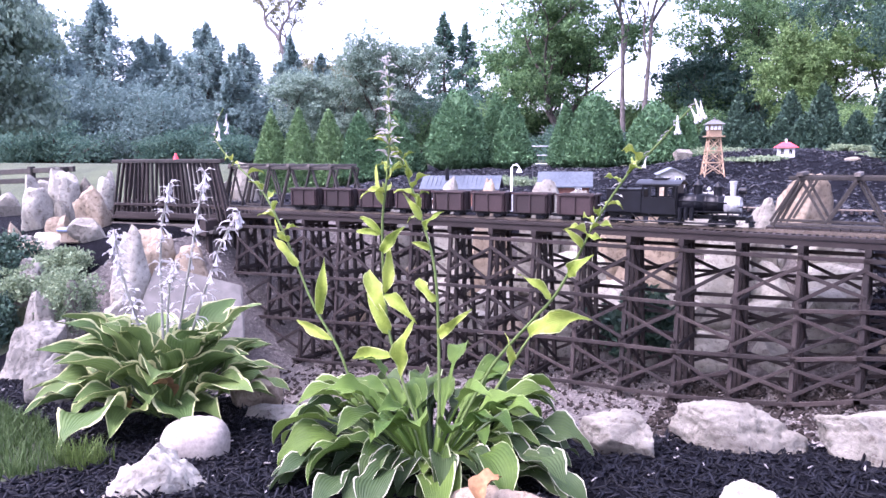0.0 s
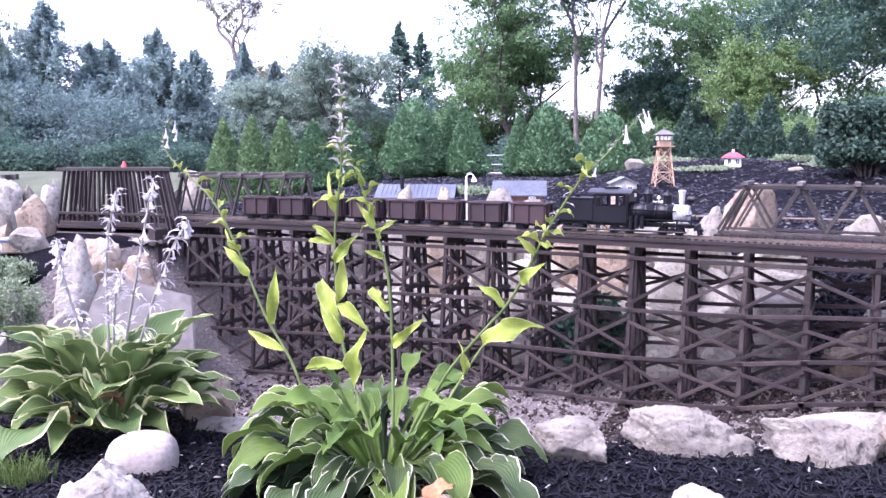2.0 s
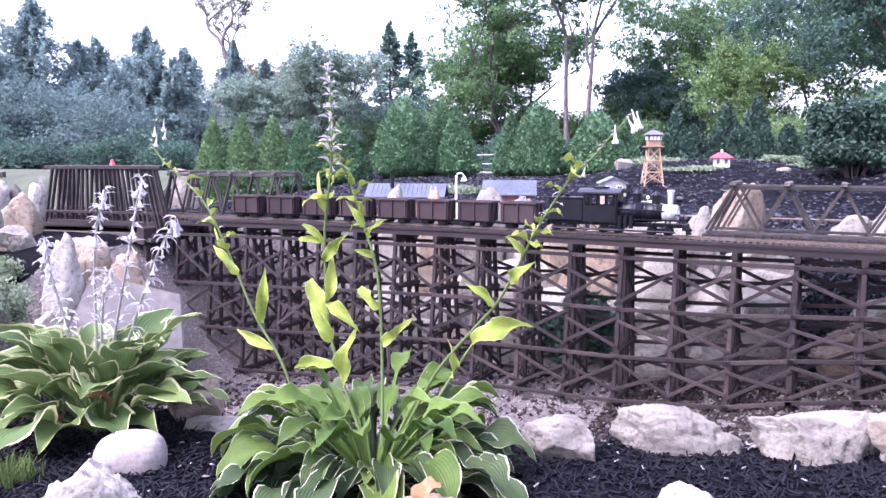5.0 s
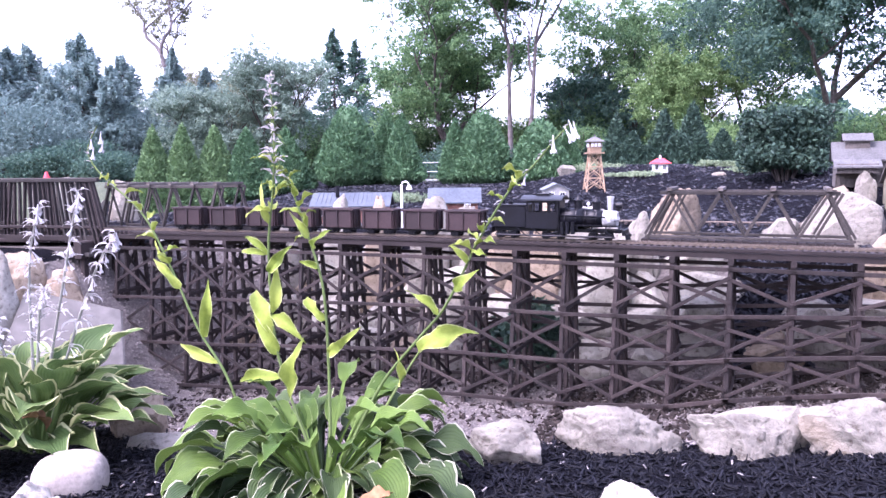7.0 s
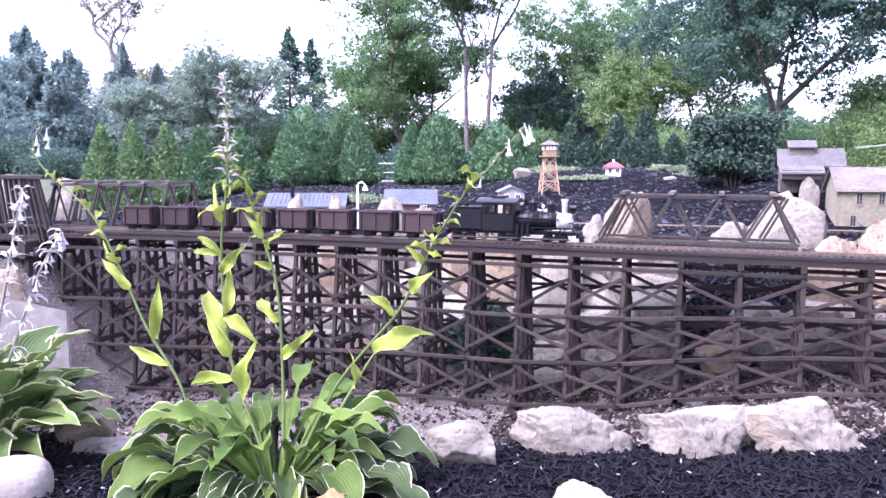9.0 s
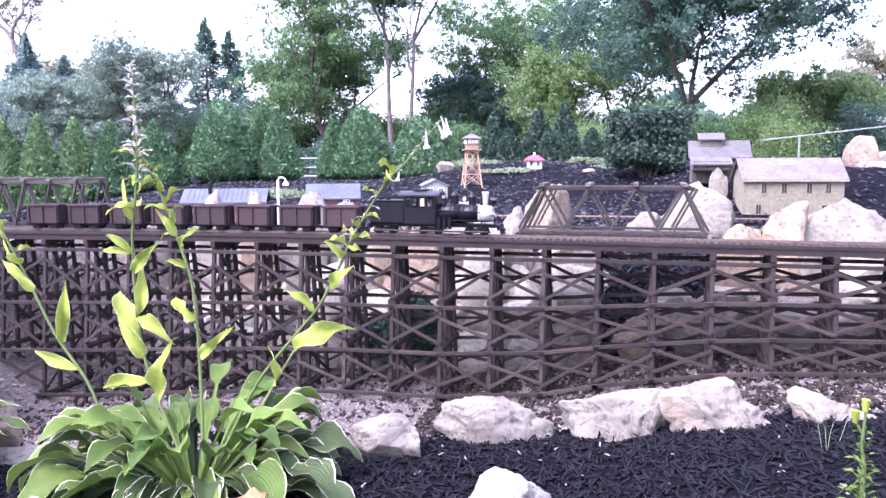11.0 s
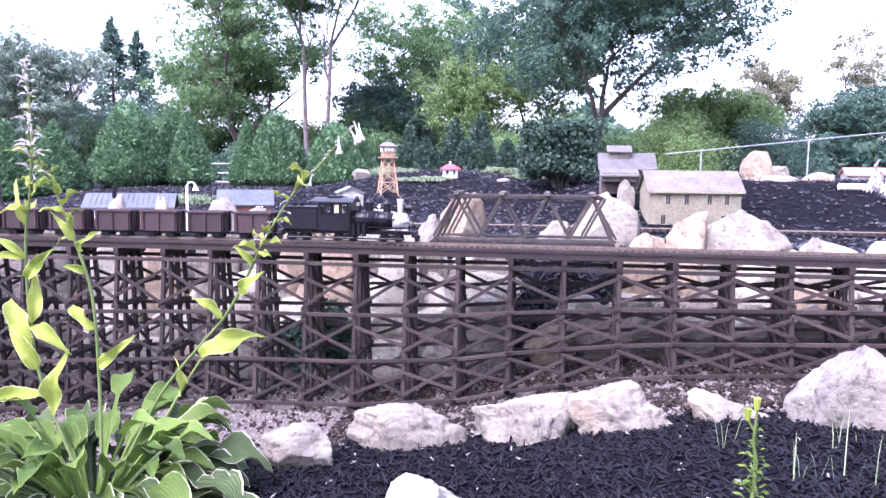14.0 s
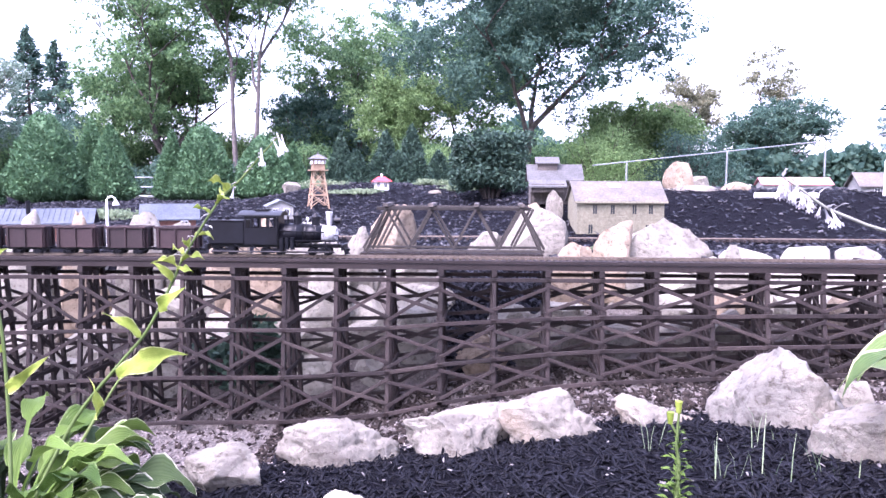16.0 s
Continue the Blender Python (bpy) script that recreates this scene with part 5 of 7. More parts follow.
copy_thing(lamp, pose(3.45, 6.1, land(3.45, 6.1) - 0.005))
pipe = thing("white_pipe", "length of white plastic pipe lying on the mulch", "pipe", at=(2.62, 6.0, land(2.62, 6.0) + 0.022), rz=-3)
bm = bmesh.new()
add_cyl(bm, (-0.25, 0, 0), (0.25, 0, 0), 0.025, None, 16)
part("tube", bm, WHITE, pipe, "", False)

# rear track on the rise
rear = thing("rear_track", "rear model railway track curving over the mulch", "track")
for i in range(110):
    u = i / 109
    x = -1.2 + 5.0 * u
    y = 4.55 + 0.25 * math.sin(u * 2.4)
    z = plateau_z(x, y) + 0.016
    if i == 0:
        t0 = boxpart("tie", (0, 0, 0), (0.018, 0.15, 0.014), TIMBER_WORN, rear)
        t0.matrix_basis = Matrix.Translation((x, y, z))
    else:
        put("tie", t0.data, rear, "", Matrix.Translation((x, y, z)))
for dy in (-0.0225, 0.0225):
    pts = [(-1.2 + 5.0 * k / 40, 4.55 + 0.25 * math.sin(k / 40 * 2.4) + dy, plateau_z(-1.2 + 5.0 * k / 40, 4.55 + 0.25 * math.sin(k / 40 * 2.4)) + 0.027) for k in range(41)]
    v, f = tube_verts(pts, [0.0045] * 41, 4)
    put("rail", mesh_of("rail", v, f, RAIL), rear)


# ---- trees ----
def leaf_quads(centres, length, width, rng, out=None, droop=0.0):
    """A rhombic leaf at each centre: an array of four corners each. out: a way that the leaves lean to."""
    n = len(centres)
    d = rng.normal(0, 1, (n, 3))
    if out is not None:
        d = d * 0.55 + out
    d[:, 2] -= droop
    d /= np.linalg.norm(d, axis=1)[:, None] + 1e-9
    s = np.cross(d, rng.normal(0, 1, (n, 3)))
    s /= np.linalg.norm(s, axis=1)[:, None] + 1e-9
    L = length * rng.uniform(0.6, 1.3, (n, 1))
    W = width * rng.uniform(0.6, 1.3, (n, 1))
    c = np.asarray(centres)
    return np.stack([c - d * L / 2, c + s * W / 2, c + d * L / 2, c - s * W / 2], 1).reshape(-1, 3)


def ball(nr, n):
    """Points inside a ball of radius 1, thicker towards its middle."""
    d = nr.normal(0, 1, (n, 3))
    return d / np.linalg.norm(d, axis=1)[:, None] * nr.uniform(0, 1, (n, 1)) ** 0.55


def grow(rng, p, d, length, radius, depth, segs, tips, spread, up, kid=None, wob=0.10):
    """Limbs by forks: fills segs with tubes and tips with the ends."""
    pts, n = [Vector(p)], 4
    dirn = Vector(d).normalized()
    for i in range(n):
        dirn = (dirn + Vector((rng.gauss(0, wob), rng.gauss(0, wob), rng.gauss(0, 0.06) + up * 0.05))).normalized()
        pts.append(pts[-1] + dirn * length / n)
    segs.append((pts, [radius * (1 - 0.45 * i / n) for i in range(n + 1)]))
    if depth <= 2:
        tips += pts[2:] if depth < 2 else pts[3:]
    if depth == 0:
        return
    kids = rng.choice((2, 3, 3))
    a0 = rng.uniform(0, 6.28)
    for k in range(kids):
        a = a0 + 6.28 * k / kids + rng.uniform(-0.5, 0.5)
        side = Vector((math.cos(a), math.sin(a), 0))
        nd = (dirn * (1 - spread) + side * spread + Vector((0, 0, up * 0.2))).normalized()
        grow(rng, pts[-1] if k else pts[-2], nd, (kid or length * 0.74) * rng.uniform(0.82, 1.15), radius * 0.52, depth - 1, segs, tips, spread, up)


def deciduous(x, y, top, width, material, label, leaves, leaf, seed, trunk=0.16, bark=BARK, clear=0.3, depth=4, spread=0.5, trunks=1, clump=0.13, droop=0.0, z=None, full=1.3, boughs=160):
    rng = random.Random(seed)
    nr = np.random.default_rng(seed)
    z0 = ground_z(x, y) - 0.05 if z is None else z
    H = top - z0
    t = thing("tree", label, "tree", at=(x, y, z0), rz=0)
    segs, tips = [], []
    for k in range(trunks):
        off = (k - (trunks - 1) / 2) * trunk * (4.5 if clear > 0.5 else 2.0)
        lean = Vector(((k - (trunks - 1) / 2) * (0.03 if clear > 0.5 else 0.12) + (0 if trunks > 1 else rng.gauss(0, 0.015)), 0, 1))
        L = H * clear
        grow(rng, (off, 0, -0.1), lean, L, trunk, depth, segs, tips, spread, 1.0, H * (1 - clear) * 0.40, 0.012 if trunks > 1 and clear > 0.5 else 0.10)
    P = np.array([tuple(p) for p in tips])
    # fit the crown to its height and width
    ztop = P[:, 2].max()
    k = (H * 0.96) / ztop
    r = np.percentile(np.hypot(P[:, 0], P[:, 1]), 90)
    kr = width / 2 * 0.85 / max(r, 1e-3)
    vs, fs = [], []
    for pts, rad in segs:
        q = [Vector((p.x * (kr if p.z > H * clear * 0.5 else 1.0 + (kr - 1) * max(0, p.z) / (H * clear * 0.5)), p.y * (kr if p.z > H * clear * 0.5 else 1.0 + (kr - 1) * max(0, p.z) / (H * clear * 0.5)), p.z * k)) for p in pts]
        v, f = tube_verts(q, rad, 6)
        o = len(vs)
        vs += v
        fs += [tuple(i + o for i in g) for g in f]
    put("trunk", mesh_of("trunk", vs, fs, bark, True), t)
    P = P * np.array([kr, kr, k])
    if full:
        # boughs that fill the crown below its ends
        e = ball(nr, int(len(P) * full)) * np.array([width / 2, width / 2, H * (1 - clear) / 2]) * (0.75 + 0.25 * nr.random((int(len(P) * full), 1)))
        e[:, 2] += H * (clear + (1 - clear) / 2)
        P = np.concatenate([P, e])
    # flat leafy boughs, each of its own size, with air between them
    P = P[nr.permutation(len(P))[:boughs]]
    size = nr.uniform(0.55, 1.35, len(P))
    n = max(1, leaves // 22)
    pick = nr.choice(len(P), n, p=size ** 2 / (size ** 2).sum())
    tufts = P[pick] + ball(nr, n) * size[pick][:, None] * width * clump * np.array([1.2, 1.2, 0.75])
    of = nr.integers(0, n, leaves)
    reach = leaf * 1.9 * nr.uniform(0.5, 1.3, n)
    c = tufts[of] + ball(nr, leaves) * reach[of][:, None] * np.array([1.25, 1.25, 0.8])
    put("crown", quads_mesh("crown", leaf_quads(c, leaf, leaf * 0.6, nr, None, droop), 4, material), t)
    return t


def conifer(x, y, top, width, material, label, seed, sprays=7000, spray=0.35, base_clear=0.05, z=None):
    rng = random.Random(seed)
    nr = np.random.default_rng(seed)
    z0 = ground_z(x, y) - 0.05 if z is None else z
    H = top - z0
    t = thing("tree", label, "tree", at=(x, y, z0))
    v, f = tube_verts([(0, 0, -0.1), (0, 0, H * 0.5), (0, 0, H * 0.97)], [H * 0.018, H * 0.011, 0.01], 7)
    vs, fs = list(v), list(f)
    C, O = [], []
    n = 130
    per = sprays // n
    for i in range(n):
        u = base_clear + (1 - base_clear) * (i + rng.random()) / n
        R = width / 2 * (1 - u) ** 0.88 * rng.uniform(0.6, 1.2) + 0.015 * width
        a = rng.uniform(0, 6.283)
        d = np.array([math.cos(a), math.sin(a), 0])
        s = nr.uniform(0.08, 1.0, per) ** 0.7
        pos = np.outer(s * R, d)
        pos[:, 2] = u * H - 0.18 * R * s + 0.22 * R * s ** 3
        side = np.array([-d[1], d[0], 0])
        pos += np.outer(nr.normal(0, 1, per) * R * 0.16 * (1.15 - s), side)
        pos[:, 2] += nr.normal(0, 0.02 * width, per)
        C.append(pos)
        O.append(np.tile(d * 0.9 + np.array([0, 0, -0.15]), (per, 1)))
        tv, tf = tube_verts([(0, 0, u * H), tuple(d * R * 0.5 + np.array([0, 0, u * H - 0.1 * R])), tuple(d * R * 0.9 + np.array([0, 0, u * H - 0.04 * R]))], [H * 0.004, H * 0.003, 0.004], 4)
        o = len(vs)
        vs += tv
        fs += [tuple(k + o for k in g) for g in tf]
    put("trunk", mesh_of("trunk", vs, fs, BARK, True), t)
    C, O = np.concatenate(C), np.concatenate(O)
    put("crown", quads_mesh("crown", leaf_quads(C, spray, spray * 0.28, nr, O), 4, material), t)
    return t


def dwarf_conifer(x, y, top, width, material, label, seed, sprays=9000, group="dwarf conifers", round_=0.88, spray=0.055, z=None):
    """A dense clipped-looking cone of short sprays over an inner mass of twigs."""
    nr = np.random.default_rng(seed)
    z0 = ground_z(x, y) - 0.02 if z is None else z
    H = top - z0
    t = thing("dwarf_conifer", label, "shrub", group, at=(x, y, z0))
    v, f = tube_verts([(0, 0, -0.05), (0, 0, H * 0.4)], [width * 0.05, width * 0.03], 7)
    put("trunk", mesh_of("trunk", v, f, BARK, True), t)

    def radius(u, a):
        body = (1 - u) ** round_ * min(1.0, 0.55 + 5.0 * u) if u > 0 else 0.5
        lump = 1 + 0.16 * noise.noise((math.cos(a) * 1.7 + seed, math.sin(a) * 1.7, u * 4.0)) + 0.10 * noise.noise((math.cos(a) * 4.5 + seed, math.sin(a) * 4.5, u * 9.0))
        return width / 2 * body * lump
    C, O = [], []
    while len(C) < sprays:
        u, a = 1 - math.sqrt(nr.random()), nr.random() * 6.2832
        r = radius(u, a) * (0.78 + 0.26 * nr.random() ** 0.6)
        C.append((math.cos(a) * r, math.sin(a) * r, 0.03 * H + 0.97 * H * u))
        O.append((math.cos(a) * 0.8, math.sin(a) * 0.8, 0.75))
    co = leaf_quads(np.array(C), spray, spray * 0.45, nr, np.array(O))
    put("crown", quads_mesh("crown", co, 4, material), t)
    rows, seg = 14, 20
    vs = [(math.cos(6.2832 * k / seg) * radius(i / rows, 6.2832 * k / seg) * 0.8, math.sin(6.2832 * k / seg) * radius(i / rows, 6.2832 * k / seg) * 0.8, 0.04 * H + 0.93 * H * i / rows) for i in range(rows + 1) for k in range(seg)]
    fs = [(i * seg + k, i * seg + (k + 1) % seg, (i + 1) * seg + (k + 1) % seg, (i + 1) * seg + k) for i in range(rows) for k in range(seg)]
    put("inner_mass", mesh_of("inner_mass", vs, fs, material), t)
    return t


def bush(x, y, top, width, material, label, seed, leaves=6000, leaf=0.1, z=None, name="bush", flat=1.0):
    """A loose mound of leafy clumps on several stems."""
    rng = random.Random(seed)
    nr = np.random.default_rng(seed)
    z0 = ground_z(x, y) - 0.02 if z is None else z
    H = top - z0
    t = thing(name, label, "bush", at=(x, y, z0))
    vs, fs, cl = [], [], []
    for i in range(26):
        a, r = rng.uniform(0, 6.28), width / 2 * math.sqrt(rng.random()) * 0.85
        hgt = H * (1 - 0.55 * (2 * r / width) ** 2 * flat) * rng.uniform(0.55, 0.92)
        e = Vector((math.cos(a) * r, math.sin(a) * r, hgt))
        v, f = tube_verts([(e.x * 0.2, e.y * 0.2, 0), (e.x * 0.6, e.y * 0.6, e.z * 0.6), e], [width * 0.012, width * 0.008, width * 0.003], 5)
        o = len(vs)
        vs += v
        fs += [tuple(k + o for k in g) for g in f]
        cl += [e, e * 0.75, Vector((e.x * 0.95, e.y * 0.95, e.z * 0.45))]
    put("woody_base", mesh_of("woody_base", vs, fs, BARK, True), t)
    P = np.array([tuple(p) for p in cl])
    c = P[nr.integers(0, len(P), leaves)] + ball(nr, leaves) * np.array([width * 0.17, width * 0.17, H * 0.15])
    c[:, 2] = np.abs(c[:, 2])
    put("foliage", quads_mesh("foliage", leaf_quads(c, leaf, leaf * 0.55, nr), 4, material), t)
    return t


FAR = 1.6


def far(x, y, top):
    """The distance of the wood's edge, as seen from the garden."""
    return 0.13 + (x - 0.13) * FAR, -0.26 + (y + 0.26) * FAR, 0.955 + (top - 0.955) * FAR


def far_conifer(x, y, top, width, material, label, seed, **k):
    x, y, top = far(x, y, top)
    return conifer(x, y, top, width * FAR, material, label, seed, **k)


def far_tree(x, y, top, width, material, label, leaves, leaf, seed, **k):
    x, y, top = far(x, y, top)
    return deciduous(x, y, top, width * FAR, material, label, leaves, leaf * FAR, seed, **k)


def far_bush(x, y, top, width, material, label, seed, **k):
    x, y, top = far(x, y, top)
    return bush(x, y, top, width * FAR, material, label, seed, **k)


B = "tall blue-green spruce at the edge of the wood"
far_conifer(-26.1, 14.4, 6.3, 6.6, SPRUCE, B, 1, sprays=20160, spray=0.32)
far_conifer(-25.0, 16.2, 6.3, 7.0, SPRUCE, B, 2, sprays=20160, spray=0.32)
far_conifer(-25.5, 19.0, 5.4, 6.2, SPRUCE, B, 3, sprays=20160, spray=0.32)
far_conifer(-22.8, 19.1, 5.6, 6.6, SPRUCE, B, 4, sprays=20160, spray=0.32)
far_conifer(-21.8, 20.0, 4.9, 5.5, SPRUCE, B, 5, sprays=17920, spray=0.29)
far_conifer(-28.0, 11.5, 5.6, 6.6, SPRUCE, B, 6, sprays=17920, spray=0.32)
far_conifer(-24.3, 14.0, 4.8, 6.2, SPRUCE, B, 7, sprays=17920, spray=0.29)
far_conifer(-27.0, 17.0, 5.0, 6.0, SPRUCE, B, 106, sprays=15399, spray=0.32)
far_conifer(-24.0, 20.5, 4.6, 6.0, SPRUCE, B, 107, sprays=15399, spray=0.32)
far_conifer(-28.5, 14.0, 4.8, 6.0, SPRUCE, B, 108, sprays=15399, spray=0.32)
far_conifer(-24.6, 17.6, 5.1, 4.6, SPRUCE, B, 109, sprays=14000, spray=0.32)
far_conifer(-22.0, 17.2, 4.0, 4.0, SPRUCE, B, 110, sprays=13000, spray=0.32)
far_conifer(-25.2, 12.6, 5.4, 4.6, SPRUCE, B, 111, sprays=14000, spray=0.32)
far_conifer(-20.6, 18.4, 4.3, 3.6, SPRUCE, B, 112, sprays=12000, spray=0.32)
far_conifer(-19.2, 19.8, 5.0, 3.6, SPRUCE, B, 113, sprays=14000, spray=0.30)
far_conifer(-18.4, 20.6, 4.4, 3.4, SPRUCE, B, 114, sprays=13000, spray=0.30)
far_tree(-17.6, 21.8, 4.6, 4.0, LEAF_BROWN, "distant tree with thin brownish leaves", 20000, 0.11, 116, clear=0.16)
far_bush(-20.9, 15.1, 3.3, 4.6, SPRUCE_SHRUB, "broad blue-green shrub before the spruces", 8, leaves=21600, leaf=0.158)
far_bush(-22.4, 13.2, 3.0, 4.0, SPRUCE_SHRUB, "broad blue-green shrub before the spruces", 9, leaves=19200, leaf=0.158)
far_bush(-20.7, 11.6, 2.0, 4.2, LEAF_DARK, "dark low shrub at the edge of the wood", 10, leaves=16800, leaf=0.147)
far_bush(-18.2, 14.6, 1.9, 3.6, LEAF_DARK, "dark low shrub at the edge of the wood", 11, leaves=16800, leaf=0.147)
far_bush(-23.5, 10.0, 2.3, 4.2, SPRUCE_SHRUB, "broad blue-green shrub before the spruces", 12, leaves=16800, leaf=0.147)
far_tree(-16.3, 7.6, 5.0, 3.4, LEAF_SILVER, "drooping grey-green willow beside the garden", 48450, 0.124, 13, droop=1.6, clump=0.14, z=-0.1, clear=0.16)
far_tree(-22.0, 22.9, 9.6, 5.4, LEAF_BROWN, "tall bare-limbed tree with thin brownish leaves", 12000, 0.078, 14, trunk=0.24, bark=BARK_PALE, clear=0.60, spread=0.25, clump=0.07, full=0, boughs=80)
far_tree(-24.1, 26.4, 5.6, 5.0, LEAF_BROWN, "distant tree with thin brownish leaves", 22610, 0.113, 15, clear=0.16)
far_tree(-20.4, 25.0, 4.8, 4.4, LEAF_BROWN, "distant tree with thin brownish leaves", 22610, 0.113, 16, clear=0.16)
far_tree(-14.2, 19.0, 4.7, 3.3, LEAF_SILVER, "silvery grey-green tree behind the dwarf conifers", 38760, 0.072, 17, clear=0.16, clump=0.12)
far_tree(-16.2, 18.4, 3.5, 3.4, LEAF_SILVER, "silvery grey-green tree behind the dwarf conifers", 35530, 0.072, 18, clear=0.16, clump=0.12)
far_conifer(-17.1, 26.9, 6.6, 4.0, LEAF_DARK, "narrow dark pine in the distance", 19, sprays=3800, spray=0.45)
far_conifer(-16.0, 26.9, 6.1, 4.0, LEAF_DARK, "narrow dark pine in the distance", 119, sprays=3600, spray=0.45)
far_tree(-9.4, 21.8, 7.2, 6.2, LEAF, "tall leafy green tree with sky between its boughs", 36000, 0.10, 20, trunk=0.28, clear=0.22, clump=0.085, depth=5)
far_tree(-11.2, 23.5, 5.2, 4.6, LEAF, "leafy green tree at the edge of the wood", 30000, 0.10, 21, clear=0.16, clump=0.10)
far_tree(-6.8, 20.6, 9.0, 5.6, LEAF, "tall tree with two pale trunks and thin leaves", 46000, 0.095, 22, trunk=0.15, bark=BARK_PALE, clear=0.52, trunks=2, spread=0.34, clump=0.075, full=1.2, boughs=240)
far_tree(-4.3, 25.4, 7.4, 5.4, LEAF, "tall green tree with a dark trunk", 34000, 0.10, 23, trunk=0.3, clear=0.22, clump=0.09, depth=5)
far_tree(-5.4, 24.0, 4.2, 4.0, LEAF_DARK, "dark leafy tree filling the wood's edge", 16150, 0.113, 24, clear=0.16)
far_tree(-2.4, 21.6, 4.4, 3.4, LEAF_LIGHT, "light green young tree at the edge of the wood", 38760, 0.078, 25, clear=0.16, clump=0.11)
far_tree(-0.6, 22.5, 6.4, 4.4, LEAF, "leafy green tree at the edge of the wood", 29000, 0.10, 26, clear=0.16)
far_tree(1.1, 17.7, 7.0, 8.6, LEAF_DARK, "spreading dark-leaved locust tree with bare inner limbs", 110000, 0.085, 27, trunk=0.22, clear=0.26, spread=0.62, clump=0.06, depth=5, trunks=1, full=2.0, boughs=420)
far_tree(4.2, 19.4, 3.1, 3.2, LEAF_LIGHT, "dark leafy tree filling the wood's edge", 25840, 0.090, 28, clear=0.16, clump=0.1)
far_tree(7.8, 28.8, 5.4, 3.0, LEAF_BROWN, "thin distant tree against the sky", 8398, 0.101, 29, clump=0.1, clear=0.3, boughs=60)
far_tree(6.2, 27.5, 4.0, 3.2, LEAF_BROWN, "thin distant tree against the sky", 11305, 0.101, 30, clump=0.1, clear=0.3, boughs=60)
far_tree(9.0, 24.2, 3.6, 3.6, LEAF_DARK, "rounded dark green tree beyond the fence", 29070, 0.097, 31, clear=0.16, clump=0.11)
far_tree(9.6, 25.5, 5.6, 2.6, LEAF_BROWN, "thin distant tree against the sky", 4845, 0.090, 32, clump=0.11, clear=0.3, boughs=60)
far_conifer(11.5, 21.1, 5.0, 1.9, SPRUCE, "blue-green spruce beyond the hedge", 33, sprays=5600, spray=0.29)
far_bush(2.7, 16.6, 2.5, 2.6, LEAF_LIGHT, "bright green shrub under the locust tree", 34, leaves=19200, leaf=0.089)
far_bush(0.0, 17.0, 2.3, 2.6, LEAF_LIGHT, "bright green shrub under the locust tree", 35, leaves=19200, leaf=0.089)
far_bush(-1.6, 19.0, 2.2, 2.8, LEAF, "green shrub at the edge of the wood", 36, leaves=16800, leaf=0.095)
far_bush(-7.8, 19.5, 1.9, 3.0, LEAF_DARK, "dark shrub at the edge of the wood", 37, leaves=16800, leaf=0.105)
far_bush(-10.8, 19.6, 2.0, 3.4, LEAF_DARK, "dark shrub at the edge of the wood", 38, leaves=16800, leaf=0.105)
far_bush(-5.0, 20.5, 2.2, 3.4, LEAF, "green shrub at the edge of the wood", 39, leaves=16800, leaf=0.105)
far_bush(4.8, 17.5, 2.2, 2.8, LEAF_DARK, "dark shrub beyond the fence", 40, leaves=16800, leaf=0.089)

# leafy young trees that close the wood's edge
rng = random.Random(17)
a = -58.0
while a < 13:
    r = rng.uniform(25, 29)
    x, y = 0.13 + math.sin(radians(a)) * r, -0.26 + math.cos(radians(a)) * r
    m = rng.choice((LEAF, LEAF_DARK, LEAF_DARK, LEAF, LEAF_LIGHT)) if a > -38 else rng.choice((LEAF_DARK, SPRUCE_SHRUB, SPRUCE_SHRUB))
    far_bush(x, y, rng.uniform(2.5, 3.9) if a < 6 else 2.4, rng.uniform(2.6, 3.6), m, "leafy young tree closing the edge of the wood", 300 + int(a * 3), leaves=11000, leaf=0.17, name="young_tree", flat=0.6)
    a += rng.uniform(3.2, 4.6)

# clipped hedge beyond the fence and dim wood behind everything
nr = np.random.default_rng(77)
n = 16000
hx_, hy_ = nr.uniform(7.0, 34.0, n), 32 + nr.uniform(-0.8, 0.8, n)
hz_ = nr.uniform(0, 1, n) ** 0.6 * (2.1 + 0.25 * np.sin(hx_ * 1.3) + 0.15 * np.sin(hx_ * 4.1))
tagged(new("hedge", quads_mesh("hedge", leaf_quads(np.stack([hx_, hy_, hz_ + 0.1], 1), 0.4, 0.24, nr), 4, LEAF_DARK)), "long dark clipped hedge beyond the fence", "hedge", kind="stuff")
n = 26000
ang = nr.uniform(radians(-78), radians(14), n)
rad = nr.uniform(52, 62, n)
wz = nr.uniform(0, 1, n) * (3.8 + 1.2 * np.sin(ang * 19) + 1.0 * np.sin(ang * 47))
tagged(new("distant_woods", quads_mesh("distant_woods", leaf_quads(np.stack([np.sin(ang) * rad, np.cos(ang) * rad, wz], 1), 0.9, 0.6, nr), 4, LEAF_DARK)), "dim distant woods behind the garden trees", "trees", kind="stuff")

# dwarf conifers in the garden
D = "dense green dwarf conifer on the mulch"
dwarf_conifer(-7.05, 6.8, 1.53, 0.76, CONE_BRIGHT, "bright green pointed dwarf conifer on the mulch", 1)
dwarf_conifer(-6.75, 7.0, 1.55, 0.76, CONE_BRIGHT, "bright green pointed dwarf conifer on the mulch", 2)
dwarf_conifer(-6.5, 7.3, 1.53, 0.83, CONE_BRIGHT, "bright green pointed dwarf conifer on the mulch", 3)
dwarf_conifer(-6.15, 7.5, 1.50, 0.80, CONE, D, 4)
dwarf_conifer(-5.75, 7.8, 1.50, 0.83, CONE, D, 5)
dwarf_conifer(-5.1, 8.3, 1.80, 1.0, CONE, "large rounded dwarf conifer on the mulch", 6, 11000, round_=0.55)
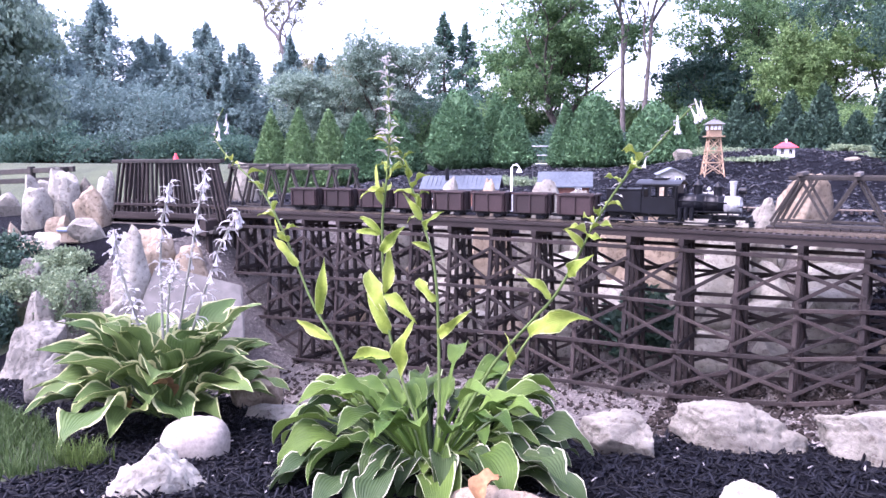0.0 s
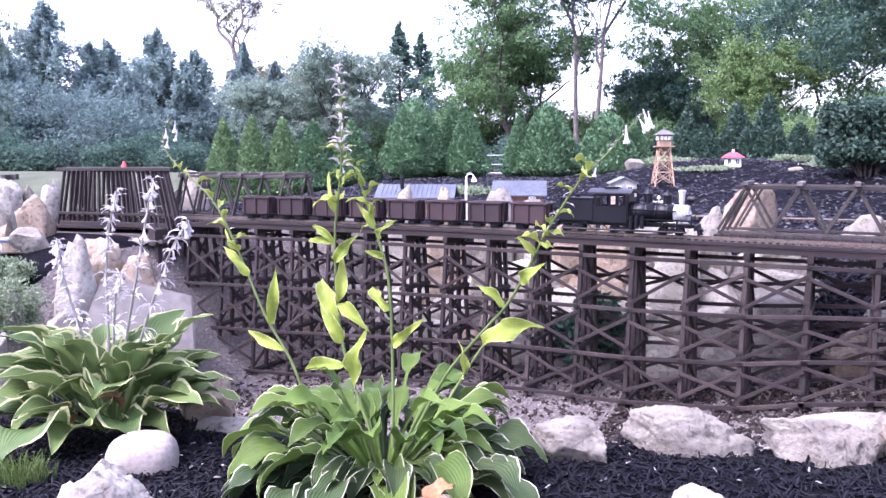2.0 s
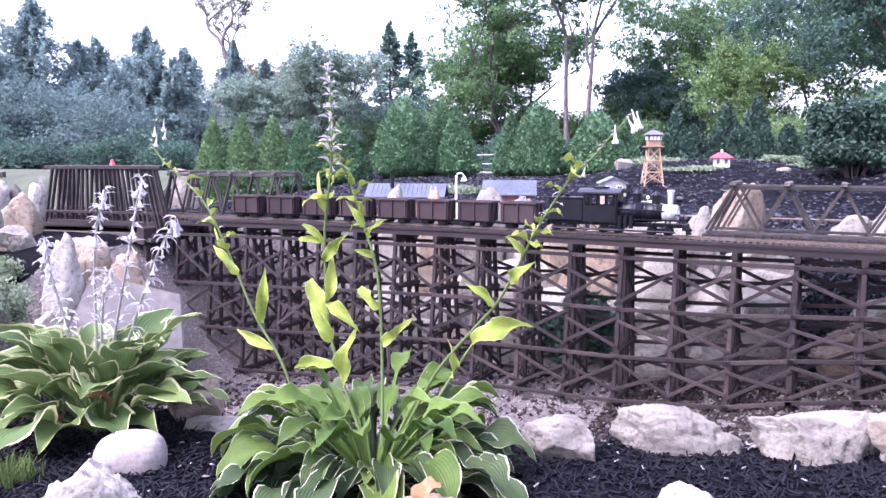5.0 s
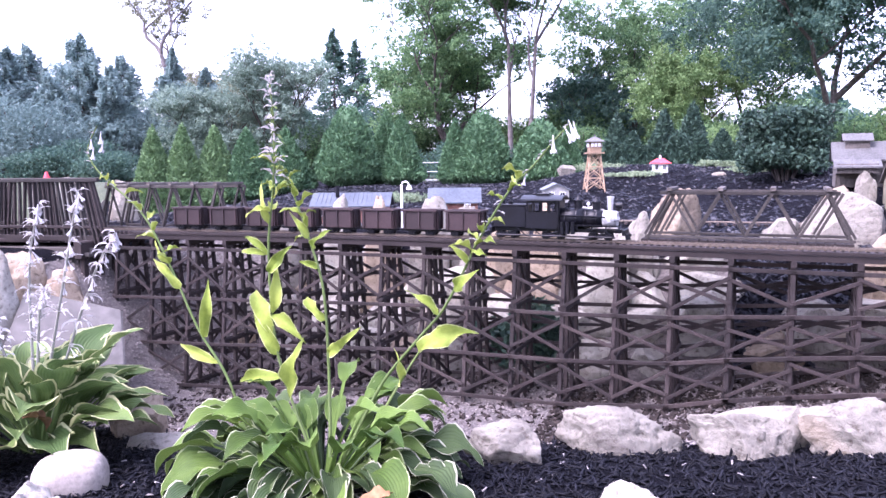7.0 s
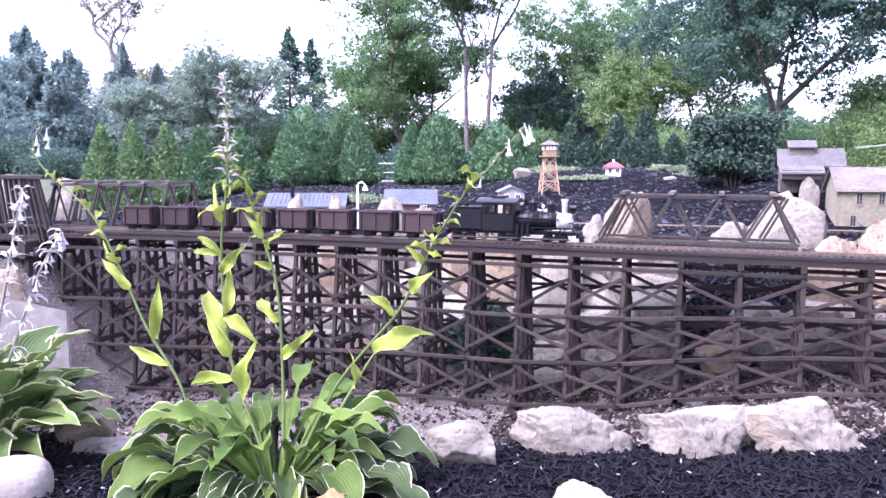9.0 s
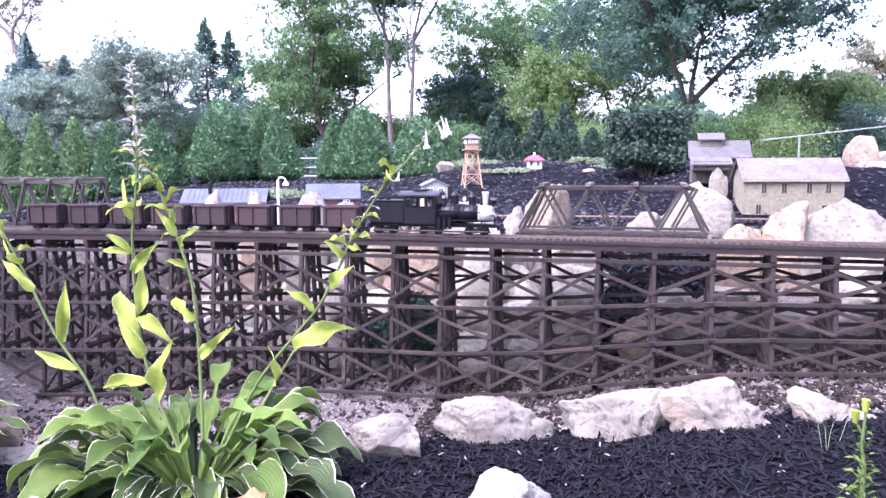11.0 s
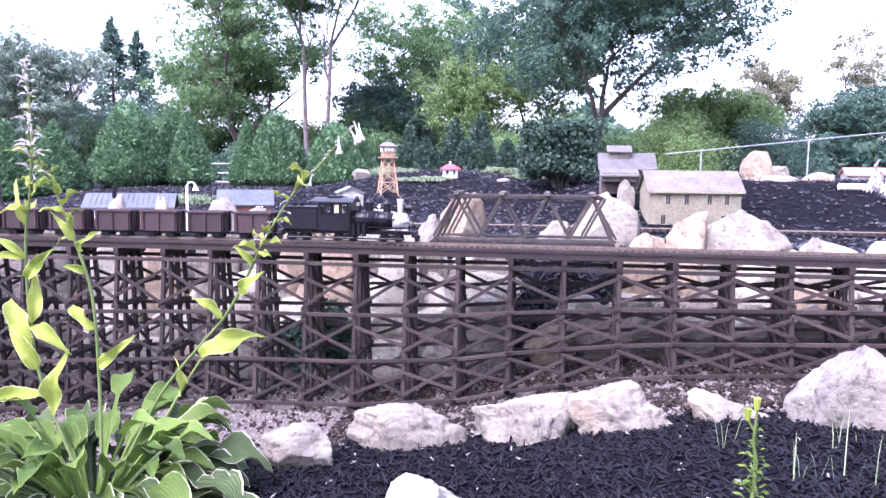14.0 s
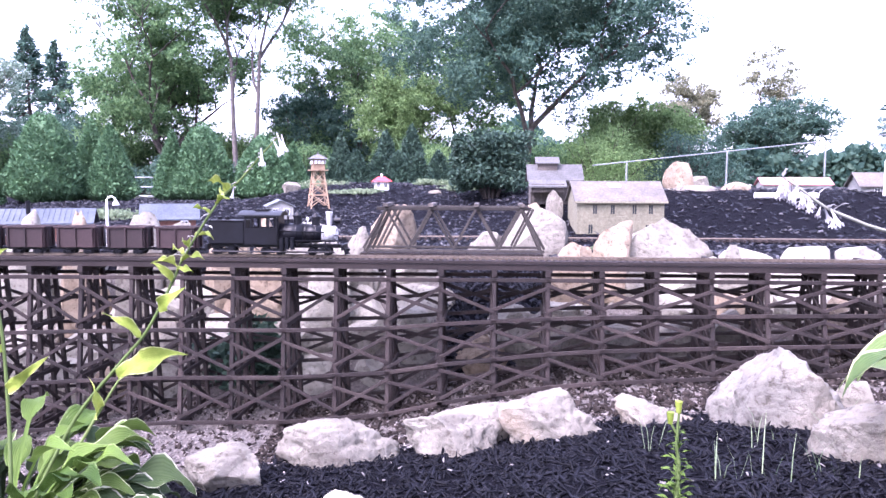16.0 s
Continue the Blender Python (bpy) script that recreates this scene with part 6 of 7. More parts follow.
dwarf_conifer(-4.85, 8.9, 1.78, 0.66, CONE, D, 7)
dwarf_conifer(-4.45, 8.6, 1.68, 0.72, CONE, D, 8, 8000)
dwarf_conifer(-3.85, 9.0, 1.62, 0.56, CONE, D, 9)
dwarf_conifer(-3.5, 9.1, 1.72, 0.95, CONE, "large rounded dwarf conifer on the mulch", 10, 10000, round_=0.6)
dwarf_conifer(-2.75, 9.3, 1.58, 0.92, CONE, "large rounded dwarf conifer on the mulch", 11, 10000, round_=0.55)
dwarf_conifer(-2.45, 9.6, 1.5, 0.5, CONE, D, 12)
for i, (x, y, top, w) in enumerate([(-3.1, 12.3, 1.42, 0.6), (-2.8, 12.4, 1.38, 0.6), (-2.45, 12.5, 1.45, 0.65), (-2.1, 12.5, 1.52, 0.7), (-1.75, 12.6, 1.48, 0.65),
                                    (-1.4, 12.6, 1.52, 0.65), (-1.05, 12.7, 1.48, 0.65), (-0.7, 12.7, 1.52, 0.7), (-0.35, 12.7, 1.45, 0.65), (0.05, 12.8, 1.5, 0.7), (-1.72, 13.4, 1.95, 0.75), (-1.25, 13.5, 2.05, 0.8), (-2.6, 13.6, 1.9, 0.8)]):
    dwarf_conifer(x, y, top, w, SPRUCE_DARK, "small dark conifer in the row behind the mound", 40 + i, 3500, "row of small conifers", 0.8, 0.10)
bush(0.20, 7.6, 1.58, 0.84, SPRUCE_DARK, "dense dark upright bush behind the garden railway", 60, 22000, 0.05, flat=0.35)
bush(-3.03, 1.57, 0.50, 0.30, GRASS_PALE, "grey-green low shrub in the rockery", 61, 6000, 0.018, name="low_shrub", flat=0.5)
bush(-3.38, 1.38, 0.36, 0.34, SPRUCE_DARK, "low dark green juniper in the rockery", 62, 6000, 0.022, name="juniper", flat=0.6)
bush(-3.66, 1.62, 0.58, 0.36, SPRUCE_DARK, "low dark green juniper in the rockery", 63, 5000, 0.022, name="juniper", flat=0.6)
bush(-3.42, 1.62, 0.45, 0.30, GRASS_PALE, "grey-green low shrub in the rockery", 65, 5000, 0.018, name="low_shrub", flat=0.6)
bush(-3.45, 1.80, 0.50, 0.30, GRASS_PALE, "grey-green low shrub in the rockery", 67, 4000, 0.018, name="low_shrub", flat=0.6)
bush(-0.95, 3.18, 0.30, 0.5, SPRUCE_DARK, "dark green shrub growing under the trestle", 64, 3500, 0.05, name="low_shrub")
for i, (x, y, w, h) in enumerate([(-1.3, 8.0, 0.7, 0.05), (-1.9, 8.9, 0.7, 0.10), (-0.6, 8.9, 0.35, 0.08), (-0.35, 8.8, 0.3, 0.07), (-0.15, 8.3, 0.5, 0.06), (-3.2, 6.2, 0.6, 0.10), (0.9, 4.2, 0.2, 0.05)]):
    bush(x, y, ground_z(x, y) + h, w, GRASS_PALE, "low sage-green groundcover cushion on the mulch", 70 + i, 1600, 0.03, name="groundcover")

# wire fence at the garden's edge
fence = thing("wire_fence", "galvanised wire fence with a top rail", "fence")
for x in (2.6, 4.4, 6.2, 8.0, 9.8):
    u = (x - 2.6) / 2.96
    y = 13.0 + 0.4 * u
    cylpart("post", (x, y, 0.5), (x, y, 1.33 + 0.33 * u), 0.016, GALV, fence, None, 8)
cylpart("top_rail", (2.0, 12.95, 1.27), (10.0, 14.0, 2.14), 0.011, GALV, fence, None, 8)
gate = thing("metal_gate", "low galvanised gate between the dwarf conifers", "gate")
for x in (-5.05, -4.55):
    cylpart("post", (x, 10.3, 0.6), (x, 10.3, 1.03), 0.014, GALV, gate, None, 8)
for z in (1.02, 0.88, 0.75):
    cylpart("bar", (-5.05, 10.3, z), (-4.55, 10.3, z), 0.008, GALV, gate, None, 8)
rail_fence = thing("rail_fence", "dark timber rail fence at the lawn's edge", "fence")
for z0, z1 in ((0.65, 0.73), (0.50, 0.58)):
    beam("rail", (-12.8, 6.0, z0), (-10.6, 6.2, z1), 0.05, 0.08, TIMBER_GREY, rail_fence)
for x in (-12.7, -11.6, -10.7):
    beam("post", (x, 6.1, -0.1), (x, 6.1, 0.76), 0.09, 0.09, TIMBER_GREY, rail_fence)


# ---- hostas ----
def leaf_mesh(name, stalk, length, width, rise, curl, material, wave, seed, fold=0.25, turn=0.4):
    """A ribbed oval leaf on its stalk, growing from the origin along +x; rise: the stalk's angle, curl: how far the blade bows down."""
    rng = random.Random(seed)
    n_s, n_b, m = 4, 11, 7
    vs, fs, uv = [], [], []
    p, a = Vector((0, 0, 0)), rise
    pts = [(p.copy(), a, -1.0)]
    for i in range(n_s):
        a = rise - 0.25 * curl * (i + 1) / n_s
        p = p + Vector((math.cos(a), 0, math.sin(a))) * stalk / n_s
        pts.append((p.copy(), a, -1.0))
    for i in range(n_b):
        v = (i + 1) / n_b
        a = rise - 0.25 * curl - curl * 0.9 * v ** 1.2
        p = p + Vector((math.cos(a), 0, math.sin(a))) * length / n_b
        pts.append((p.copy(), a, v))
    ph = rng.uniform(0, 6)
    twist = rng.uniform(-turn, turn)
    for p, a, v in pts:
        nrm = Vector((-math.sin(a), 0, math.cos(a)))
        if v < 0:
            w = 0.006
        else:
            w = max(0.0012, width / 2 * math.sin(math.pi * min(1, v ** 0.66 * 0.995)) ** 0.85 * (1.08 - 0.5 * v ** 3))
            w *= 1 + 0.25 * wave * math.sin(v * 9 + ph * 2)
        tw = twist * max(v, 0)
        for k in range(m):
            u = -1 + 2 * k / (m - 1)
            cup = fold * w * abs(u) ** 1.3
            rip = wave * w * math.sin(v * 11 + ph + (2.0 if u > 0 else 0)) * abs(u) ** 2 if v > 0.05 else 0
            vs.append(p + Vector((0, math.cos(tw), 0)) * u * w + nrm * (cup + rip + math.sin(tw) * u * w))
            uv.append((u if v >= 0 else 0.0, max(v, 0)))
    rows = len(pts)
    for i in range(rows - 1):
        for k in range(m - 1):
            fs.append((i * m + k, i * m + k + 1, (i + 1) * m + k + 1, (i + 1) * m + k))
    me = mesh_of(name, vs, fs, material, True)
    layer = me.uv_layers.new(name="UVMap")
    for loop in me.loops:
        layer.data[loop.index].uv = uv[loop.vertex_index]
    return me


def hosta(name, x, y, label, materials, leaves, reach, blade, seed, tall, z=None, bow=(75, 115), broad=(0.38, 0.52), rise=26):
    rng = random.Random(seed)
    z0 = land(x, y) - 0.01 if z is None else z
    h = thing(name, label, "plant", at=(x, y, z0))
    kinds = []
    for i in range(18):
        u = i / 17
        L = blade * rng.uniform(0.8, 1.15) * (1.08 - 0.15 * u)
        kinds.append(leaf_mesh("leaf", reach * rng.uniform(0.5, 0.85) * (1 + 0.6 * u), L, L * rng.uniform(*broad), radians(rise + tall * u + rng.uniform(-6, 6)),
                               radians(rng.uniform(*bow) - 8 * u), materials[i * len(materials) // 18], rng.uniform(0.1, 0.4), seed * 50 + i, rng.uniform(0.15, 0.65)))
    for i in range(leaves):
        u = i / leaves
        k = min(17, max(0, int(u * 18 + rng.uniform(-2, 2))))
        a = i * 2.39996 + rng.uniform(-0.25, 0.25)
        s = rng.uniform(0.85, 1.12) * (1.0 - 0.18 * u)
        m = Matrix.Translation((0.03 * math.cos(a), 0.03 * math.sin(a), 0.0)) @ Matrix.Rotation(a, 4, "Z") @ Matrix.Rotation(rng.uniform(-0.35, 0.35), 4, "X") @ Matrix.Scale(s, 4)
        put("leaf", kinds[k], h, "", m)
    return h


hosta_main = hosta("hosta", -0.93, 1.30, "green hosta with thin white leaf edges in black mulch", [HOSTA_BLUE, HOSTA_BLUE, HOSTA, HOSTA_BLUE, HOSTA, HOSTA_PLAIN], 180, 0.285, 0.168, 3, 46, None, (70, 120), (0.42, 0.56))
hosta_var = hosta("hosta", -1.97, 1.27, "variegated hosta with wide cream leaf edges and browned leaves", [HOSTA_VAR], 80, 0.295, 0.235, 5, 52, None, (45, 85), (0.48, 0.62), 36)
hosta_right = hosta("hosta", 1.53, 1.44, "hosta with yellow-green leaves beside a white boulder", [HOSTA_VAR, HOSTA], 46, 0.44, 0.25, 7, 60)


STEMS = {}


def scape(parent_thing, name, points, radius, material, label=""):
    """A flower stem through the points, in the world."""
    o = Vector(parent_thing.matrix_basis.translation)
    P = [Vector(p) - o for p in points]
    fine = []
    for i in range(len(P) - 1):
        p0, p1, p2, p3 = P[max(i - 1, 0)], P[i], P[i + 1], P[min(i + 2, len(P) - 1)]
        for k in range(5):
            t = k / 5
            fine.append(0.5 * (2 * p1 + (p2 - p0) * t + (2 * p0 - 5 * p1 + 4 * p2 - p3) * t * t + (3 * p1 - p0 - 3 * p2 + p3) * t ** 3))
    fine.append(P[-1])
    n = len(fine)
    v, f = tube_verts(fine, [radius * (1 - 0.65 * i / n) for i in range(n)], 6)
    ob = put(name, mesh_of(name, v, f, material, True), parent_thing, label)
    STEMS[ob.name] = fine
    return ob, fine


def small_leaf(w, seed, material, name="bract"):
    k = random.Random(seed)
    return leaf_mesh(name, 0.02, 1.0, w, 0.5, k.uniform(1.0, 1.9), material, k.uniform(0.5, 1.1), seed, k.uniform(0.3, 0.9), 1.3)


def bract(stem, base, tip, width):
    """A clasping leaf on a flower stem, from base to tip in the world."""
    o = Vector(stem.parent.matrix_basis.translation)
    a, b = Vector(base) - o, Vector(tip) - o
    near = min(STEMS[stem.name], key=lambda p: (p - a).length)
    a, b = near, near + (b - a)
    d = b - a
    me = small_leaf(width / d.length * 0.9, int(width * 1e4 + base[2] * 1e3), BRACT)
    x = d.normalized()
    k = base[0] * 97 + base[2] * 53
    z = Vector((0.55 + 0.5 * math.sin(k), -0.75, 0.45 + 0.4 * math.cos(k * 1.3)))
    y = z.cross(x).normalized()
    z = x.cross(y).normalized()
    m = Matrix((x, y, z)).transposed().to_4x4()
    return put("bract", me, stem, "yellow-green bract", Matrix.Translation(a) @ m @ Matrix.Scale(d.length, 4))


def blossom_mesh(length, seed, material):
    """A hanging bell of six narrow petals."""
    rng = random.Random(seed)
    vs, fs = [], []
    seg = 12
    for i, (t, r) in enumerate([(0, 0.03), (0.3, 0.045), (0.6, 0.085), (0.85, 0.13), (1.0, 0.19)]):
        for k in range(seg):
            a = 6.2832 * k / seg
            tt = t - (0.22 if k % 2 and i == 4 else 0)
            vs.append((math.cos(a) * r * length, math.sin(a) * r * length, -tt * length))
    for i in range(4):
        for k in range(seg):
            fs.append((i * seg + k, i * seg + (k + 1) % seg, (i + 1) * seg + (k + 1) % seg, (i + 1) * seg + k))
    return mesh_of("blossom", vs, fs, material, True)


BELLS = [blossom_mesh(0.045, 1, PETAL), blossom_mesh(0.038, 2, PETAL_DRY), blossom_mesh(0.055, 3, PETAL)]


def pods(stem, fine, start, count, seed, bells=0.0, size=1.0, bract_size=0.03):
    """Small bracts and spent pods along the upper stem, bells at its end."""
    rng = random.Random(seed)
    n = len(fine)
    leaf = small_leaf(0.15, seed, PETAL_DRY if seed % 2 else STEM)
    for i in range(count):
        u = start + (0.99 - start) * i / count
        p = fine[min(n - 1, int(u * n))]
        a = rng.uniform(0, 6.28)
        if rng.random() < bells * u:
            m = Matrix.Translation(p + Vector((math.cos(a), math.sin(a), 0)) * 0.006 * size) @ Matrix.Rotation(rng.uniform(-0.5, 0.5), 4, "X") @ Matrix.Rotation(rng.uniform(-0.6, 0.6), 4, "Y") @ Matrix.Scale(size, 4)
            put("blossom", BELLS[rng.randrange(3)], stem, "drooping pale lilac blossom", m)
        else:
            m = Matrix.Translation(p) @ Matrix.Rotation(a, 4, "Z") @ Matrix.Rotation(-rng.uniform(0.0, 1.0), 4, "Y") @ Matrix.Scale(bract_size * rng.uniform(0.6, 1.2) * (1.3 - 0.6 * u), 4)
            put("pod_bract", leaf, stem, "", m)


scape_a, fa = scape(hosta_main, "flower_stem", [(-0.97, 1.32, 0.2), (-1.10, 1.36, 0.45), (-1.12, 1.36, 0.73), (-1.09, 1.35, 0.91), (-1.08, 1.35, 1.06), (-1.09, 1.35, 1.20)], 0.0048, STEM)
pods(scape_a, fa, 0.62, 54, 1, 0.05, 0.45, 0.05)
scape_b, fb = scape(hosta_main, "flower_stem", [(-0.92, 1.33, 0.2), (-0.95, 1.38, 0.42), (-0.96, 1.38, 0.637), (-1.0, 1.38, 0.773), (-1.053, 1.38, 0.909), (-1.10, 1.38, 1.0), (-1.11, 1.38, 1.12)], 0.0048, STEM)
pods(scape_b, fb, 0.66, 40, 2, 0.04, 0.45, 0.045)
scape_l, fl = scape(hosta_main, "flower_stem", [(-1.05, 1.3, 0.15), (-1.158, 1.3, 0.25), (-1.235, 1.3, 0.402), (-1.326, 1.3, 0.523), (-1.418, 1.3, 0.697), (-1.513, 1.3, 0.842), (-1.664, 1.3, 0.951), (-1.71, 1.3, 1.02), (-1.667, 1.3, 1.09)], 0.0048, STEM)
pods(scape_l, fl, 0.55, 22, 3, 0.0, 0.7, 0.028)
for k, (dx, dz) in enumerate(((-0.02, 1.06), (0.01, 1.075), (-0.035, 1.03), (-0.005, 1.05))):
    put("blossom", BELLS[2], scape_l, "drooping pale lilac blossom", Matrix.Translation(Vector((-1.675 + dx, 1.3 + 0.01 * k, dz)) - hosta_main.matrix_basis.translation) @ Matrix.Rotation(0.1 * k, 4, "Y") @ Matrix.Scale(0.7, 4))
scape_r, fr = scape(hosta_main, "flower_stem", [(-0.88, 1.36, 0.22), (-0.799, 1.4, 0.394), (-0.686, 1.4, 0.529), (-0.618, 1.4, 0.608), (-0.553, 1.4, 0.725), (-0.526, 1.4, 0.78), (-0.447, 1.4, 0.901), (-0.384, 1.4, 0.964), (-0.337, 1.4, 1.018), (-0.296, 1.4, 1.059)], 0.0048, STEM)
pods(scape_r, fr, 0.55, 26, 5, 0.1, 0.6, 0.026)
for k, (dx, dz) in enumerate(((-0.012, 1.05), (0.0, 1.065), (0.014, 1.06), (-0.03, 1.03))):
    put("blossom", BELLS[2], scape_r, "drooping pale lilac blossom", Matrix.Translation(Vector((-0.30 + dx, 1.4 - 0.01 * k, dz)) - hosta_main.matrix_basis.translation) @ Matrix.Rotation(-0.5 + 0.15 * k, 4, "Y") @ Matrix.Scale(0.75, 4))
scape_s, fs_ = scape(hosta_main, "flower_stem", [(-0.85, 1.34, 0.2), (-0.75, 1.37, 0.38), (-0.68, 1.38, 0.494), (-0.63, 1.39, 0.56)], 0.0048, STEM)
for stem, fine, seed in ((scape_a, fa, 71), (scape_b, fb, 72), (scape_r, fr, 73), (scape_l, fl, 74)):
    # smaller clasping leaves towards the flowers
    rng = random.Random(seed)
    shapes = [small_leaf(0.26, seed * 10 + i, BRACT) for i in range(3)]
    for i in range(9):
        u = 0.50 + 0.24 * i / 9
        put("bract", shapes[i % 3], stem, "yellow-green bract", Matrix.Translation(fine[int(u * len(fine))]) @ Matrix.Rotation(i * 2.4 + seed, 4, "Z") @ Matrix.Rotation(-rng.uniform(0.4, 1.1), 4, "Y") @ Matrix.Scale(rng.uniform(0.05, 0.085) * (1.45 - 0.9 * u), 4))
bract(scape_a, (-1.160, 1.38, 0.526), (-1.228, 1.34, 0.691), 0.045)
bract(scape_a, (-1.152, 1.38, 0.445), (-1.210, 1.34, 0.587), 0.045)
bract(scape_a, (-1.140, 1.38, 0.561), (-1.070, 1.34, 0.709), 0.03)
bract(scape_a, (-1.130, 1.38, 0.578), (-1.006, 1.34, 0.535), 0.035)
bract(scape_a, (-1.156, 1.38, 0.720), (-1.257, 1.34, 0.746), 0.02)
bract(scape_a, (-1.176, 1.38, 0.751), (-1.234, 1.34, 0.828), 0.02)
bract(scape_a, (-1.157, 1.38, 0.688), (-1.088, 1.34, 0.763), 0.03)
bract(scape_a, (-1.164, 1.38, 0.814), (-1.181, 1.34, 0.939), 0.02)
bract(scape_a, (-1.135, 1.38, 0.266), (-1.102, 1.34, 0.444), 0.045)
bract(scape_a, (-1.154, 1.38, 0.363), (-1.344, 1.34, 0.359), 0.035)
bract(scape_b, (-1.032, 1.38, 0.758), (-1.068, 1.34, 0.848), 0.025)
bract(scape_b, (-1.013, 1.38, 0.743), (-0.968, 1.34, 0.806), 0.02)
bract(scape_b, (-1.005, 1.38, 0.683), (-1.041, 1.34, 0.711), 0.02)
bract(scape_b, (-0.988, 1.38, 0.576), (-1.052, 1.34, 0.648), 0.03)
bract(scape_b, (-0.970, 1.38, 0.469), (-0.856, 1.34, 0.552), 0.03)
bract(scape_b, (-1.096, 1.38, 0.863), (-1.067, 1.34, 0.909), 0.015)
bract(scape_l, (-1.497, 1.38, 0.560), (-1.557, 1.34, 0.661), 0.03)
bract(scape_l, (-1.398, 1.38, 0.431), (-1.336, 1.34, 0.592), 0.035)
bract(scape_l, (-1.355, 1.38, 0.349), (-1.515, 1.34, 0.416), 0.03)
bract(scape_l, (-1.283, 1.38, 0.213), (-1.380, 1.34, 0.275), 0.035)
bract(scape_l, (-1.528, 1.38, 0.645), (-1.561, 1.34, 0.714), 0.015)
bract(scape_r, (-0.649, 1.38, 0.611), (-0.719, 1.34, 0.696), 0.03)
bract(scape_r, (-0.613, 1.38, 0.656), (-0.550, 1.34, 0.715), 0.035)
bract(scape_r, (-0.571, 1.38, 0.727), (-0.586, 1.34, 0.780), 0.02)
bract(scape_r, (-0.565, 1.38, 0.754), (-0.530, 1.34, 0.783), 0.015)
bract(scape_s, (-0.678, 1.38, 0.494), (-0.548, 1.34, 0.614), 0.05)
bract(scape_s, (-0.732, 1.38, 0.413), (-0.693, 1.34, 0.506), 0.035)

for i, pts in enumerate([[(-1.99, 1.28, 0.3), (-2.0, 1.3, 0.66), (-1.935, 1.3, 0.86)], [(-1.93, 1.28, 0.3), (-1.83, 1.3, 0.69), (-1.765, 1.3, 0.90)],
                         [(-1.88, 1.28, 0.3), (-1.724, 1.3, 0.643), (-1.62, 1.3, 0.78)], [(-2.08, 1.28, 0.3), (-2.243, 1.3, 0.547), (-2.255, 1.3, 0.68)],
                         [(-2.02, 1.24, 0.3), (-2.10, 1.22, 0.55), (-2.13, 1.22, 0.70)], [(-1.92, 1.24, 0.3), (-1.86, 1.22, 0.55), (-1.80, 1.2, 0.62)]]):
    st, fn = scape(hosta_var, "flower_stem", pts, 0.005, STEM_PALE, "pale lilac flower stem")
    pods(st, fn, 0.25, 66, 11 + 2 * i, 0.4, 0.75, 0.05)
st, fn = scape(hosta_right, "flower_stem", [(1.40, 1.4, 0.4), (1.15, 1.3, 0.78), (0.917, 1.25, 0.875), (0.843, 1.25, 0.907), (0.787, 1.25, 0.946), (0.754, 1.25, 0.968)], 0.005, STEM_PALE, "pale bent flower stem")
pods(st, fn, 0.55, 30, 31, 0.9, 0.8, 0.05)
for i, (x, y, z, a) in enumerate([(-0.60, 1.075, 0.205, 250), (-1.80, 1.10, 0.16, 60), (-1.87, 1.03, 0.10, 130)]):
    me = leaf_mesh("dry_leaf", 0.01, 0.075, 0.05, 0.5, 1.9, DEAD, 0.35, 90 + i, 0.8)
    ob = new("dry_leaf", me)
    ob.parent = hosta_main if i == 0 else hosta_var
    par = ob.parent.matrix_basis.translation
    ob.matrix_basis = Matrix.Translation(Vector((x, y, z + (0.06 if i == 0 else 0.1))) - par) @ Matrix.Rotation(radians(a), 4, "Z")
    tagged(ob, "curled brown dead leaf")

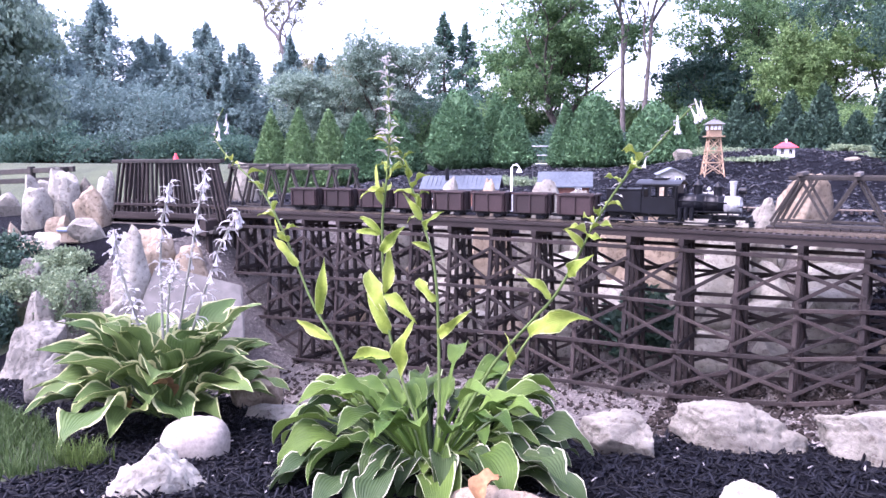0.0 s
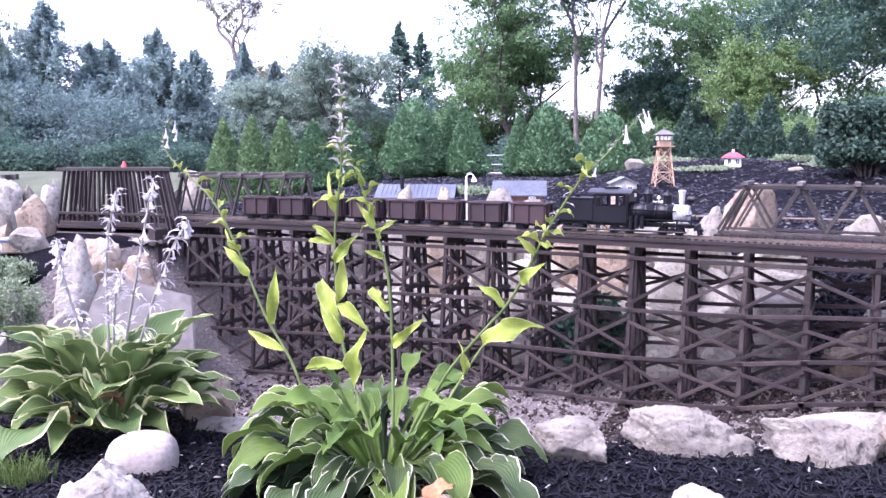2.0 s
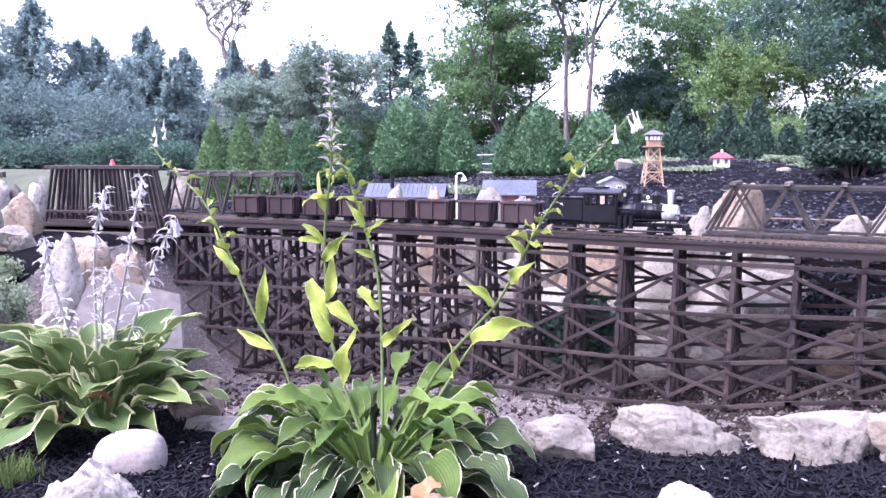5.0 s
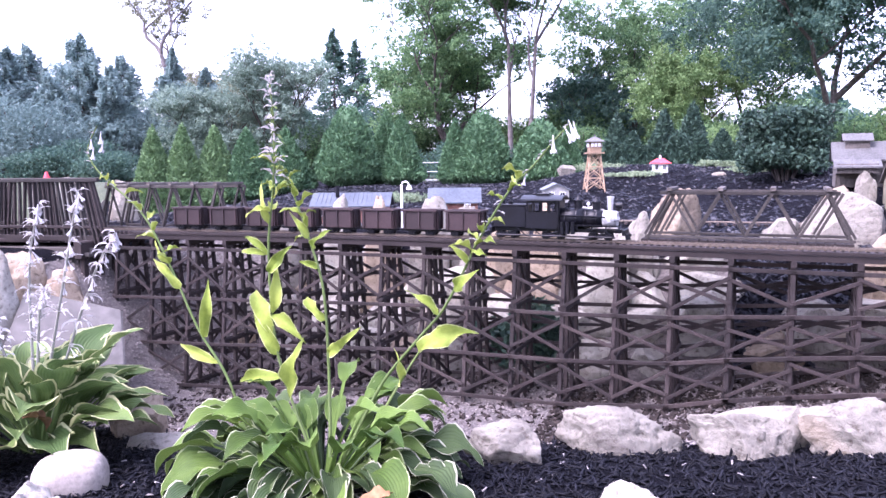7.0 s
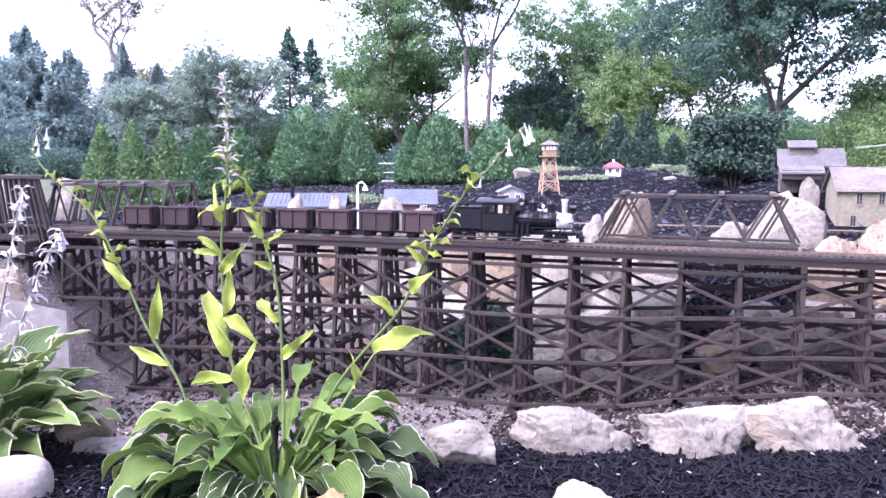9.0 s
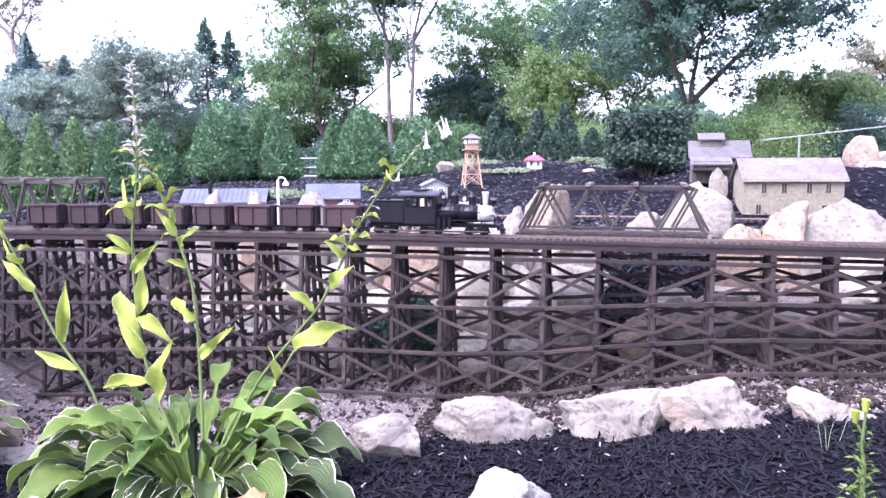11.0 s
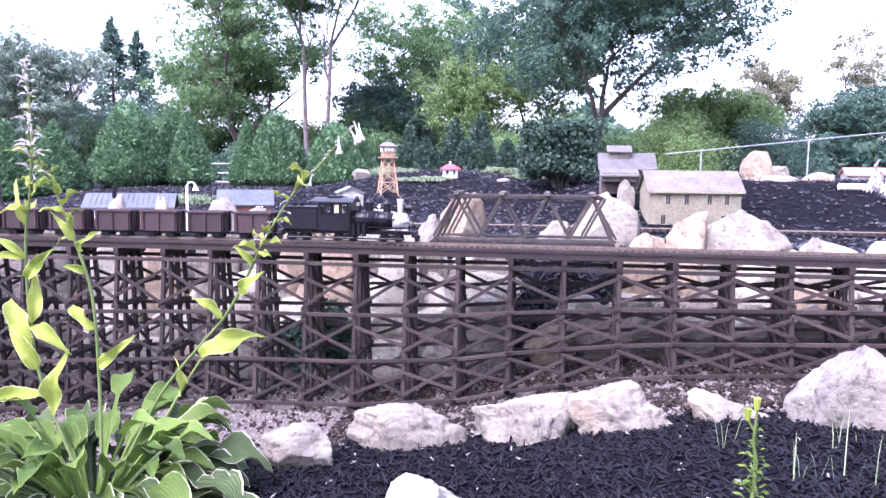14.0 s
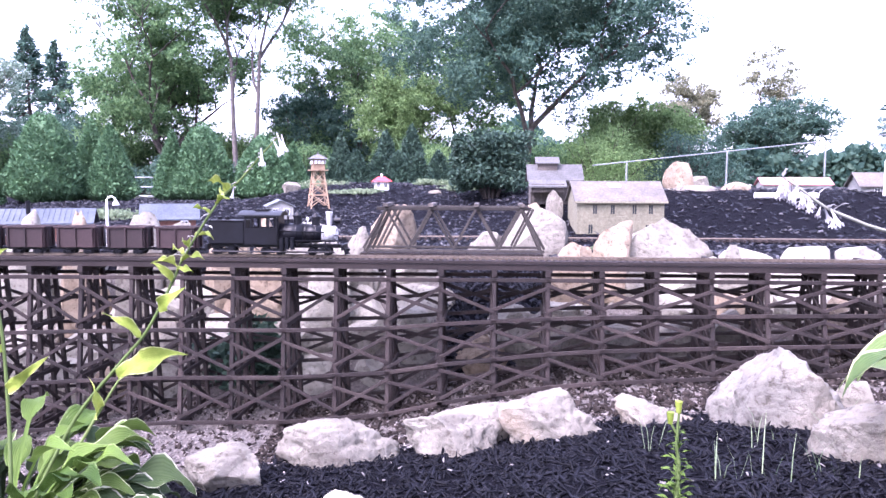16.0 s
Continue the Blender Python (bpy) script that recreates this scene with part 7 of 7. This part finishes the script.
# young weed and grass on the mulch
wx, wy = 0.567, 1.25
wz = land(wx, wy) - 0.005
weed = thing("weed", "upright young weed with narrow leaves in the mulch", "plant", at=(wx, wy, wz))
stm, fn = scape(weed, "stem", [(wx, wy, wz), (wx + 0.004, wy, wz + 0.10), (wx - 0.002, wy, 0.42), (wx + 0.002, wy, 0.505)], 0.0055, STEM)
wl = [small_leaf(0.16, 200 + i, HOSTA_PLAIN, "leaf") for i in range(3)]
rng = random.Random(9)
for i in range(46):
    u = (i / 46) ** 1.25
    put("leaf", wl[i % 3], weed, "", Matrix.Translation((0.002, 0, 0.01 + (0.445 - wz) * u)) @ Matrix.Rotation(i * 2.4, 4, "Z") @ Matrix.Rotation(-rng.uniform(0.2, 1.0), 4, "Y") @ Matrix.Scale(0.046 * (1.15 - 0.65 * u), 4))
for dx, dz in ((0.0, 0.505), (-0.016, 0.482)):
    cylpart("bud", (dx, 0, dz - wz - 0.018), (dx, 0, dz - wz + 0.006), 0.005, BRACT, weed, 0.008, 8, "pale yellow bud")
cylpart("bud_stalk", (-0.001, 0, 0.44 - wz), (-0.016, 0, 0.466 - wz), 0.0025, STEM, weed, None, 6)


def grass(name, label, n, want, x0, x1, y0, y1, h, material, seed, test=None):
    nr = np.random.default_rng(seed)
    rg = random.Random(seed)
    out = []
    while len(out) < n:
        x, y = rg.uniform(x0, x1), rg.uniform(y0, y1)
        if (want is None or kind_of_ground(x, y) == want) and (test is None or test(x, y)):
            out.append((x, y, land(x, y) - 0.004))
    P = np.array(out)
    a = nr.uniform(0, 6.283, n)
    L = nr.uniform(0.4, 1.2, (n, 1)) * h
    lean = nr.uniform(0.1, 0.7, (n, 1))
    d = np.stack([np.cos(a), np.sin(a), np.zeros(n)], 1)
    s = np.stack([-np.sin(a), np.cos(a), np.zeros(n)], 1) * 0.0014
    mid = P + d * lean * L * 0.35 + np.array([0, 0, 1]) * L * 0.6
    tip = P + d * lean * L + np.array([0, 0, 1]) * L * 0.95
    q = np.stack([P - s, P + s, mid + s * 0.8, mid - s * 0.8, mid - s * 0.8, mid + s * 0.8, tip + s * 0.1, tip - s * 0.1], 1).reshape(-1, 3)
    return tagged(new(name, quads_mesh(name, q, 4, material)), label, "grass", kind="stuff")


grass("lawn_grass", "uncut green lawn grass beside the rocks", 26000, 0, -3.6, -1.45, 0.3, 1.2, 0.045, GRASS, 21)
grass("grass_tufts", "thin pale grass tufts in the mulch", 34, 1, 0.60, 1.1, 1.35, 1.75, 0.12, GRASS_PALE, 22, lambda x, y: noise.noise((x * 6, y * 6, 2)) > 0.12)
grass("grass_tufts", "green weeds at the edge of the lawn", 320, None, -1.78, -1.64, 0.76, 0.86, 0.07, GRASS_LIGHT, 23)
